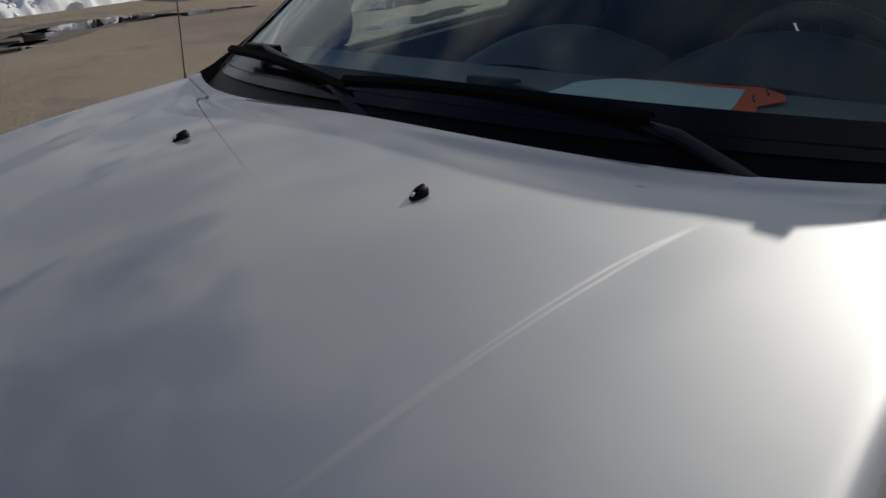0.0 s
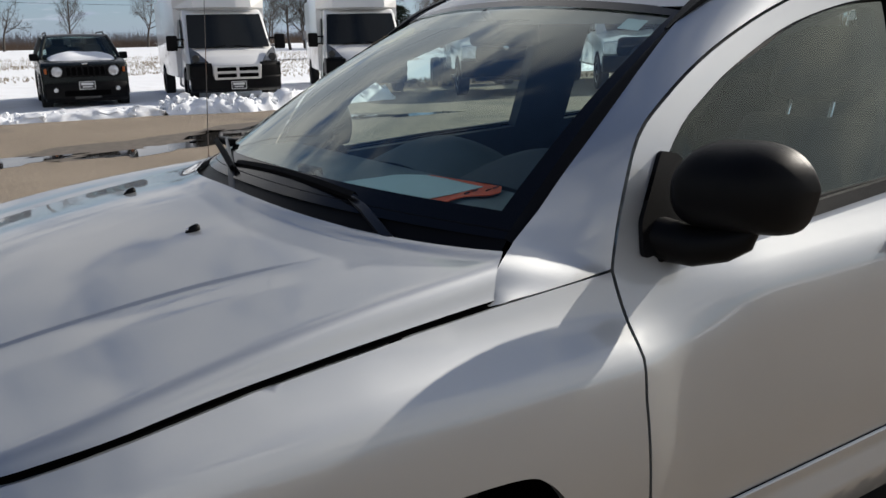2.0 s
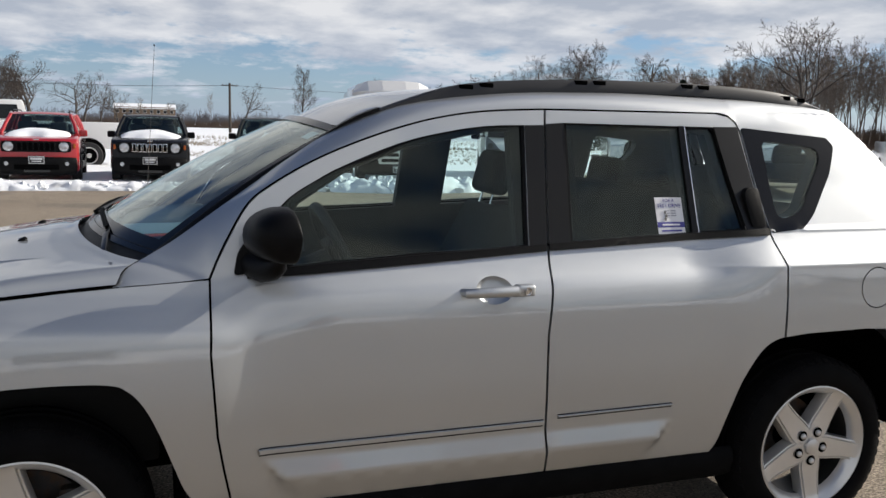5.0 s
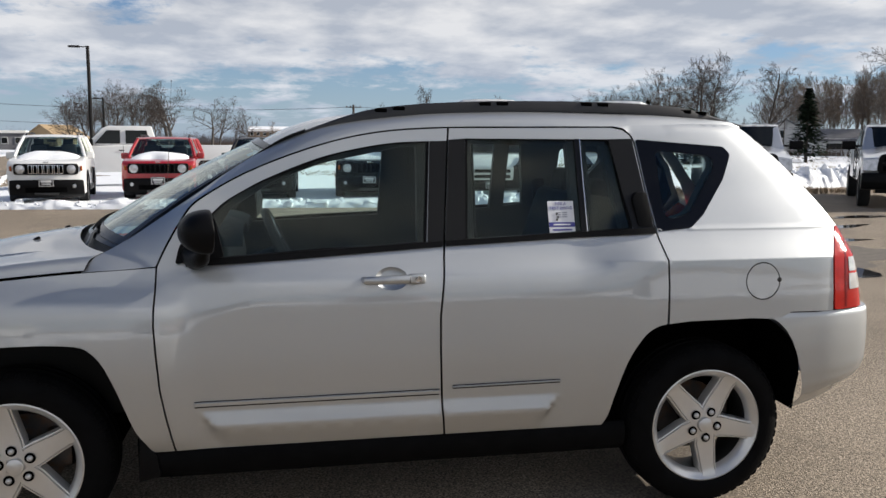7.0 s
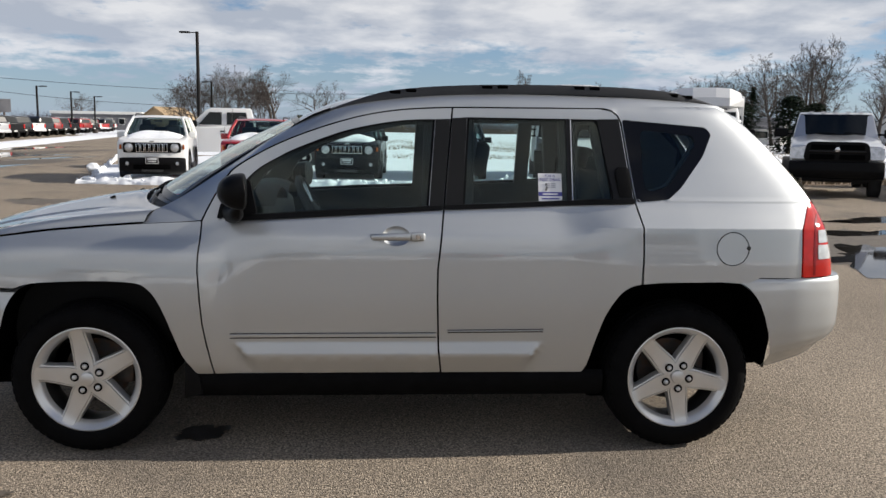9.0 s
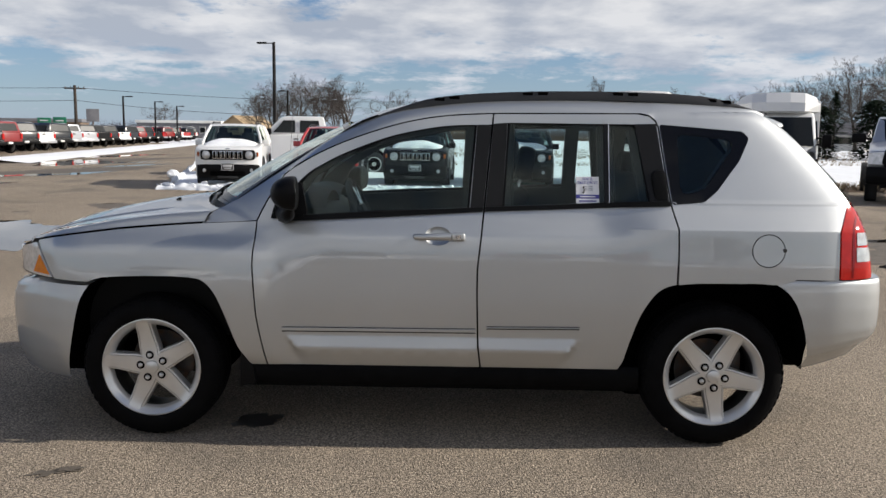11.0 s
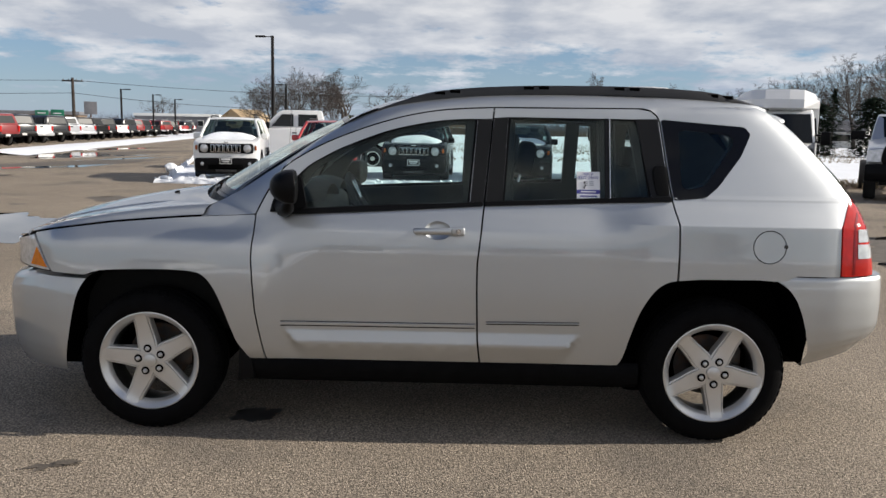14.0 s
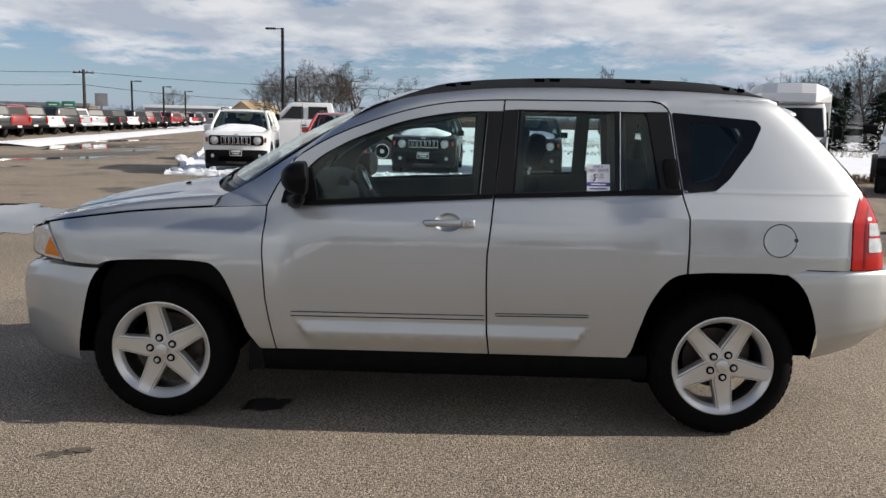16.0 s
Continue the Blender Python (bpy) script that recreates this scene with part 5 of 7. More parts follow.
# ---- ground, snow, water ----
def plane_grid(name, x0, x1, y0, y1, nx, ny, zf, material, label, kind="structure", cat="ground"):
    rows = [[(x0 + (x1 - x0) * i / nx, y0 + (y1 - y0) * j / ny, zf(x0 + (x1 - x0) * i / nx, y0 + (y1 - y0) * j / ny)) for j in range(ny + 1)] for i in range(nx + 1)]
    return tagged(part(name, grid(rows), material), label, cat, kind=kind)


plane_grid("ground", -2200, 2200, -2200, 2200, 2, 2, lambda x, y: 0.0, M_ASPH, "worn tan-grey asphalt of the car lot")


def nz(x, y, z=0.0):
    return noise.noise(Vector((x, y, z)))


def lot_edge(y):
    """Where the snow ends towards the open lot."""
    return -6.05 - 0.265 * (y - 16.4) + 0.25 * nz(y * 0.4, 3.3)


YS_SNOW = [16.0, 16.3, 16.7, 17.2, 17.8, 18.6, 19.6, 21.0, 23.0, 26.0, 30.0, 35.0, 42.0, 52.0, 66.0, 90.0, 130.0, 200.0, 330.0, 600.0, 1200.0, 2100.0]
rows = []
for y in YS_SNOW:
    xl = lot_edge(y)
    xr = 9.4 if y < 20.5 else 9.4 + (y - 20.5) * 14.0
    if y > 100:
        xl = lot_edge(y) - (y - 100) * 2.0
    row = []
    for i in range(61):
        t = i / 60
        x = xl + (xr - xl) * t
        edge = min(1.0, (y - 15.95) / 0.5, t * 14 + 0.02, (1 - t) * 14 + 0.02)
        row.append((x, y, 0.006 + 0.13 * edge * (0.7 + 0.6 * nz(x * 0.5, y * 0.5)) + (0.05 * nz(x * 0.15, y * 0.15, 2.0) if y > 22 else 0)))
    rows.append(row)
tagged(part("snow_field", grid(rows), M_SNOW), "snow-covered field behind the parked row", "snow", kind="structure")
rows = []
for k in range(41):
    y = 31 + (120 - 31) * (k / 40) ** 1.5
    xc = -17.2 - 0.176 * (y - 31)
    row = []
    for j in range(9):
        t = j / 8
        row.append((xc - 2.6 * t * (1 + 0.4 * k / 40) + 0.3 * nz(y * 0.4, 1.0) * (1 if j == 0 else 0), y, 0.005 + 0.13 * math.sin(math.pi * min(1, t * 2.2) * 0.5) * (0.8 + 0.4 * nz(y * 0.5, t * 3))))
    rows.append(row)
tagged(part("snow_strip", grid(rows), M_SNOW), "ploughed strip of snow along the far row", "snow", kind="structure")


def berm(path, width, height, lumps, seed, label):
    """A ploughed ridge of broken snow with loose lumps."""
    random.seed(seed)
    bm = bmesh.new()
    rows = []
    n = 0
    for (xa, ya), (xb, yb) in zip(path, path[1:]):
        m = int(math.hypot(xb - xa, yb - ya) / 0.07)
        for i in range(m):
            t = i / m
            rows.append((xa + (xb - xa) * t, ya + (yb - ya) * t))
    skin = []
    for x, y in rows:
        row = []
        wv = width * (0.8 + 0.5 * nz(x * 0.8, y * 0.8))
        hh = height * (0.75 + 0.7 * nz(x * 1.3, seed) + 0.4 * nz(x * 4.1, seed + 5))
        for j in range(15):
            t = j / 14
            prof = math.sin(math.pi * t) ** 0.7 if 0 < t < 1 else 0
            rough = 0.35 * nz(x * 6, (y + t * wv) * 6, seed) + 0.22 * nz(x * 15, (y + t * wv) * 15, seed)
            row.append((x + 0.05 * nz(x * 7, t * 5), y - 0.1 * wv + wv * t + 0.06 * nz(x * 5, t * 6, 3.0), max(-0.02, hh * prof * (1 + rough))))
        skin.append(row)
    merge(bm, grid(skin))
    for k in range(lumps):
        x, y = random.choice(rows)
        r = random.uniform(0.02, 0.085) * min(1.0, height / 0.3) * (1.9 if k % 23 == 0 else 1)
        b = bmesh.new()
        bmesh.ops.create_icosphere(b, subdivisions=2, radius=r)
        for v in b.verts:
            v.co *= 1 + 0.9 * nz(v.co.x / r * 1.3 + k, v.co.y / r * 1.3, v.co.z / r * 1.3)
        t = random.random()
        merge(bm, b, Matrix.Translation((x + random.uniform(-0.1, 0.1), y + width * (t * 0.9), height * 0.75 * math.sin(math.pi * t) * random.uniform(0.5, 1.15) + r * 0.1)))
    return tagged(part("snow_ridge", bm, M_SNOW), label, "snow", kind="stuff")


berm([(-6.1, 15.9), (-3.0, 15.6), (1.0, 15.5), (4.0, 15.2)], 0.55, 0.19, 420, 3, "low ploughed ridge of broken snow before the cars")
berm([(4.0, 15.15), (5.5, 14.6), (7.2, 14.9), (9.3, 15.4)], 0.95, 0.34, 420, 8, "tall ploughed ridge of snow lumps before the vans")
berm([(-6.05, 16.0), (-6.75, 19.0), (-8.85, 27.0), (-13.6, 45.0)], 0.5, 0.15, 120, 15, "thin edge of old snow beside the lot")
berm([(14.2, 20.2), (17.5, 20.8), (24.0, 23.0)], 1.8, 0.75, 200, 21, "dirty snow heap behind the trucks")
ball = bmesh.new()
bmesh.ops.create_icosphere(ball, subdivisions=3, radius=0.19)
for v in ball.verts:
    v.co = v.co * (1 + 0.35 * nz(v.co.x * 7, v.co.y * 7, v.co.z * 7))
    v.co.z = max(v.co.z * 0.8, -0.10)
tagged(part("snow_lump", ball, M_SNOW), "loose lump of snow lying on the asphalt", "snow").matrix_basis = pose(-7.45, 21.1, 0.10)


def blot(name, cx, cy, rx, ry, turn, material, label, cat, seed, z=0.004, ragged=0.45, kind=""):
    """A flat irregular patch lying on the ground."""
    c = math.cos(radians(turn)), math.sin(radians(turn))
    pts = []
    for k in range(160):
        a = 2 * math.pi * k / 160
        r = 1 + ragged * (nz(1.6 * math.cos(a) + seed, 1.6 * math.sin(a)) + 0.5 * nz(3.4 * math.cos(a) + seed, 3.4 * math.sin(a), 3) + 0.12 * nz(9 * math.cos(a) + seed, 9 * math.sin(a), 5))
        x, y = rx * r * math.cos(a), ry * r * math.sin(a)
        pts.append((cx + x * c[0] - y * c[1], cy + x * c[1] + y * c[0], z))
    bm = bmesh.new()
    bm.faces.new([bm.verts.new(p) for p in pts])
    bmesh.ops.triangulate(bm, faces=bm.faces[:])
    return tagged(part(name, bm, material, smooth=False), label, cat, kind=kind)


W = "shallow meltwater puddle on the asphalt"
for a in ((2.6, 9.9, 1.0, 0.42, 18, 2), (0.0, 9.75, 1.3, 0.42, 12, 31), (4.1, 11.2, 1.1, 0.40, 38, 5), (5.9, 12.0, 1.0, 0.55, 10, 7), (7.6, 11.6, 0.9, 0.22, -5, 9), (7.0, 5.0, 1.15, 0.55, 55, 11), (8.4, 7.4, 1.1, 0.35, 12, 13), (9.9, 9.3, 1.3, 0.4, 20, 15), (-5.2, 6.5, 2.15, 1.35, 118, 17), (-12.0, 22.0, 2.6, 0.55, 62, 19), (-14.5, 31.0, 3.2, 0.7, 70, 21), (-12.2, 29.5, 2.2, 0.35, 68, 23), (-18.0, 42.0, 4.0, 0.8, 80, 25), (-11.2, 17.0, 1.2, 0.3, 70, 27), (12.6, 11.4, 0.8, 0.2, 10, 29), (-16.0, 33.0, 1.2, 3.2, 10, 33)):
    blot("puddle", *a[:5], M_WATER, W, "puddle", a[5], z=0.005, ragged=0.7)
for a in ((2.3, 10.5, 1.9, 0.75, 20, 41), (5.2, 11.7, 2.0, 0.8, 25, 43), (7.6, 6.2, 1.9, 1.0, 50, 45), (-12.6, 25.0, 5.2, 1.2, 66, 47), (-15.5, 35.0, 5.2, 1.4, 74, 49), (-5.0, 11.15, 0.80, 0.45, -43, 53), (-6.3, 9.85, 0.16, 0.10, 0, 55)):
    blot("damp_patch", *a[:5], M_STAIN, "damp dark patch of asphalt", "stain", a[5], z=0.003, ragged=0.6)
blot("oil_stain", 0.43, -0.63, 0.10, 0.095, 10, M_OIL, "fresh black oil stain beneath the silver car", "stain", 61, ragged=0.5)
blot("oil_stain", 0.53, -0.575, 0.04, 0.035, 20, M_OIL, "fresh black oil drip beneath the silver car", "stain", 67, z=0.008, ragged=0.4)
blot("ground_stain", -0.27, -1.32, 0.085, 0.035, 25, M_STAIN, "faded dark scuff on the asphalt", "stain", 63, ragged=0.9)
blot("ground_stain", -0.20, -1.285, 0.05, 0.02, 20, M_STAIN, "faded dark scuff on the asphalt", "stain", 69, z=0.008, ragged=0.9)
verge_rows = [[(10.2 + 16 * i / 20, 18.0 + 0.10 * i + 2.4 * j / 8, 0.004 + 0.10 * math.sin(math.pi * j / 8) * (0.6 + 0.8 * nz(i * 0.5, j * 0.7))) for j in range(9)] for i in range(21)]
tagged(part("muddy_verge", grid(verge_rows), M_MUD), "muddy verge with dead grass behind the trucks", "verge", kind="structure")


def tufts(n, x0, x1, y0, y1, h, seed, label):
    random.seed(seed)
    vs, fs = [], []
    for k in range(n):
        x, y = random.uniform(x0, x1), random.uniform(y0, y1)
        if nz(x * 0.12, y * 0.09, seed) < -0.02:
            continue
        for b in range(5):
            a, l = random.uniform(0, 6.28), random.uniform(0.5, 1.0) * h
            dx, dy = 0.25 * l * math.cos(a), 0.25 * l * math.sin(a)
            w = 0.012
            i = len(vs)
            vs += [(x - w, y, 0.03), (x + w, y, 0.03), (x + dx, y + dy, l)]
            fs.append((i, i + 1, i + 2))
    me = bpy.data.meshes.new("dry_grass")
    me.from_pydata(vs, [], fs)
    me.materials.append(M_GRASS)
    return tagged(new("dry_grass", me), label, "grass", kind="stuff")


tufts(6400, -4, 34, 27, 56, 0.24, 71, "straw-coloured dead grass poking through the snow")
tufts(1600, 11, 27, 18.2, 20.6, 0.22, 73, "dead grass on the muddy verge")


# ---- other vehicles: each faces -y with its front at y = 0 ----
def far_wheel(parent, x, y, r, w, rimmat, face):
    t = part("tyre", lathe([(-w / 2, r * 0.62), (-w / 2, r * 0.93), (-w * 0.38, r), (w * 0.38, r), (w / 2, r * 0.93), (w / 2, r * 0.62)], "x", 28), M_TYRE_FAR, parent, "black tyre")
    t.matrix_basis = pose(x, y, r)
    part("rim", lathe([(face * w * 0.46, r * 0.63), (face * w * 0.40, r * 0.55), (face * w * 0.30, r * 0.30), (face * w * 0.42, r * 0.16), (face * w * 0.43, 0.001)], "x", 20), rimmat, t)
    return t


def panel(name, quad, thick, material, parent, label=""):
    """A thin slab over four corners, thickened towards its back."""
    p = [Vector(q) for q in quad]
    n = (p[1] - p[0]).cross(p[3] - p[0]).normalized() * thick
    bm = bmesh.new()
    a = [bm.verts.new(q) for q in p]
    b = [bm.verts.new(q - n) for q in p]
    bm.faces.new(a)
    bm.faces.new(list(reversed(b)))
    for i in range(4):
        j = (i + 1) % 4
        bm.faces.new((a[j], a[i], b[i], b[j]))
    return part(name, bm, material, parent, label, smooth=False)


def tapered(poly, w0, w1, z0, z1, bevel):
    """A cabin: side profile (y, z) drawn out across, narrower towards its top."""
    bm = prism(poly, -w0, w0, bevel, 2, axis="x")
    for v in bm.verts:
        k = min(1.2, max(0, (v.co.z - z0) / (z1 - z0)))
        v.co.x *= 1 + (w1 / w0 - 1) * k
    return bm


def bow(bm, depth, half, limit, slices=10):
    """Bends the front of a body back towards its sides."""
    for k in range(1, slices):
        geom = bm.verts[:] + bm.edges[:] + bm.faces[:]
        bmesh.ops.bisect_plane(bm, geom=geom, dist=1e-4, plane_co=(half * (2 * k / slices - 1), 0, 0), plane_no=(1, 0, 0))
    for v in bm.verts:
        if v.co.y < limit:
            v.co.y += depth * (abs(v.co.x) / half) ** 3
    return bm


def plate(parent, y, z):
    p = part("number_plate", box((0.34, 0.02, 0.18), (0, y, z), 0.006), M_PLATE, parent, "dark dealer plate with white print")
    for z0, h, w in ((0.030, 0.050, 0.25), (-0.030, 0.026, 0.20)):
        part("plate_print", box((w, 0.006, h), (0, y - 0.012, z + z0), 0.002), M_PLATETXT, p)
    for dz in (-0.078, 0.078):
        part("plate_border", box((0.33, 0.004, 0.012), (0, y - 0.012, z + dz), 0.001), M_PLATETXT, p)
    for dx in (-0.159, 0.159):
        part("plate_border", box((0.012, 0.004, 0.144), (dx, y - 0.012, z), 0.001), M_PLATETXT, p)


def compact_suv(paint, bright, label):
    """A boxy small utility vehicle with seven grille slots and round lamps."""
    c = tagged(empty("compact_suv"), label, "car", group="row of parked vehicles")
    bm = prism([(0.10, 0.28), (0.03, 0.42), (0.0, 0.60), (0.03, 0.98), (0.16, 1.05), (0.60, 1.10), (1.20, 1.14), (4.16, 1.16), (4.23, 0.90), (4.20, 0.42), (4.08, 0.28)], -0.90, 0.90, 0.06, 3, axis="x")
    part("body", bow(bm, 0.13, 0.9, 0.5), paint, c)
    part("cabin_floor", box((1.66, 2.75, 0.02), (0, 2.70, 1.168), 0.0), M_INT, c, "dark cabin interior")
    rows = []
    for k in range(13):
        x = -1 + k / 6
        rows.append([(x * 0.67, y, z + 0.022 * (1 - x * x)) for y, z in ((1.60, 1.585), (1.70, 1.625), (1.95, 1.645), (2.8, 1.650), (3.7, 1.635), (3.92, 1.590), (3.90, 1.565), (2.8, 1.575), (1.72, 1.575))])
    part("roof", grid(rows, close_v=True), paint, c)
    for s in (-1, 1):
        part("roof_side_rail", tube([(s * 0.67, 1.62, 1.585), (s * 0.685, 2.0, 1.615), (s * 0.685, 3.5, 1.612), (s * 0.67, 3.92, 1.575)], 0.045, 8), paint, c)
        for a, b, r in (((0.84, 1.06, 1.12), (0.665, 1.64, 1.59), 0.042), ((0.845, 2.39, 1.14), (0.69, 2.40, 1.60), 0.040), ((0.845, 3.34, 1.14), (0.69, 3.30, 1.60), 0.050), ((0.83, 4.12, 1.12), (0.66, 3.90, 1.59), 0.085)):
            part("pillar", tube([(s * a[0], a[1], a[2]), (s * (a[0] * 0.5 + b[0] * 0.5 + 0.012), (a[1] + b[1]) / 2, (a[2] + b[2]) / 2 + 0.012), (s * b[0], b[1], b[2])], r, 8), paint, c)
        st = part("car_seat", box((0.46, 0.14, 0.32), (s * 0.37, 2.10, 1.26), 0.05, 3, taper=(0.82, 0.8)), M_INT, c, "dark front seat")
        part("headrest", box((0.25, 0.10, 0.17), (s * 0.37, 2.15, 1.47), 0.04, 3), M_INT, st)
        part("headrest", box((0.24, 0.09, 0.13), (s * 0.34, 3.15, 1.36), 0.04, 3), M_INT, c)
    part("rear_bench", box((1.24, 0.14, 0.24), (0, 3.12, 1.24), 0.05, 3), M_INT, c, "dark rear bench")
    part("dashboard", box((1.50, 0.34, 0.07), (0, 1.42, 1.17), 0.03, 3), M_INT, c)
    part("rear_mirror", box((0.22, 0.03, 0.06), (0, 1.66, 1.515), 0.012), M_INT, c)
    part("tailgate", prism(rounded([(-0.80, 1.12), (0.80, 1.12), (0.67, 1.60), (-0.67, 1.60)], 0.04), 3.90, 3.93, 0.0), M_GLASS_CAR, c, "tinted tailgate glass")
    part("windshield", panel_curve(0.79, 0.63, (1.10, 1.145), (1.60, 1.585)), M_GLASS_CAR, c, "windshield glass")
    for s in (-1, 1):
        for y0, y1, t0, t1 in ((1.42, 2.35, 1.82, 2.37), (2.43, 3.25, 2.42, 3.22)):
            q = [(s * 0.862, y0, 1.17), (s * 0.862, y1, 1.17), (s * 0.712, t1, 1.57), (s * 0.712, t0, 1.57)]
            panel("side_window", q if s < 0 else [q[1], q[0], q[3], q[2]], 0.008, M_GLASS_CAR, c, "tinted side window")
        m = part("door_mirror", box((0.19, 0.12, 0.16), (s * 0.965, 1.30, 1.16), 0.04, 3), paint if paint in (M_REDP, M_WHITE, M_DARKRED) else M_BLKPLASTIC, c)
        part("mirror_arm", box((0.12, 0.05, 0.04), (s * 0.88, 1.31, 1.12), 0.01), M_BLKPLASTIC, m)
        part("roof_rail", tube([(s * 0.63, 1.85, 1.655), (s * 0.63, 2.0, 1.70), (s * 0.63, 3.5, 1.70), (s * 0.63, 3.7, 1.645)], 0.018, 8), M_BLKPLASTIC, c)
        l = part("headlight", lathe([(0.03, 0.130), (-0.020, 0.127), (-0.026, 0.112)], "y", 28), M_BLKPLASTIC, c, "round headlight with dark bezel")
        l.matrix_basis = pose(s * 0.585, 0.022, 0.86)
        part("lens", lathe([(-0.012, 0.113), (-0.030, 0.08), (-0.036, 0.03), (-0.036, 0.001)], "y", 24), M_LAMP, l, "clear lamp lens")
        part("turn_signal", box((0.055, 0.08, 0.115), (s * 0.805, 0.10, 0.875), 0.02), M_AMBER_FAR, c, "amber turn signal")
        f = part("fog_lamp", lathe([(0.0, 0.062), (-0.012, 0.058), (-0.014, 0.048)], "y", 18), M_BLKPLASTIC, c)
        f.matrix_basis = pose(s * 0.64, 0.012, 0.47)
        part("lens", lathe([(-0.006, 0.047), (-0.012, 0.02), (-0.012, 0.001)], "y", 16), M_LAMP, f)
        for y in (0.85, 3.42):
            far_wheel(c, s * 0.812, y, 0.345, 0.22, M_ALLOY, s)
            rows = []
            for i in range(13):
                a = math.pi * i / 12
                rows.append([(s * 0.80, y + 0.40 * math.cos(a), 0.35 + 0.40 * math.sin(a)), (s * 0.925, y + 0.40 * math.cos(a), 0.35 + 0.40 * math.sin(a)), (s * 0.925, y + 0.47 * math.cos(a), 0.35 + 0.47 * math.sin(a)), (s * 0.89, y + 0.48 * math.cos(a), 0.35 + 0.48 * math.sin(a))])
            part("arch_trim", grid(rows), M_BLKPLASTIC, c, "black wheel arch trim")
            part("wheel_well", lathe([(s * 0.903, 0.001), (s * 0.903, 0.40)], "x", 24), M_WELL, c).matrix_basis = pose(0, y, 0.36)
        part("sill_trim", box((0.06, 1.8, 0.14), (s * 0.89, 2.12, 0.36), 0.02), M_BLKPLASTIC, c)
    bm = prism([(0.14, 0.19), (-0.02, 0.28), (-0.045, 0.50), (-0.02, 0.62), (0.10, 0.64)], -0.86, 0.86, 0.03, 2, axis="x")
    bp = part("lower_bumper", bow(bm, 0.14, 0.86, 9), M_BLKPLASTIC, c, "black lower bumper")
    part("intake", box((0.95, 0.03, 0.11), (0, -0.045, 0.39), 0.02), M_WELL, bp)
    part("skid_plate", box((0.55, 0.04, 0.05), (0, -0.03, 0.30), 0.012), M_ALLOYDK, bp)
    bm = prism(rounded([(-0.74, 0.755), (-0.70, 0.735), (0.70, 0.735), (0.74, 0.755), (0.74, 0.955), (0.70, 0.985), (-0.70, 0.985), (-0.74, 0.955)], 0.05), -0.008, 0.12, 0.008)
    g = part("grille", bow(bm, 0.13, 0.9, 9), M_BLKPLASTIC, c, "black grille band with seven slots")
    for k in range(7):
        x = -0.354 + 0.118 * k
        r = part("grille_slot", box((0.100, 0.03, 0.205), (x, -0.012, 0.86), 0.024, 3), M_CHROME if bright else M_BLKPLASTIC, g, "bright slot ring" if bright else "")
        part("slot_void", box((0.070, 0.02, 0.172), (x, -0.022, 0.86), 0.018, 3), M_WELL, r)
    part("hood_badge", box((0.12, 0.012, 0.03), (0, 0.035, 1.015), 0.004), M_CHROME, c)
    plate(c, -0.055, 0.555)
    return c


def panel_curve(w0, w1, a, b, bow=0.06, n=12):
    """A bowed windshield between a lower and an upper (y, z)."""
    rows = []
    for i in range(n + 1):
        u = -1 + 2 * i / n
        rows.append([(u * (w0 + (w1 - w0) * t), a[0] + (b[0] - a[0]) * t + bow * u * u - 0.035, a[1] + (b[1] - a[1]) * t + 0.012) for t in (0, 0.5, 1)])
    return grid(rows)


def hood_snow(at, w, d, h, seed, turn=0):
    """Snow left lying on a hood."""
    rows = []
    for i in range(25):
        u = -1 + i / 12
        row = []
        for j in range(17):
            v = j / 16
            k = (max(0.0, 1 - abs(u) ** 2.6) * max(0.0, math.sin(math.pi * min(1, v * 1.0)))) ** 0.55
            row.append((u * w * (1 - 0.06 * nz(v * 3, seed)), d * v + 0.06 * nz(u * 2, seed), -0.02 + 0.05 * v + h * k * (1 + 0.3 * nz(u * 1.5 + seed, v * 2))))
        rows.append(row)
    s = tagged(part("snow_drift", grid(rows), M_SNOW), "cap of snow lying on a parked car's hood", "snow", group="snow on hoods")
    s.matrix_basis = pose(*at, 0, 0, turn)


for x, y, pm, bright, lb, turn in ((-4.39, 16.2, M_WHITE, True, "white compact sport utility vehicle with snow on its hood", 9), (-2.13, 17.2, M_REDP, False, "red compact sport utility vehicle with snow on its hood", 2), (0.23, 17.3, M_GRAPH, True, "dark grey compact sport utility vehicle with bright grille slots", -2), (2.97, 17.3, M_GREEN, False, "black compact sport utility vehicle with black grille and snowy hood", -6)):
    v = compact_suv(pm, bright, lb)
    v.matrix_basis = pose(x, y, 0.02, 0, 0, turn) @ Matrix.Diagonal((0.95 if pm is not M_WHITE else 0.90, 0.95, 0.96 if pm is not M_WHITE else 0.98, 1))
    hood_snow((x - 0.40 * math.sin(radians(turn)), y + 0.40, 1.06 if pm is not M_WHITE else 1.08), 0.69, 0.95, 0.17, x, turn)


# unseen snow and vehicles across the lane, added for paint and glass to mirror
berm([(-14.0, -15.5), (-4.0, -15.0), (6.0, -15.2), (16.0, -15.6)], 0.9, 0.40, 260, 29, "unseen ploughed snow bank added across the lane")
plane_grid("snow_field", -60, 60, -60, -15.6, 24, 12, lambda x, y: 0.08 + 0.05 * nz(x * 0.3, y * 0.3), M_SNOW, "unseen snow-covered verge added across the lane", cat="snow")
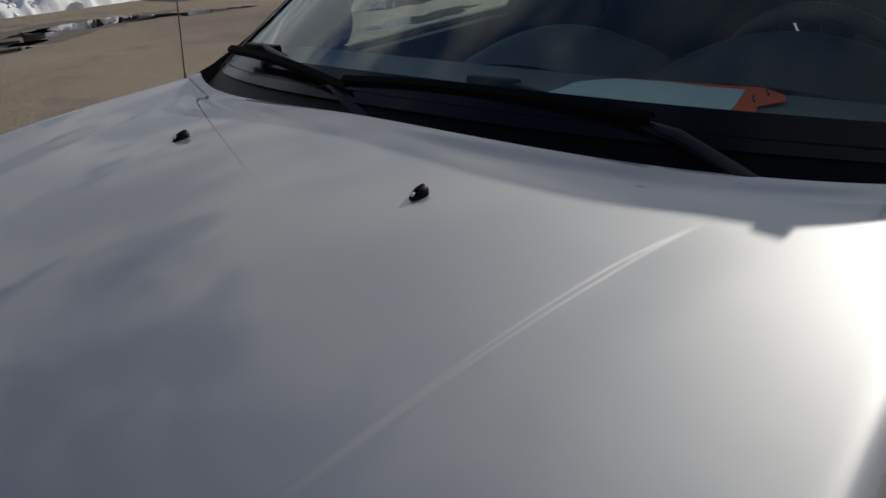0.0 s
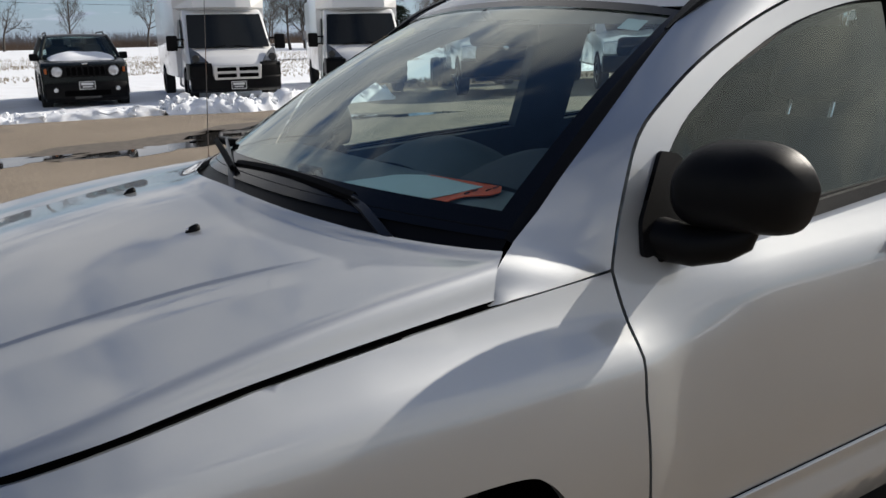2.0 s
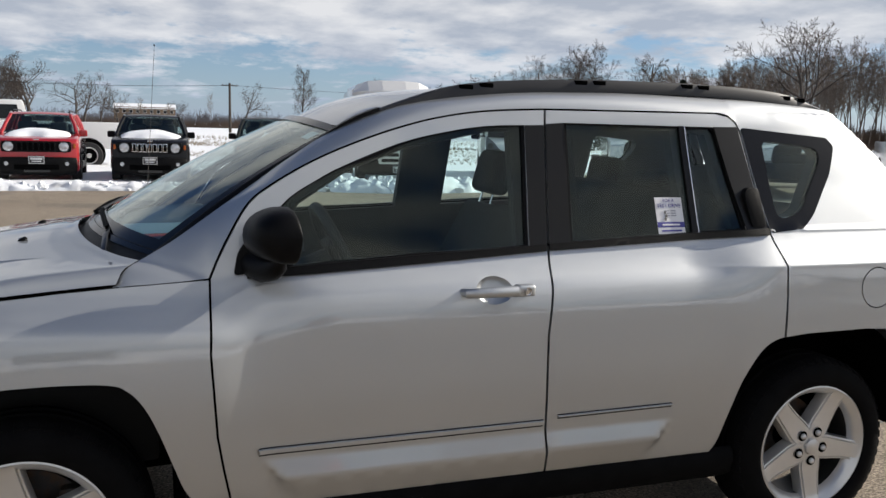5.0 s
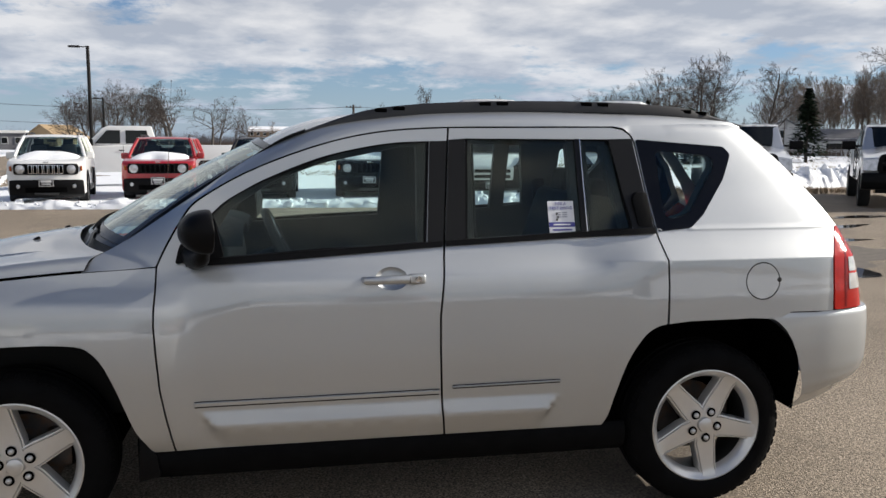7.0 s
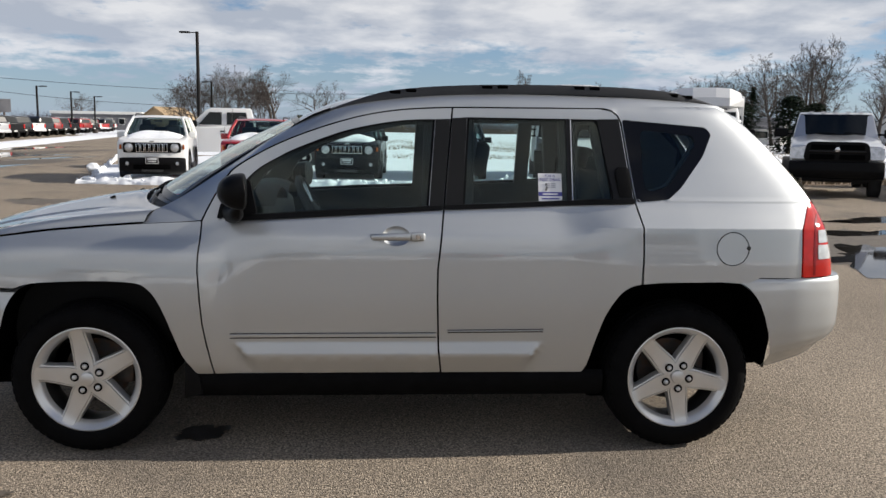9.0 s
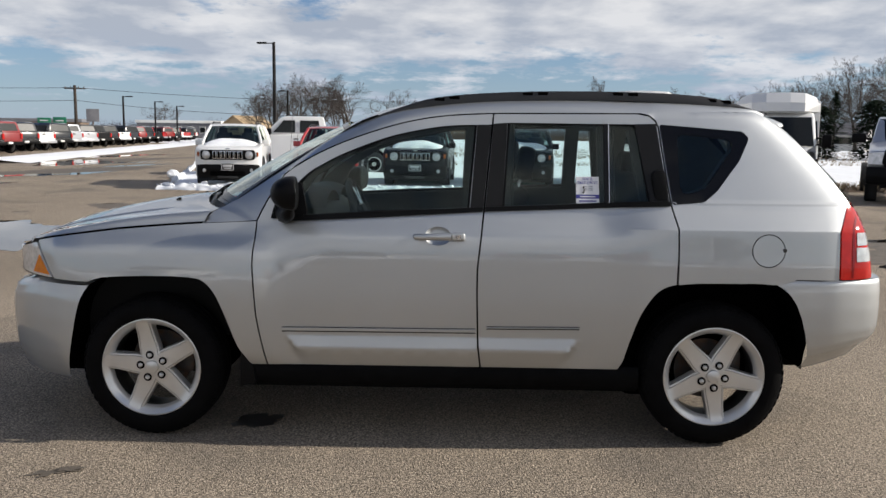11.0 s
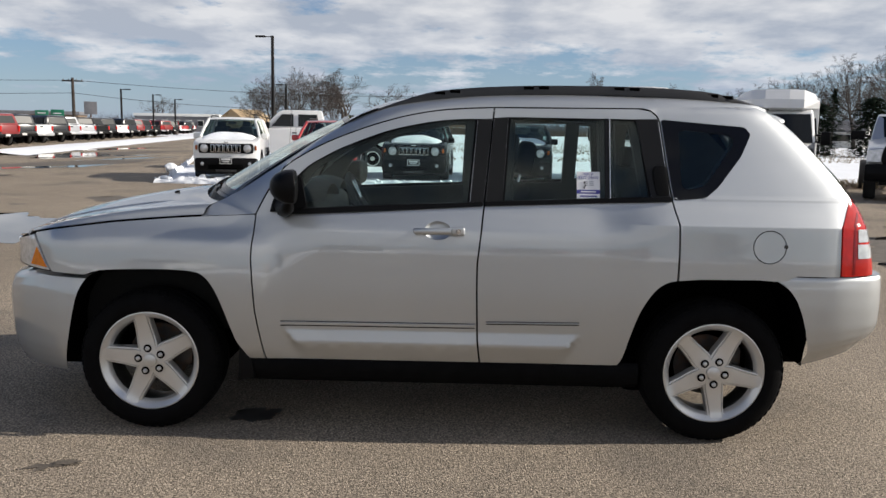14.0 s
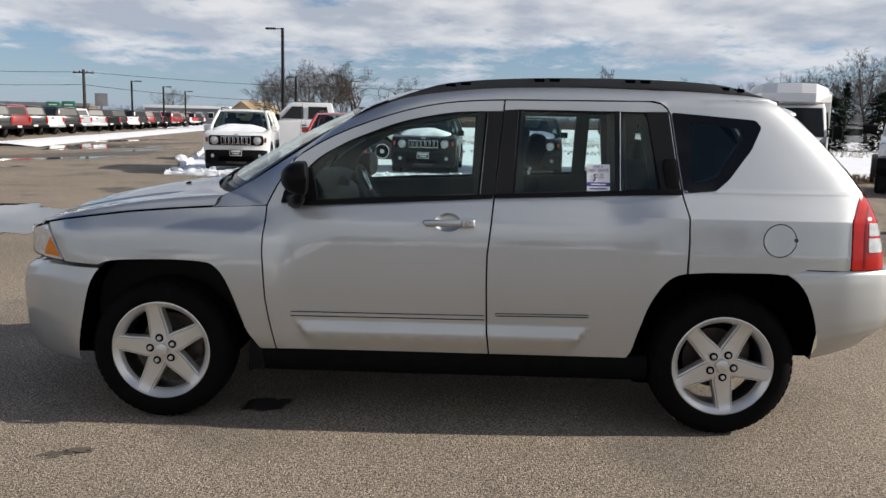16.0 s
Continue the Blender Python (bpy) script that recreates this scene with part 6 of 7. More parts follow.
for x, pm, lb in ((-6.5, M_WHITE, "unseen white compact sport utility vehicle added for reflections"), (-1.6, M_GRAPH, "unseen dark grey compact sport utility vehicle added for reflections"), (3.2, M_REDP, "unseen red compact sport utility vehicle added for reflections"), (8.6, M_WHITE, "unseen white compact sport utility vehicle added for reflections")):
    compact_suv(pm, True, lb).matrix_basis = pose(x, -17.2, 0.05, 0, 0, 180)


def cutaway_van(label):
    """A white cab-over-nose van with a tall service body."""
    c = tagged(empty("service_van"), label, "van", group="row of parked vehicles")
    bm = prism([(0.16, 0.32), (0.0, 0.42), (-0.02, 0.66), (0.06, 0.88), (0.26, 1.05), (0.60, 1.18), (1.28, 1.98), (1.48, 2.08), (2.30, 2.12), (2.30, 0.32)], -0.98, 0.98, 0.07, 3, axis="x")
    bow(bm, 0.16, 0.98, 1.2)
    for v in bm.verts:
        if v.co.z > 1.4:
            v.co.x *= 1 - 0.10 * (v.co.z - 1.4) / 0.8
    part("cab", bm, M_WHITE, c)
    part("windshield", panel_curve(0.91, 0.83, (0.62, 1.21), (1.15, 1.95), 0.10), M_GLASS_DARK, c, "large dark windshield")
    bm = prism([(1.75, 0.55), (1.75, 2.40), (5.7, 2.40), (5.7, 0.55)], -1.06, 1.06, 0.05, 2, axis="x")
    part("service_body", bm, M_WHITE, c, "white service body")
    rows = []
    for x, b, h in ((-1.05, 0.60, -0.10), (-0.66, 0.08, 0.0), (-0.30, 0.0, 0.02), (0.30, 0.0, 0.02), (0.66, 0.08, 0.0), (1.05, 0.60, -0.10)):
        e = 1.0 - 0.10 * (abs(x) > 1)
        rows.append([(x, 5.6, 2.10), (x, 1.36 + b, 2.06), (x, 1.16 + b, 2.12), (x, 1.24 + b * 0.8, 2.34 + h * 0.4), (x * e, 1.56 + b * 0.6, 2.60 + h), (x * e, 5.6, 2.66 + h)])
    bm = grid(rows, close_v=True)
    bm.verts.ensure_lookup_table()
    bm.faces.new(bm.verts[:6])
    bm.faces.new(bm.verts[-6:])
    bmesh.ops.recalc_face_normals(bm, faces=bm.faces)
    part("roof_pod", bm, M_WHITE, c, "faceted white roof pod", smooth=False)
    for x in (-0.42, 0.42):
        part("pod_seam", tube([(x, 1.20, 2.12), (x, 1.275, 2.34), (x, 1.58, 2.607), (x, 5.5, 2.672)], 0.012, 6), M_WHITE, c)
    bp = part("lower_bumper", bow(prism([(0.10, 0.26), (-0.06, 0.34), (-0.07, 0.58), (-0.04, 0.62), (0.16, 0.62)], -0.99, 0.99, 0.03, 2, axis="x"), 0.16, 0.98, 9), M_BLKPLASTIC, c, "black lower bumper")
    g = part("grille", box((1.02, 0.08, 0.32), (0, -0.05, 0.70), 0.05, 3, taper=(1.06, 1.0)), M_ALLOY, c, "silver grille surround")
    for i in (-1, 1):
        for j in (-1, 1):
            part("grille_void", box((0.42, 0.03, 0.085), (i * 0.24, -0.085, 0.70 + j * 0.068), 0.015), M_WELL, g)
    for s in (-1, 1):
        hl = [(s * 0.60, 0.075, 0.93), (s * 0.955, 0.195, 0.92), (s * 0.945, 0.42, 1.26), (s * 0.76, 0.27, 1.12)]
        lamp = panel("headlight", hl if s > 0 else [hl[1], hl[0], hl[3], hl[2]], 0.08, M_VANLAMP, c, "large swept headlight")
        bowl = lathe([(0.02, 0.085), (-0.02, 0.080), (-0.03, 0.066), (-0.012, 0.060), (-0.012, 0.001)], "y", 20)
        part("lamp_bowl", bowl, M_ALLOYDK, lamp, "grey lamp bowl").matrix_basis = pose(s * 0.845, 0.175, 1.01)
        clad = prism([(0.20, 0.56), (-0.055, 0.56), (-0.038, 0.84), (0.02, 0.905), (0.20, 0.905)], s * 0.53 if s > 0 else -0.99, 0.99 if s > 0 else s * 0.53, 0.02, 2, axis="x")
        part("corner_cladding", bow(clad, 0.16, 0.98, 9), M_BLKPLASTIC, c, "black corner cladding")
        part("cheek_cladding", box((0.03, 0.62, 0.36), (s * 0.985, 0.42, 0.72), 0.012), M_BLKPLASTIC, c, "black cladding of the front wing")
        m = part("door_mirror", box((0.24, 0.14, 0.34), (s * 1.22, 0.98, 1.34), 0.05, 3), M_BLKPLASTIC, c, "large black mirror")
        for z in (1.25, 1.42):
            part("mirror_arm", box((0.22, 0.06, 0.045), (s * 1.04, 1.0, z), 0.015), M_BLKPLASTIC, m)
        q = [(s * 0.990, 1.02, 1.26), (s * 0.990, 1.70, 1.26), (s * 0.935, 1.70, 1.86), (s * 0.940, 1.36, 1.86)]
        panel("side_window", q if s < 0 else [q[1], q[0], q[3], q[2]], 0.03, M_GLASS_DARK, c, "dark cab window")
        for y, x in ((0.95, 0.885), (4.5, 0.965)):
            far_wheel(c, s * x, y, 0.36, 0.23, M_ALLOYDK, s)
        part("wheel_well", lathe([(s * 0.984, 0.001), (s * 0.984, 0.42)], "x", 24), M_WELL, c).matrix_basis = pose(0, 0.95, 0.40)
        part("wheel_well", lathe([(s * 1.064, 0.001), (s * 1.064, 0.42)], "x", 24), M_WELL, c).matrix_basis = pose(0, 4.5, 0.40)
    for s in (-1, 1):
        part("wiper_arm", tube([(s * 0.5, 0.58, 1.225), (s * 0.1, 0.62, 1.27)], 0.012, 6), M_BLKPLASTIC, c)
    plate(c, -0.085, 0.42)
    return c


van = cutaway_van("white service van with a faceted roof pod, parked in snow")
van.matrix_basis = pose(5.98, 16.55, 0.02, 0, 0, -9)
copy_thing(van, pose(9.35, 16.75, 0.02, 0, 0, -20))
hood_snow((6.20, 17.87, 2.07), 0.7, 0.5, 0.06, 2.0, -9)


def big_truck(paint, chassis, label):
    """A heavy pickup cab; with a bare chassis and twin rear wheels, or with a bed."""
    c = tagged(empty("pickup_truck"), label, "truck", group="row of parked trucks")
    bm = prism([(0.16, 0.62), (0.08, 0.95), (0.12, 1.14), (0.34, 1.22), (1.55, 1.36), (3.6, 1.40), (3.6, 0.55), (0.9, 0.55)], -0.98, 0.98, 0.06, 3, axis="x")
    part("body", bow(bm, 0.16, 0.98, 0.6), paint, c)
    rows = []
    for i in range(25):
        x = -0.95 + 1.90 * i / 24
        a = abs(x)
        crown = 0.050 * step01(0.80, 0.42, a) - 0.026 * step01(0.42, 0.10, a) + 0.008
        edge = 0.16 * (a / 0.98) ** 3
        row = [(x, 0.10 + edge, 1.10)]
        for k in range(9):
            t = k / 8
            y = 0.13 + edge * (1 - t) + 1.44 * t
            row.append((x, y, 1.185 + 0.20 * t ** 0.75 + crown * step01(0.0, 0.18, t) - 0.03 * (a / 0.95) ** 6))
        rows.append(row + [(x, 1.60, 1.34)])
    part("hood", grid(rows), paint, c, "domed hood with raised shoulders")
    cab_end = 3.0 if chassis else 3.6
    part("cab", tapered([(1.50, 1.36), (2.02, 1.90), (2.2, 1.97), (cab_end - 0.15, 1.97), (cab_end, 1.36)], 0.94, 0.82, 1.38, 1.97, 0.05), paint, c)
    part("windshield", panel_curve(0.885, 0.80, (1.55, 1.41), (2.01, 1.905), 0.08), M_GLASS_DARK, c, "dark windshield")
    for s in (-1, 1):
        part("wiper_arm", tube([(s * 0.30 + 0.3, 1.53, 1.455), (s * 0.30 - 0.1, 1.55, 1.49)], 0.010, 6), M_BLKPLASTIC, c)
    for s in (-1, 1):
        spans = [(1.82, cab_end - 0.22, 2.18, cab_end - 0.3)] if chassis else [(1.80, 2.52, 2.14, 2.52), (2.68, 3.36, 2.68, 3.30)]
        for y0, y1, t0, t1 in spans:
            q = [(s * 0.942, y0, 1.43), (s * 0.942, y1, 1.43), (s * 0.862, t1, 1.83), (s * 0.862, t0, 1.83)]
            panel("side_window", q if s < 0 else [q[1], q[0], q[3], q[2]], 0.02, M_GLASS_DARK, c, "dark side window")
        m = part("tow_mirror", box((0.32, 0.13, 0.21), (s * 1.22, 1.70, 1.46), 0.04, 3), M_BLKPLASTIC, c, "black tow mirror")
        part("mirror_arm", box((0.16, 0.05, 0.05), (s * 1.0, 1.72, 1.44), 0.012), M_BLKPLASTIC, m)
        panel("headlight", [(s * 0.69, 0.06, 0.88), (s * 0.98, 0.17, 0.88), (s * 0.97, 0.20, 1.13), (s * 0.66, 0.09, 1.16)] if s > 0 else [(-0.98, 0.17, 0.88), (-0.69, 0.06, 0.88), (-0.66, 0.09, 1.16), (-0.97, 0.20, 1.13)], 0.07, M_LAMP, c, "clear headlight")
        far_wheel(c, s * 0.875, 1.0, 0.40, 0.26, M_ALLOY, s)
        part("wheel_well", lathe([(s * 0.984, 0.001), (s * 0.984, 0.48)], "x", 24), M_WELL, c).matrix_basis = pose(0, 1.0, 0.46)
        for x in ((0.78, 1.05) if chassis else (0.89,)):
            far_wheel(c, s * x, 5.0 if chassis else 5.15, 0.40, 0.24, M_ALLOYDK if chassis else M_ALLOY, s)
        for k in (0.0, 0.28, 0.56):
            if k or s > 0:
                part("roof_lamp", box((0.11, 0.06, 0.022), (s * k, 2.16, 1.982), 0.008), M_LAMP, c, "small roof marker lamp")
    if chassis:
        for s in (-1, 1):
            part("frame_rail", box((0.09, 3.4, 0.20), (s * 0.42, 4.6, 0.68), 0.01), M_BLKPLASTIC, c)
        part("rear_axle", tube([(-1.0, 5.0, 0.40), (1.0, 5.0, 0.40)], 0.09, 10), M_BLKPLASTIC, c)
    else:
        bed = bmesh.new()
        box((1.96, 0.05, 0.55), (0, 6.40, 1.10), 0.02, 2, bm=bed)
        for s in (-1, 1):
            box((0.06, 2.78, 0.78), (s * 0.95, 5.02, 0.99), 0.025, 2, bm=bed)
        box((1.8, 2.78, 0.06), (0, 5.02, 0.80), 0.0, bm=bed)
        part("bed", bed, paint, c)
        for s in (-1, 1):
            part("tail_light", box((0.06, 0.05, 0.34), (s * 0.94, 6.43, 1.12), 0.012), M_RED, c)
            part("step_bumper", box((0.92, 0.20, 0.16), (s * 0.47, 6.50, 0.66), 0.03), M_CHROME, c)
            part("wheel_well", lathe([(s * 0.986, 0.001), (s * 0.986, 0.46)], "x", 24), M_WELL, c).matrix_basis = pose(0, 5.15, 0.46)
            q = part("door_handle", box((0.03, 0.16, 0.035), (s * 0.985, 2.55, 1.22), 0.01), M_BLKPLASTIC, c)
            part("door_seam", box((0.004, 0.012, 0.75), (s * 0.981, 2.60, 1.0), 0.0), M_GAP, c)
            part("door_seam", box((0.004, 0.012, 0.75), (s * 0.981, 3.45, 1.0), 0.0), M_GAP, c)
            part("door_seam", box((0.004, 0.012, 0.75), (s * 0.981, 1.70, 1.0), 0.0), M_GAP, c)
    bm = prism(rounded([(-0.70, 0.92), (-0.62, 0.80), (0.62, 0.80), (0.70, 0.92), (0.64, 1.22), (0.54, 1.27), (-0.54, 1.27), (-0.64, 1.22)], 0.06), 0.0, 0.16, 0.02)
    g = part("grille", bow(bm, 0.12, 0.9, 9), M_BLKPLASTIC, c, "black grille with rounded corners")
    for s in (-1, 1):
        part("grille_bar", box((0.56, 0.03, 0.045), (s * 0.31, 0.0, 1.05), 0.012), M_BLKGLOSS, g)
        part("grille_void", box((0.50, 0.02, 0.11), (s * 0.30, -0.002, 1.15), 0.012), M_WELL, g)
        part("grille_void", box((0.52, 0.02, 0.11), (s * 0.31, -0.002, 0.93), 0.012), M_WELL, g)
    part("badge", lathe([(0, 0.075), (-0.02, 0.06), (-0.025, 0.001)], "y", 6), M_CHROME, g, "bright badge").matrix_basis = pose(0, -0.012, 1.10)
    bp = part("bumper", bow(prism([(0.14, 0.42), (-0.06, 0.46), (-0.10, 0.62), (-0.06, 0.82), (0.14, 0.83)], -1.0, 1.0, 0.03, 2, axis="x"), 0.16, 0.98, 9), M_BLKPLASTIC, c, "black front bumper")
    part("air_dam", box((1.4, 0.10, 0.12), (0, 0.10, 0.42), 0.03), M_BLKPLASTIC, bp)
    return c


tk = big_truck(M_SILVP, True, "silver heavy chassis-cab truck with twin rear wheels, no bed")
tk.matrix_basis = pose(11.38, 13.87, 0, 0, 0, -26)
t2 = big_truck(M_SILVP, False, "silver heavy pickup truck with black grille and bumper")
t2.matrix_basis = pose(14.85, 12.9, 0, 0, 0, -33)
copy_thing(t2, pose(18.2, 11.5, 0, 0, 0, -38))
t3 = big_truck(M_WHITE, False, "white crew-cab pickup parked crosswise behind the row")
t3.matrix_basis = pose(-6.75, 24.0, 0.0, 0, 0, -82)
t4 = copy_thing(t3, pose(21.5, 9.8, 0, 0, 0, -42))
t4["label"] = "white heavy pickup truck at the end of its row"


def far_vehicle(paint, top, label, bed, spare=False):
    """A pickup or off-roader seen from behind, small in the distance; faces +y."""
    c = tagged(empty("parked_vehicle"), label, "car", group="far row of vehicles")
    length = 5.4 if bed else 4.5
    bm = prism([(0.04, 0.50), (0.0, 0.80), (0.03, 1.22), (length - 0.5, 1.24), (length - 0.08, 1.10), (length, 0.6), (length - 0.1, 0.48)], -0.96, 0.96, 0.06, 2, axis="x")
    part("body", bm, paint, c)
    if bed:
        part("bed_floor", box((1.62, 1.70, 0.02), (0, 0.98, 1.245), 0.004), M_WELL, c, "open dark cargo bed")
        for s in (-1, 1):
            part("bed_rail", box((0.09, 1.80, 0.05), (s * 0.90, 0.98, 1.255), 0.015), paint, c)
        part("tailgate", box((1.44, 0.05, 0.50), (0, -0.01, 0.98), 0.02), paint, c)
        part("tailgate_handle", box((0.24, 0.03, 0.09), (0, -0.03, 1.10), 0.012), M_BLKPLASTIC, c)
        poly = [(1.98, 1.2), (2.14, 1.86), (3.55, 1.88), (4.25, 1.2)]
    else:
        poly = [(0.04, 1.2), (0.20, 1.84), (0.45, 1.89), (3.0, 1.88), (3.65, 1.2)]
    part("cab", tapered(poly, 0.93, 0.74, 1.2, 1.88, 0.07), top, c)
    y = 1.98 if bed else 0.04
    panel("rear_window", [(0.70, y + 0.02, 1.32), (-0.70, y + 0.02, 1.32), (-0.62, y + 0.14, 1.74), (0.62, y + 0.14, 1.74)], 0.02, M_FARGLASS, c, "dark rear window")
    for s in (-1, 1):
        part("tail_light", box((0.13, 0.08, 0.34), (s * 0.885, 0.0, 1.00), 0.03, 2), M_RED, c, "tall red tail light")
        for y0, y1 in (((y + 0.28, y + 1.0), (y + 1.08, y + 1.75)) if bed else ((0.38, 1.30), (1.40, 2.15), (2.25, 2.95))):
            q = [(s * 0.925, y0, 1.29), (s * 0.925, y1, 1.29), (s * 0.805, y1 - 0.05, 1.72), (s * 0.805, y0 + 0.04, 1.72)]
            panel("side_window", q if s < 0 else [q[1], q[0], q[3], q[2]], 0.02, M_FARGLASS, c, "dark side window")
        for yy in (1.05, length - 1.0):
            far_wheel(c, s * 0.86, yy, 0.40, 0.26, M_ALLOYDK, s)
            part("wheel_well", lathe([(s * 0.962, 0.001), (s * 0.962, 0.47)], "x", 20), M_WELL, c).matrix_basis = pose(0, yy, 0.44)
        part("door_mirror", box((0.20, 0.10, 0.20), (s * 1.04, length - 1.75, 1.30), 0.03), M_BLKPLASTIC, c)
    if spare:
        part("spare_wheel", lathe([(0.0, 0.36), (-0.2, 0.36), (-0.22, 0.24), (-0.18, 0.2), (-0.18, 0.001)], "y", 24), M_TYRE_FAR, c, "spare wheel on the tailgate").matrix_basis = pose(0.05, -0.02, 1.05)
    part("rear_bumper", box((1.84, 0.18, 0.20), (0, -0.09, 0.60), 0.04), M_SILVP if bed and paint is not M_GRAPH else M_BLKPLASTIC, c, "bright step bumper" if bed else "black rear bumper")
    part("plate_bar", box((0.30, 0.02, 0.12), (0, -0.19, 0.62), 0.004), M_PLATETXT, c)
    return c


kinds = [far_vehicle(M_BLACKP, M_BLACKP, "tall black utility vehicle in the far snow-edged row", False), far_vehicle(M_REDP, M_REDP, "red pickup in the far snow-edged row", True), far_vehicle(M_WHITE, M_BLACKP, "white off-roader with black top and spare wheel in the far row", False, True), far_vehicle(M_SILVP, M_SILVP, "silver pickup in the far snow-edged row", True), far_vehicle(M_DARKRED, M_DARKRED, "dark red utility vehicle in the far row", False), far_vehicle(M_WHITE, M_WHITE, "white pickup in the far snow-edged row", True), far_vehicle(M_GRAPH, M_GRAPH, "dark grey pickup in the far snow-edged row", True)]
order = [6, 3, 0, 0, 4, 1, 0, 5, 0, 6, 3, 3, 6, 0, 0, 5, 0, 0, 4, 0, 6, 5, 1, 4, 0, 0, 5, 1, 0, 3, 2]
used = set()
for k, o in enumerate(order):
    t = k / (len(order) - 1)
    y = 36 + 96 * t**1.25
    x = -23.4 - 0.19 * (y - 36)
    m = pose(x - 0.35 * (k * 7 % 4), y, 0.02, 0, 0, 62 + 5 * (k * 5 % 3 - 1))
    if o in used:
        copy_thing(kinds[o], m)
    else:
        kinds[o].matrix_basis = m
        used.add(o)


# ---- papers and stickers of the silver car ----
sheet_parts = tagged(empty("dash_papers"), "pale green paper on an orange card lying on the dashboard", "paper")
part("orange_card", sheet(rounded([(0.400, -0.170), (0.515, -0.182), (0.546, -0.412), (0.505, -0.462), (0.470, -0.474), (0.425, -0.452), (0.395, -0.462), (0.347, -0.484), (0.290, -0.452), (0.300, -0.300)], 0.008), lambda x, y: Vector((x, y, 1.1165 + 0.0008 * math.sin(9 * x + 5 * y))), step=0.02, lip=Vector((0, 0, -0.002))), M_ORANGE, sheet_parts, "fluorescent orange card")
part("green_paper", sheet([(0.250, -0.176), (0.345, -0.155), (0.440, -0.150), (0.492, -0.203), (0.506, -0.400), (0.400, -0.430), (0.280, -0.455), (0.262, -0.350)], lambda x, y: Vector((x, y, 1.1200 + 0.0012 * math.sin(22 * x - 15 * y) + 0.0008 * math.sin(55 * y + 9 * x))), step=0.02, lip=Vector((0, 0, -0.0015))), M_PAPER, sheet_parts, "pale green printed paper, wrinkled")
part("paper_mark", box((0.004, 0.018, 0.001), (0.285, -0.428, 1.1265), 0.0), M_BLACKINK, sheet_parts)
part("paper_mark", box((0.014, 0.004, 0.001), (0.278, -0.428, 1.1265), 0.0), M_BLACKINK, sheet_parts)
for k in range(4):
    part("card_print", tube([(0.430 + 0.026 * k, -0.445 + 0.012 * (k % 2), 1.1205), (0.448 + 0.026 * k, -0.436 + 0.010 * (k % 2), 1.1205)], 0.0016, 5), M_BLACKINK, sheet_parts)


def text_part(name, body, size, m, material, parent):
    cu = bpy.data.curves.new(name, "FONT")
    cu.body, cu.size, cu.align_x, cu.align_y, cu.extrude = body, size, "CENTER", "CENTER", 0.0004
    tmp = bpy.data.objects.new(name, cu)
    scene.collection.objects.link(tmp)
    dg = bpy.context.evaluated_depsgraph_get()
    me = bpy.data.meshes.new_from_object(tmp.evaluated_get(dg))
    bpy.data.objects.remove(tmp)
    me.materials.clear()
    me.materials.append(material)
    ob = new(name, me)
    ob.parent = parent
    ob.matrix_basis = m
    return ob


# sticker on the rear door glass
st_x0, st_x1, st_z0, st_z1 = 1.985, 2.092, 1.128, 1.250
gsk = side_skin(-1, -0.0085)
sticker = tagged(part("test_drive_sticker", sheet([(st_x0, st_z0), (st_x1, st_z0), (st_x1, st_z1), (st_x0, st_z1)], gsk, step=0.03, lip=Vector((0, 0.0015, 0))), M_WHITEPAPER), "white test-drive sticker on the rear door window", "sticker")
mid = gsk((st_x0 + st_x1) / 2, 1.19)
lean = math.degrees(math.atan2(gsk(2.04, 1.24).y - gsk(2.04, 1.14).y, 0.10))


def on_sticker(z, dx=0.0):
    p = gsk(2.0385 + dx, z)
    return pose(p.x, p.y - 0.0012, p.z, 90 - lean, 0, 0)


text_part("sticker_print", "FOR A", 0.016, on_sticker(1.239), M_BLUEINK, sticker)
text_part("sticker_print", "TEST DRIVE", 0.0185, on_sticker(1.222), M_BLUEINK, sticker)
part("sticker_band", sheet([(st_x0, 1.150), (st_x1, 1.150), (st_x1, 1.168), (st_x0, 1.168)], side_skin(-1, -0.0075), step=0.03), M_BLUEINK, sticker, "dark blue band")
for z, w in ((1.159, 0.07), (1.139, 0.08)):
    part("print_bar", box((w, 0.0006, 0.006), (0, 0, 0), 0.0), M_WHITEPAPER if z > 1.15 else M_BLUEINK, sticker).matrix_basis = pose(2.0385, gsk(2.0385, z).y - 0.0016, z, -lean, 0, 0)
for k in range(6):
    part("print_bar", box((0.020, 0.0006, 0.004), (0, 0, 0), 0.0), M_GREYINK, sticker).matrix_basis = pose(2.027 + 0.026 * (k % 2), gsk(2.03, 1.205 - 0.008 * (k // 2)).y - 0.0014, 1.205 - 0.008 * (k // 2), -lean, 0, 0)
for dx, dz in ((-0.018, 0.0), (-0.014, -0.012), (-0.019, -0.022)):
    part("ink_mark", box((0.008, 0.0006, 0.010), (0, 0, 0), 0.0), M_BLACKINK, sticker).matrix_basis = pose(2.0385 + dx, gsk(2.03, 1.20 + dz).y - 0.0016, 1.20 + dz, -lean, 25, 0)

# year sticker and inspection square inside the windshield
yel = [shield(0.63 + 0.25 * math.cos(a), 0.805 + 0.075 * math.sin(a), -0.004) for a in [2 * math.pi * i / 32 for i in range(32)]]
bm = bmesh.new()
bm.faces.new([bm.verts.new(p) for p in yel])
ys = tagged(part("price_sticker", bm, M_YELLOW), "yellow oval sticker inside the windshield top", "sticker")
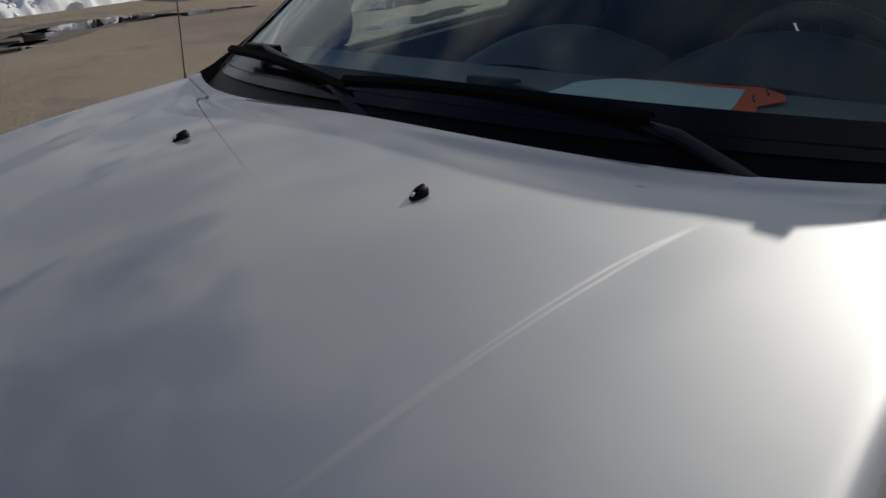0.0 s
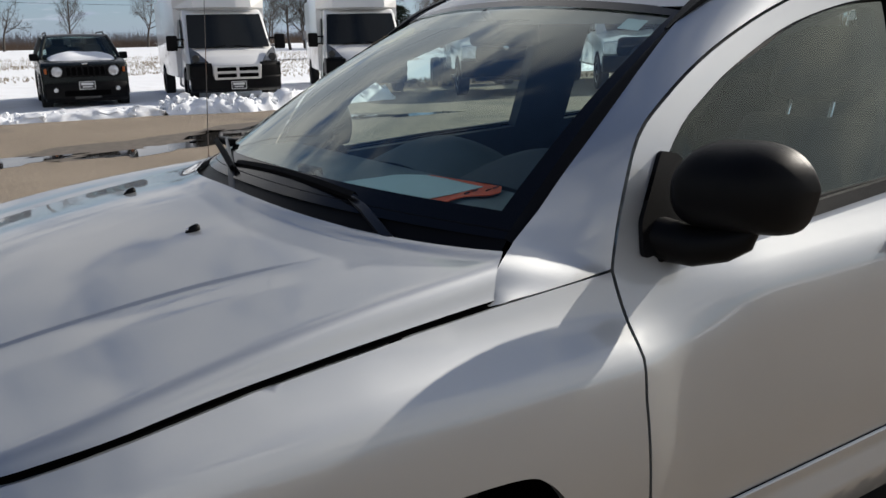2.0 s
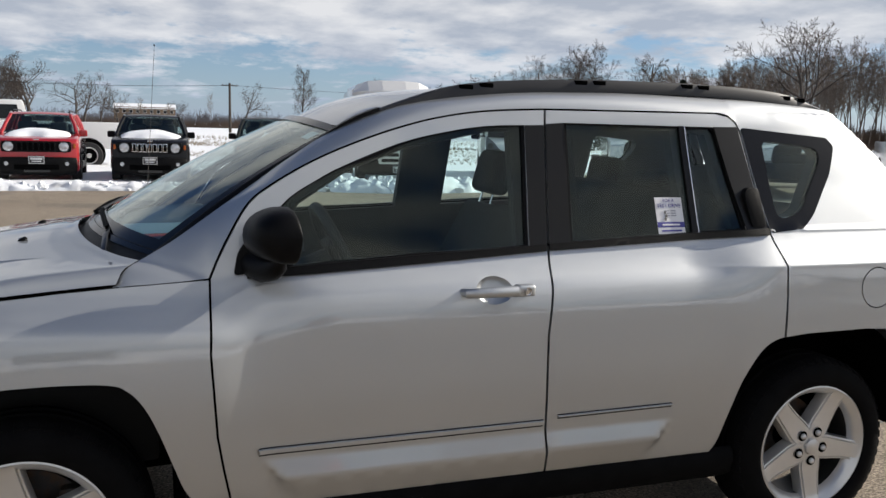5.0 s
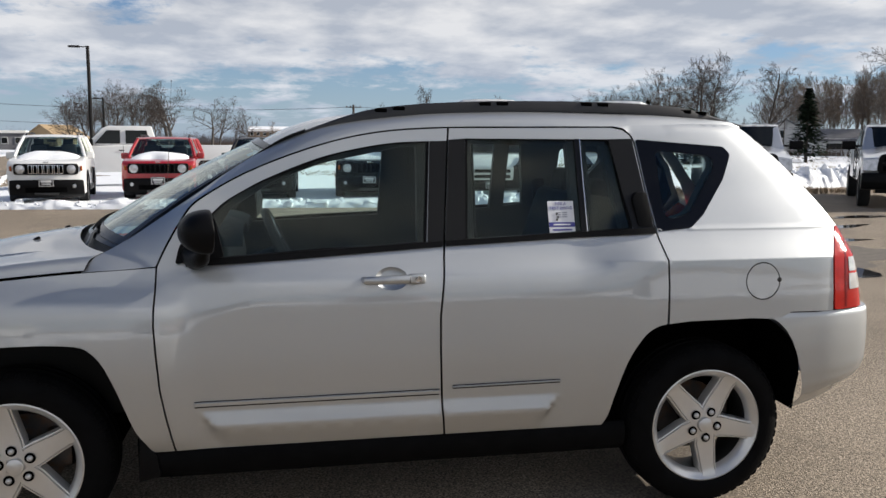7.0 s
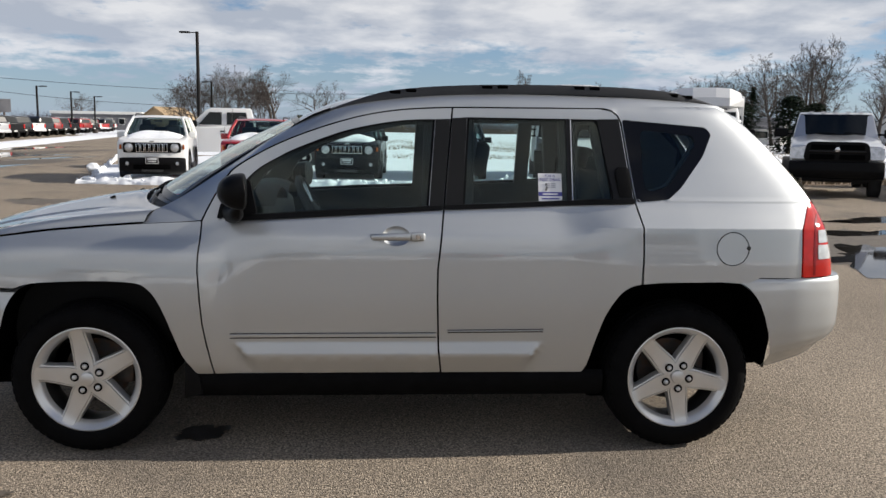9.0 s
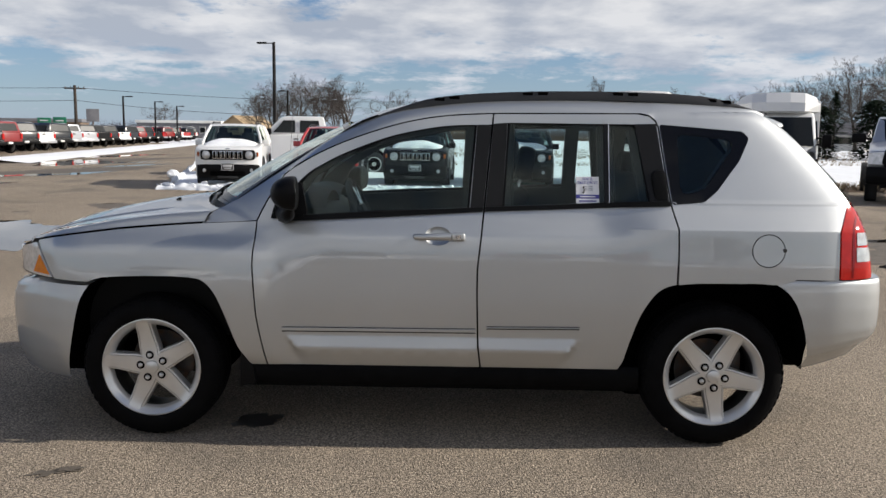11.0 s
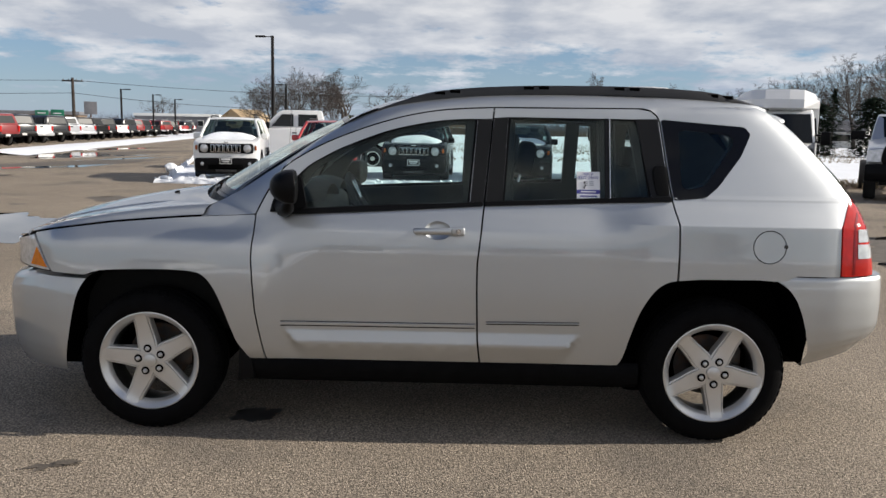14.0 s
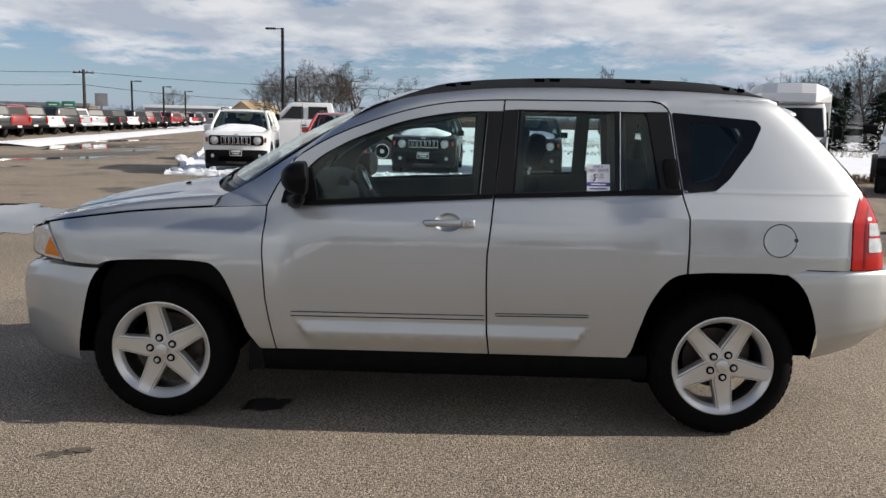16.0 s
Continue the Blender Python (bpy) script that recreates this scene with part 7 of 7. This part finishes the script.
for u in (0.53, 0.63, 0.73):
    bm = bmesh.new()
    bm.faces.new([bm.verts.new(shield(u + du, 0.805 + dv, -0.0025)) for du, dv in ((-0.018, -0.04), (0.018, -0.04), (0.018, 0.04), (-0.018, 0.04))])
    part("print_bar", bm, M_GREYINK, ys)
bm = bmesh.new()
bm.faces.new([bm.verts.new(shield(u, v, -0.004)) for u, v in ((-0.80, 0.87), (-0.88, 0.87), (-0.88, 0.93), (-0.80, 0.93))])
tagged(part("service_sticker", bm, M_PAPER), "small pale service sticker inside the windshield", "sticker")


# ---- trees ----
def add_tube(vs, fs, pts, rad, side):
    """A tapering twig appended to the lists of points and faces."""
    k0 = len(vs)
    for k, p in enumerate(pts):
        d = (pts[min(k + 1, len(pts) - 1)] - pts[max(k - 1, 0)]).normalized()
        u = d.orthogonal().normalized()
        w = d.cross(u)
        for i in range(side):
            a = 2 * math.pi * i / side
            vs.append(tuple(p + (u * math.cos(a) + w * math.sin(a)) * rad[k]))
    for k in range(len(pts) - 1):
        for i in range(side):
            a, b = k0 + k * side + i, k0 + k * side + (i + 1) % side
            fs.append((a, b, b + side, a + side))


def limb(out, rng, p, d, length, r, level, st):
    """A bent, tapering limb that sends out side limbs along its length, level by level."""
    n = (6, 5, 3, 2, 2)[level]
    wob, fine = st["bend"] * (0.45 if level == 0 else 1.0), st["fine"]
    pts, rad, dirs = [p.copy()], [r], [d]
    for i in range(n):
        d = (d + Vector((rng.gauss(0, wob), rng.gauss(0, wob), rng.gauss(0, wob) + (st["rise"] if level else 0.0)))).normalized()
        p = p + d * (length / n)
        pts.append(p.copy())
        rad.append(max(r * (1 - 0.78 * (i + 1) / n), fine * 0.6))
        dirs.append(d)
    out[0 if level == 0 else 1].append((pts, rad, (8, 5, 4, 3, 3)[level]))
    if level == len(st["kids"]):
        return
    kids = st["kids"][level]
    turn = rng.uniform(0, 6.28)
    for j in range(kids):
        t = st["bare"][level] + (0.98 - st["bare"][level]) * (j + rng.random()) / kids
        f = t * n
        k = min(int(f), n - 1)
        q, dd = pts[k].lerp(pts[k + 1], f - k), dirs[k + 1]
        rr = rad[k] + (rad[k + 1] - rad[k]) * (f - k)
        a = turn + 2.4 * j + rng.uniform(-0.5, 0.5)
        u = dd.orthogonal().normalized()
        side = u * math.cos(a) + dd.cross(u) * math.sin(a)
        tilt = radians(rng.uniform(*st["tilt"][level]))
        nl = length * st["ratio"][level] * (1.15 - 0.60 * t) * rng.uniform(0.75, 1.2)
        limb(out, rng, q, (dd * math.cos(tilt) + side * math.sin(tilt)).normalized(), nl, max(rr * st["thin"], fine), level + 1, st)


def bare_tree(seed, label, trunk, stems, st, twig=M_TWIG, bark=M_BARK):
    """A leafless tree, 12 m high: trunk, limbs and fine twigs."""
    rng = random.Random(seed)
    t = tagged(empty("bare_tree"), label, "tree")
    out = ([], [])
    for k in range(stems):
        a = 6.28 * k / stems
        lean = Vector((0.22 * math.cos(a), 0.22 * math.sin(a), 1)).normalized() if stems > 1 else Vector((rng.uniform(-0.06, 0.06), rng.uniform(-0.06, 0.06), 1)).normalized()
        foot = Vector((0.35 * math.cos(a), 0.35 * math.sin(a), -0.05)) if stems > 1 else Vector((0, 0, -0.05))
        limb(out, rng, foot, lean, st["trunk"] * 12 * rng.uniform(0.85, 1.1), trunk, 0, st)
    top = max(p.z for pts, _, _ in out[0] + out[1] for p in pts)
    for nm, group, material, lb in (("trunk", out[0], bark, ""), ("crown", out[1], twig, "bare limbs and fine twigs")):
        vs, fs = [], []
        for pts, rad, side in group:
            add_tube(vs, fs, [p * (12.0 / top) for p in pts], rad, side)
        me = bpy.data.meshes.new(nm)
        me.from_pydata(vs, [], fs)
        me.materials.append(material)
        me.shade_smooth()
        ob = new(nm, me)
        ob.parent = t
        if lb:
            ob["label"] = lb
    return t


DOME = dict(trunk=0.50, bend=0.16, rise=0.05, fine=0.015, kids=(10, 7, 6, 5), bare=(0.42, 0.25, 0.15, 0.1), tilt=((25, 62), (25, 55), (25, 60), (20, 60)), ratio=(1.0, 0.55, 0.50, 0.50), thin=0.62)
OVAL = dict(trunk=0.95, bend=0.13, rise=0.07, fine=0.015, kids=(24, 7, 5, 3), bare=(0.22, 0.2, 0.15, 0.1), tilt=((35, 65), (25, 55), (25, 60), (20, 60)), ratio=(0.36, 0.50, 0.50, 0.50), thin=0.45)
POLE = dict(trunk=0.95, bend=0.09, rise=0.10, fine=0.018, kids=(17, 6, 4), bare=(0.38, 0.2, 0.15), tilt=((22, 45), (20, 45), (20, 50)), ratio=(0.30, 0.50, 0.50), thin=0.50)
BRUSHY = dict(trunk=0.60, bend=0.15, rise=0.04, fine=0.015, kids=(9, 7, 6, 3), bare=(0.30, 0.2, 0.15, 0.1), tilt=((22, 55), (25, 60), (25, 60), (20, 60)), ratio=(0.62, 0.52, 0.50, 0.50), thin=0.60)
GNARLED = dict(trunk=0.62, bend=0.24, rise=0.06, fine=0.017, kids=(9, 7, 5, 3), bare=(0.36, 0.22, 0.15, 0.1), tilt=((35, 70), (30, 65), (25, 65), (20, 60)), ratio=(0.72, 0.50, 0.45, 0.45), thin=0.62)
kind_a = bare_tree(1, "large bare spreading tree on the snowy field", 0.30, 1, DOME)
kind_b = bare_tree(5, "slender upright bare tree on the snowy field", 0.22, 1, OVAL)
kind_c = bare_tree(9, "tall slim bare tree in a thicket", 0.085, 1, POLE, M_TWIGSUN, M_TWIGSUN)
kind_d = bare_tree(23, "large many-stemmed bare tree behind the trucks", 0.20, 3, BRUSHY)
kind_e = bare_tree(31, "open crooked bare tree on the snowy field", 0.28, 1, GNARLED)
kind_f = bare_tree(44, "tall forked bare tree in a thicket", 0.08, 2, POLE, M_TWIGSUN, M_TWIGSUN)


def put(kind, x, y, h, turn, group="", w=1.0):
    s = h / 12.0
    t = copy_thing(kind, pose(x, y, 0, 0, 0, turn))
    t.matrix_basis = pose(x, y, 0, 0, 0, turn) @ Matrix.Diagonal((s * w, s * w, s, 1))
    if group:
        t["group"] = group
    return t


for x, y, h, k, w in ((33.1, 194, 15.4, "b", 0.9), (-15.3, 116, 10.0, "e", 1.3), (-10.3, 126, 8.4, "e", 1.2), (-7.6, 137, 7.4, "e", 0.9), (18, 176, 10.0, "e", 1.1), (11.6, 186, 7.8, "c", 0.8), (47.9, 191, 12.7, "a", 0.9), (56, 196, 12.2, "a", 0.8), (51.6, 94, 12.8, "d", 1.0), (56.5, 101, 11.0, "d", 0.8), (52.7, 148, 10.4, "a", 1.0), (72.7, 183, 13.4, "b", 0.8), (60, 170, 11.0, "a", 1.0), (-19.7, 103, 8.9, "a", 1.0), (-22.5, 103, 7.4, "a", 1.1), (-17.0, 106, 8.0, "a", 0.9), (-25.4, 108, 6.6, "a", 1.0), (-14.5, 114, 9.9, "e", 1.3), (-8.4, 115, 7.8, "e", 1.0), (-4.2, 118, 6.4, "e", 0.9), (-56, 155, 6.8, "a", 1.2), (-21.2, 105, 8.4, "d", 0.9), (-18.2, 109, 8.9, "d", 0.8), (-15.8, 111, 8.0, "d", 0.8), (-24.0, 110, 6.8, "d", 0.9), (41.5, 82, 9.8, "a", 0.9), (46.0, 70.0, 9.5, "b", 1.2), (58, 60, 12.5, "a", 1.1), (63, 66, 13.0, "c", 1.2), (37.5, 88, 8.2, "a", 0.9), (43.4, 97.0, 8.0, "d", 1.0), (46.9, 101.0, 8.4, "d", 0.9), (52.0, 104.0, 9.4, "d", 1.0), (-2.5, 190, 6.5, "c", 1.2), (3.5, 205, 6.0, "c", 1.4)):
    put({"a": kind_a, "b": kind_b, "c": kind_c, "d": kind_d, "e": kind_e}[k], x, y, h, (x * 37 + y * 13) % 360, "scattered bare trees", w)
random.seed(17)
for k in range(115):
    t = random.random()
    u = random.random()
    x, y = 70 + 16 * u + 8 * t, 112 - 66 * t + 10 * u
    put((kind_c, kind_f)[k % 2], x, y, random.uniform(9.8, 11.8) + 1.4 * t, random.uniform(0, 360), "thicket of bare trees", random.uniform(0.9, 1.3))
put(kind_a, 12, 440, 12, 0, "scattered bare trees")
for kk, (x, y) in ((kind_a, (66, 205)), (kind_b, (86, 215)), (kind_c, (100, 160)), (kind_d, (120, 190)), (kind_e, (76, 212)), (kind_f, (104, 150))):
    kk.matrix_basis = pose(x, y, 0)


def conifer(seed, h, r, label, dense=1500, clipped=False):
    """A dark evergreen: tapered trunk with drooping sprays."""
    rng = random.Random(seed)
    t = tagged(empty("conifer"), label, "tree")
    part("trunk", tube([(0, 0, -0.05), (0, 0, h * 0.95)], [0.14, 0.02], 7), M_BARK, t)
    vs, fs = [], []
    for k in range(dense):
        u = rng.random() ** (0.95 if clipped else 0.75)
        z = h * (0.04 + 0.94 * u)
        a = rng.uniform(0, 6.283)
        full = (1 - u) ** 0.8 if not clipped else (max(0.0, 1 - (abs(u - 0.32) / 0.69) ** 2.3)) ** 0.5
        rr = r * full * rng.uniform(0.45, 1.08) + 0.05
        p = Vector((rr * math.cos(a), rr * math.sin(a), z))
        l = rng.uniform(0.16, 0.34) * (h / 5)
        d = Vector((math.cos(a), math.sin(a), rng.uniform(-0.5, 0.35))).normalized()
        s = Vector((-math.sin(a), math.cos(a), rng.uniform(-0.3, 0.3))) * l * 0.42
        i = len(vs)
        vs += [p - d * l - s, p - d * l + s, p + d * l * 0.6 + s * 0.35, p + d * l * 0.6 - s * 0.35]
        fs.append((i, i + 1, i + 2, i + 3))
    me = bpy.data.meshes.new("crown")
    me.from_pydata(vs, [], fs)
    me.materials.append(M_CONIFER)
    cr = new("crown", me)
    cr.parent = t
    return t


for x, y, h, r, lb in ((39.8, 54.3, 5.7, 1.7, "dark spruce at the edge of the field"), (24.6, 50.7, 3.55, 1.15, "dark clipped cedar beside the house"), (27.5, 49.4, 3.9, 1.35, "broad dark cedar beside the house"), (30.0, 51.0, 3.5, 1.3, "dark clipped cedar beside the house"), (39.4, 82.5, 6.3, 1.7, "dark spruce at the edge of the field")):
    conifer(int(x * 10), h, r, lb, 2600 if "cedar" in lb else 420 if y > 80 else 1500, "cedar" in lb).matrix_basis = pose(x, y, 0)


def hedge(x0, y0, x1, y1, n, h, seed, material, label, depth=6.0):
    """Far brush: very many thin upright stems."""
    rng = random.Random(seed)
    vs, fs = [], []
    for k in range(n):
        t = rng.random()
        x, y = x0 + (x1 - x0) * t + rng.uniform(-1, 1), y0 + (y1 - y0) * t + rng.uniform(-depth, depth)
        hh = h * rng.uniform(0.35, 1.0) * (0.75 + 0.5 * nz(x * 0.06, y * 0.06, seed))
        w = rng.uniform(0.02, 0.055) * (h / 3)
        for _ in range(3):
            i = len(vs)
            lx, up = rng.uniform(-0.28, 0.28) * hh, hh * rng.uniform(0.55, 1.0)
            vs += [(x - w, y, 0), (x + w, y, 0), (x + lx + w * 0.25, y, up), (x + lx - w * 0.25, y, up)]
            fs.append((i, i + 1, i + 2, i + 3))
    me = bpy.data.meshes.new("far_brush")
    me.from_pydata(vs, [], fs)
    me.materials.append(material)
    tagged(new("far_brush", me), label, "brush", kind="stuff")


M_BRUSH = mat("brown_brush", (0.12, 0.085, 0.062), rough=0.95, var=0.3, scale=0.3)
M_FARWOOD = mat("far_grey_woods", (0.13, 0.12, 0.125), rough=0.95, var=0.2, scale=0.05)
hedge(-60, 215, 110, 205, 9000, 3.0, 3, M_BRUSH, "low brown brush along the field's far edge")
hedge(-500, 560, 700, 520, 11000, 11.0, 4, M_FARWOOD, "distant grey woods on the horizon", 20)
hedge(74, 112, 92, 44, 6000, 4.6, 6, M_BRUSH, "dense undergrowth of the thicket", 7)
hedge(-160, 190, -40, 215, 5200, 4.2, 7, M_FARWOOD, "distant grey woods behind the town", 10)
hedge(-10, 66, 60, 58, 3200, 0.55, 8, M_GRASS, "tall dead weeds in the snow", 14)
hedge(60, 92, 80, 44, 900, 2.2, 9, M_BRUSH, "brown brush before the thicket", 4)


# ---- poles, wires, signs ----
def street_lamp(x, y, h, arm, label):
    l = tagged(empty("street_lamp"), label, "street lamp", group="parking lot lamps")
    part("pole", tube([(0, 0, 0), (0, 0, h)], [0.12, 0.095], 10), M_POLE, l)
    part("foot", lathe([(0, 0.28), (0.55, 0.28), (0.6, 0.22), (0.6, 0.001)], "z", 20), M_STEEL, l, "round concrete footing")
    part("arm", box((abs(arm), 0.06, 0.06), (arm / 2, 0, h - 0.06), 0.01), M_POLE, l)
    part("lamp_head", box((0.62, 0.30, 0.11), (arm, 0, h - 0.05), 0.03), M_POLE, l, "flat dark lamp head")
    l.matrix_basis = pose(x, y, 0)
    return l


street_lamp(-10.5, 49.1, 7.05, -0.75, "tall dark bronze parking lot lamp")
street_lamp(-34.1, 83.5, 5.0, 0.7, "dark parking lot lamp in the distance")
street_lamp(-36.3, 98.7, 5.0, 0.7, "dark parking lot lamp in the distance")
street_lamp(-37.1, 109.0, 4.8, 0.7, "dark parking lot lamp in the distance")
street_lamp(-24.0, 118.0, 4.6, -0.7, "dark parking lot lamp in the distance")
street_lamp(-15.8, 78.8, 5.5, -0.6, "dark parking lot lamp beside the field")


def utility_pole(x, y, h, label, turn=0):
    p = tagged(empty("utility_pole"), label, "pole", group="utility poles")
    part("shaft", tube([(0, 0, 0), (0, 0, h)], [0.20, 0.15], 8), M_WOODPOLE, p)
    part("crossarm", box((2.2, 0.1, 0.12), (0, 0, h - 0.35), 0.01), M_WOODPOLE, p)
    for dx in (-0.95, -0.4, 0.4, 0.95):
        part("insulator", lathe([(0, 0.05), (0.12, 0.06), (0.18, 0.03), (0.18, 0.001)], "z", 8), M_STEEL, p).matrix_basis = pose(dx, 0, h - 0.30)
    p.matrix_basis = pose(x, y, 0, 0, 0, turn)
    return p


utility_pole(-40.4, 86.2, 6.2, "wooden utility pole with a crossarm", 10)
utility_pole(10.1, 116.4, 6.8, "wooden utility pole in the snowy field", 5)
utility_pole(-78, 84, 7.2, "wooden utility pole with a crossarm", 5)
rp = tagged(empty("utility_pole"), "dark utility pole before the thicket", "pole", group="utility poles")
part("shaft", tube([(0, 0, 0), (0, 0, 9.5)], [0.15, 0.11], 8), M_POLE, rp)
rp.matrix_basis = pose(45.7, 36.2, 0)


def wire(a, b, sag, label="thin overhead power line"):
    pts = []
    for i in range(17):
        t = i / 16
        p = Vector(a).lerp(Vector(b), t)
        p.z -= sag * 4 * t * (1 - t)
        pts.append(p)
    tagged(part("power_line", tube(pts, 0.022, 4), M_POLE), label, "cable", group="power lines")


wire((-40.4, 86.2, 5.95), (10.1, 116.4, 6.5), 0.9)
wire((-78, 84, 6.9), (-40.4, 86.2, 5.95), 0.5)
wire((-40.4, 86.2, 4.6), (-15, 101, 3.6), 0.5)
wire((-78, 84, 4.9), (-40.4, 86.2, 4.6), 0.4)
wire((10.1, 116.4, 6.5), (90, 165, 9.0), 0.8)

sg = tagged(empty("road_sign"), "green highway sign on posts", "sign")
for dx in (0.0, 2.6):
    part("sign_board", box((1.6, 0.08, 0.80), (dx * 0.72, 0, 2.55 + 0.1 * (dx > 0)), 0.02), M_SIGN, sg)
    for px in (-0.7, 0.7):
        part("post", tube([(dx * 0.72 + px * 0.7, 0.08, 0), (dx * 0.72 + px * 0.7, 0.08, 2.6)], 0.05, 6), M_STEEL, sg)
    part("print_bar", box((1.0, 0.02, 0.12), (dx * 0.72, -0.05, 2.58), 0.0), M_WHITEPAPER, sg)
sg.matrix_basis = pose(-52.4, 103.2, 0, 0, 0, 15)
bl = tagged(empty("billboard"), "plain grey-white billboard on a post", "sign")
part("board", box((1.7, 0.2, 1.8), (0, 0, 3.5), 0.03), M_ROOF, bl)
part("post", tube([(0, 0, 0), (0, 0, 2.6)], 0.14, 8), M_STEEL, bl)
bl.matrix_basis = pose(-50.8, 114, 0, 0, 0, 20)


# ---- buildings ----
def building(label, w, d, h, wall, roofmat, pitch, windows, door=None, name="building", rows_w=1):
    b = tagged(empty(name), label, name)
    part("wall", box((w, d, h), (0, 0, h / 2), 0.03), wall, b)
    if pitch:
        part("gable", prism([(-d / 2, h - 0.02), (0, h + pitch - 0.22), (d / 2, h - 0.02)], -w / 2, w / 2, 0.0, axis="x"), wall, b, smooth=False)
        for q in (-1, 1):
            part("roof", prism([(0.0, h + pitch), (q * (d / 2 + 0.4), h - 0.18), (q * (d / 2 + 0.4), h - 0.36), (0.0, h + pitch - 0.2)], -w / 2 - 0.3, w / 2 + 0.3, 0.0, axis="x"), roofmat, b, smooth=False)
    else:
        part("roof", box((w + 0.4, d + 0.4, 0.5), (0, 0, h + 0.15), 0.05), roofmat, b)
    for r in range(rows_w):
        for k in range(windows):
            x = -w / 2 + w * (k + 0.5) / windows
            z = (h / rows_w) * (r + 0.55)
            wd = part("window", box((w / windows * 0.5, 0.10, min(1.3, h * 0.4 / rows_w)), (x, -d / 2 - 0.02, z), 0.01), M_SIDING, b)
            part("pane", box((w / windows * 0.44, 0.06, min(1.15, h * 0.34 / rows_w)), (x, -d / 2 - 0.06, z), 0.0), M_GLASS_DARK, wd)
    return b


building("tan two-storey building with snowy roof, far across the field", 19, 12, 5.6, M_BROWNB, M_SNOW, 1.4, 9, rows_w=2).matrix_basis = pose(-2.8, 297, 0)
building("long low dark building with a white roof band", 15, 10, 3.0, M_ROOF, M_SIDING, 0, 7).matrix_basis = pose(-52.5, 157, 0, 0, 0, 12)
building("low tan shop with a pitched roof behind the lamps", 7, 7, 2.4, M_BRICKB, M_BRICKB, 2.0, 2).matrix_basis = pose(-38.5, 152, 0, 0, 0, 60)
building("low grey store building behind the road sign", 16, 8, 2.7, M_BROWNB, M_ROOF, 0, 6).matrix_basis = pose(-66, 126, 0, 0, 0, 15)
hs = building("white clapboard house with grey roof beside the cedars", 8, 7, 3.1, M_SIDING, M_ROOF, 2.0, 3, name="house")
wd = part("window", box((0.08, 1.1, 1.2), (-4.03, 0.6, 2.9), 0.01), M_SIDING, hs)
part("pane", box((0.06, 0.95, 1.05), (-4.06, 0.6, 2.9), 0.0), M_GLASS_DARK, wd)
hs.matrix_basis = pose(73.0, 110.0, 0, 0, 0, 62)
building("white garage with grey roof beside the house", 6, 6, 2.2, M_SIDING, M_ROOF, 1.2, 1, name="garage").matrix_basis = pose(69.0, 92.0, 0, 0, 0, -30)
building("pale shed with a grey pitched roof beside the cedars", 4.6, 5, 2.2, M_SIDING, M_ROOF, 1.0, 1, name="shed").matrix_basis = pose(44.6, 91.0, 0, 0, 0, -35)
building("small white garden shed beside the pale shed", 2.0, 2.4, 1.5, M_SIDING, M_ROOF, 0.6, 1, name="shed").matrix_basis = pose(39.9, 86.6, 0, 0, 0, -20)
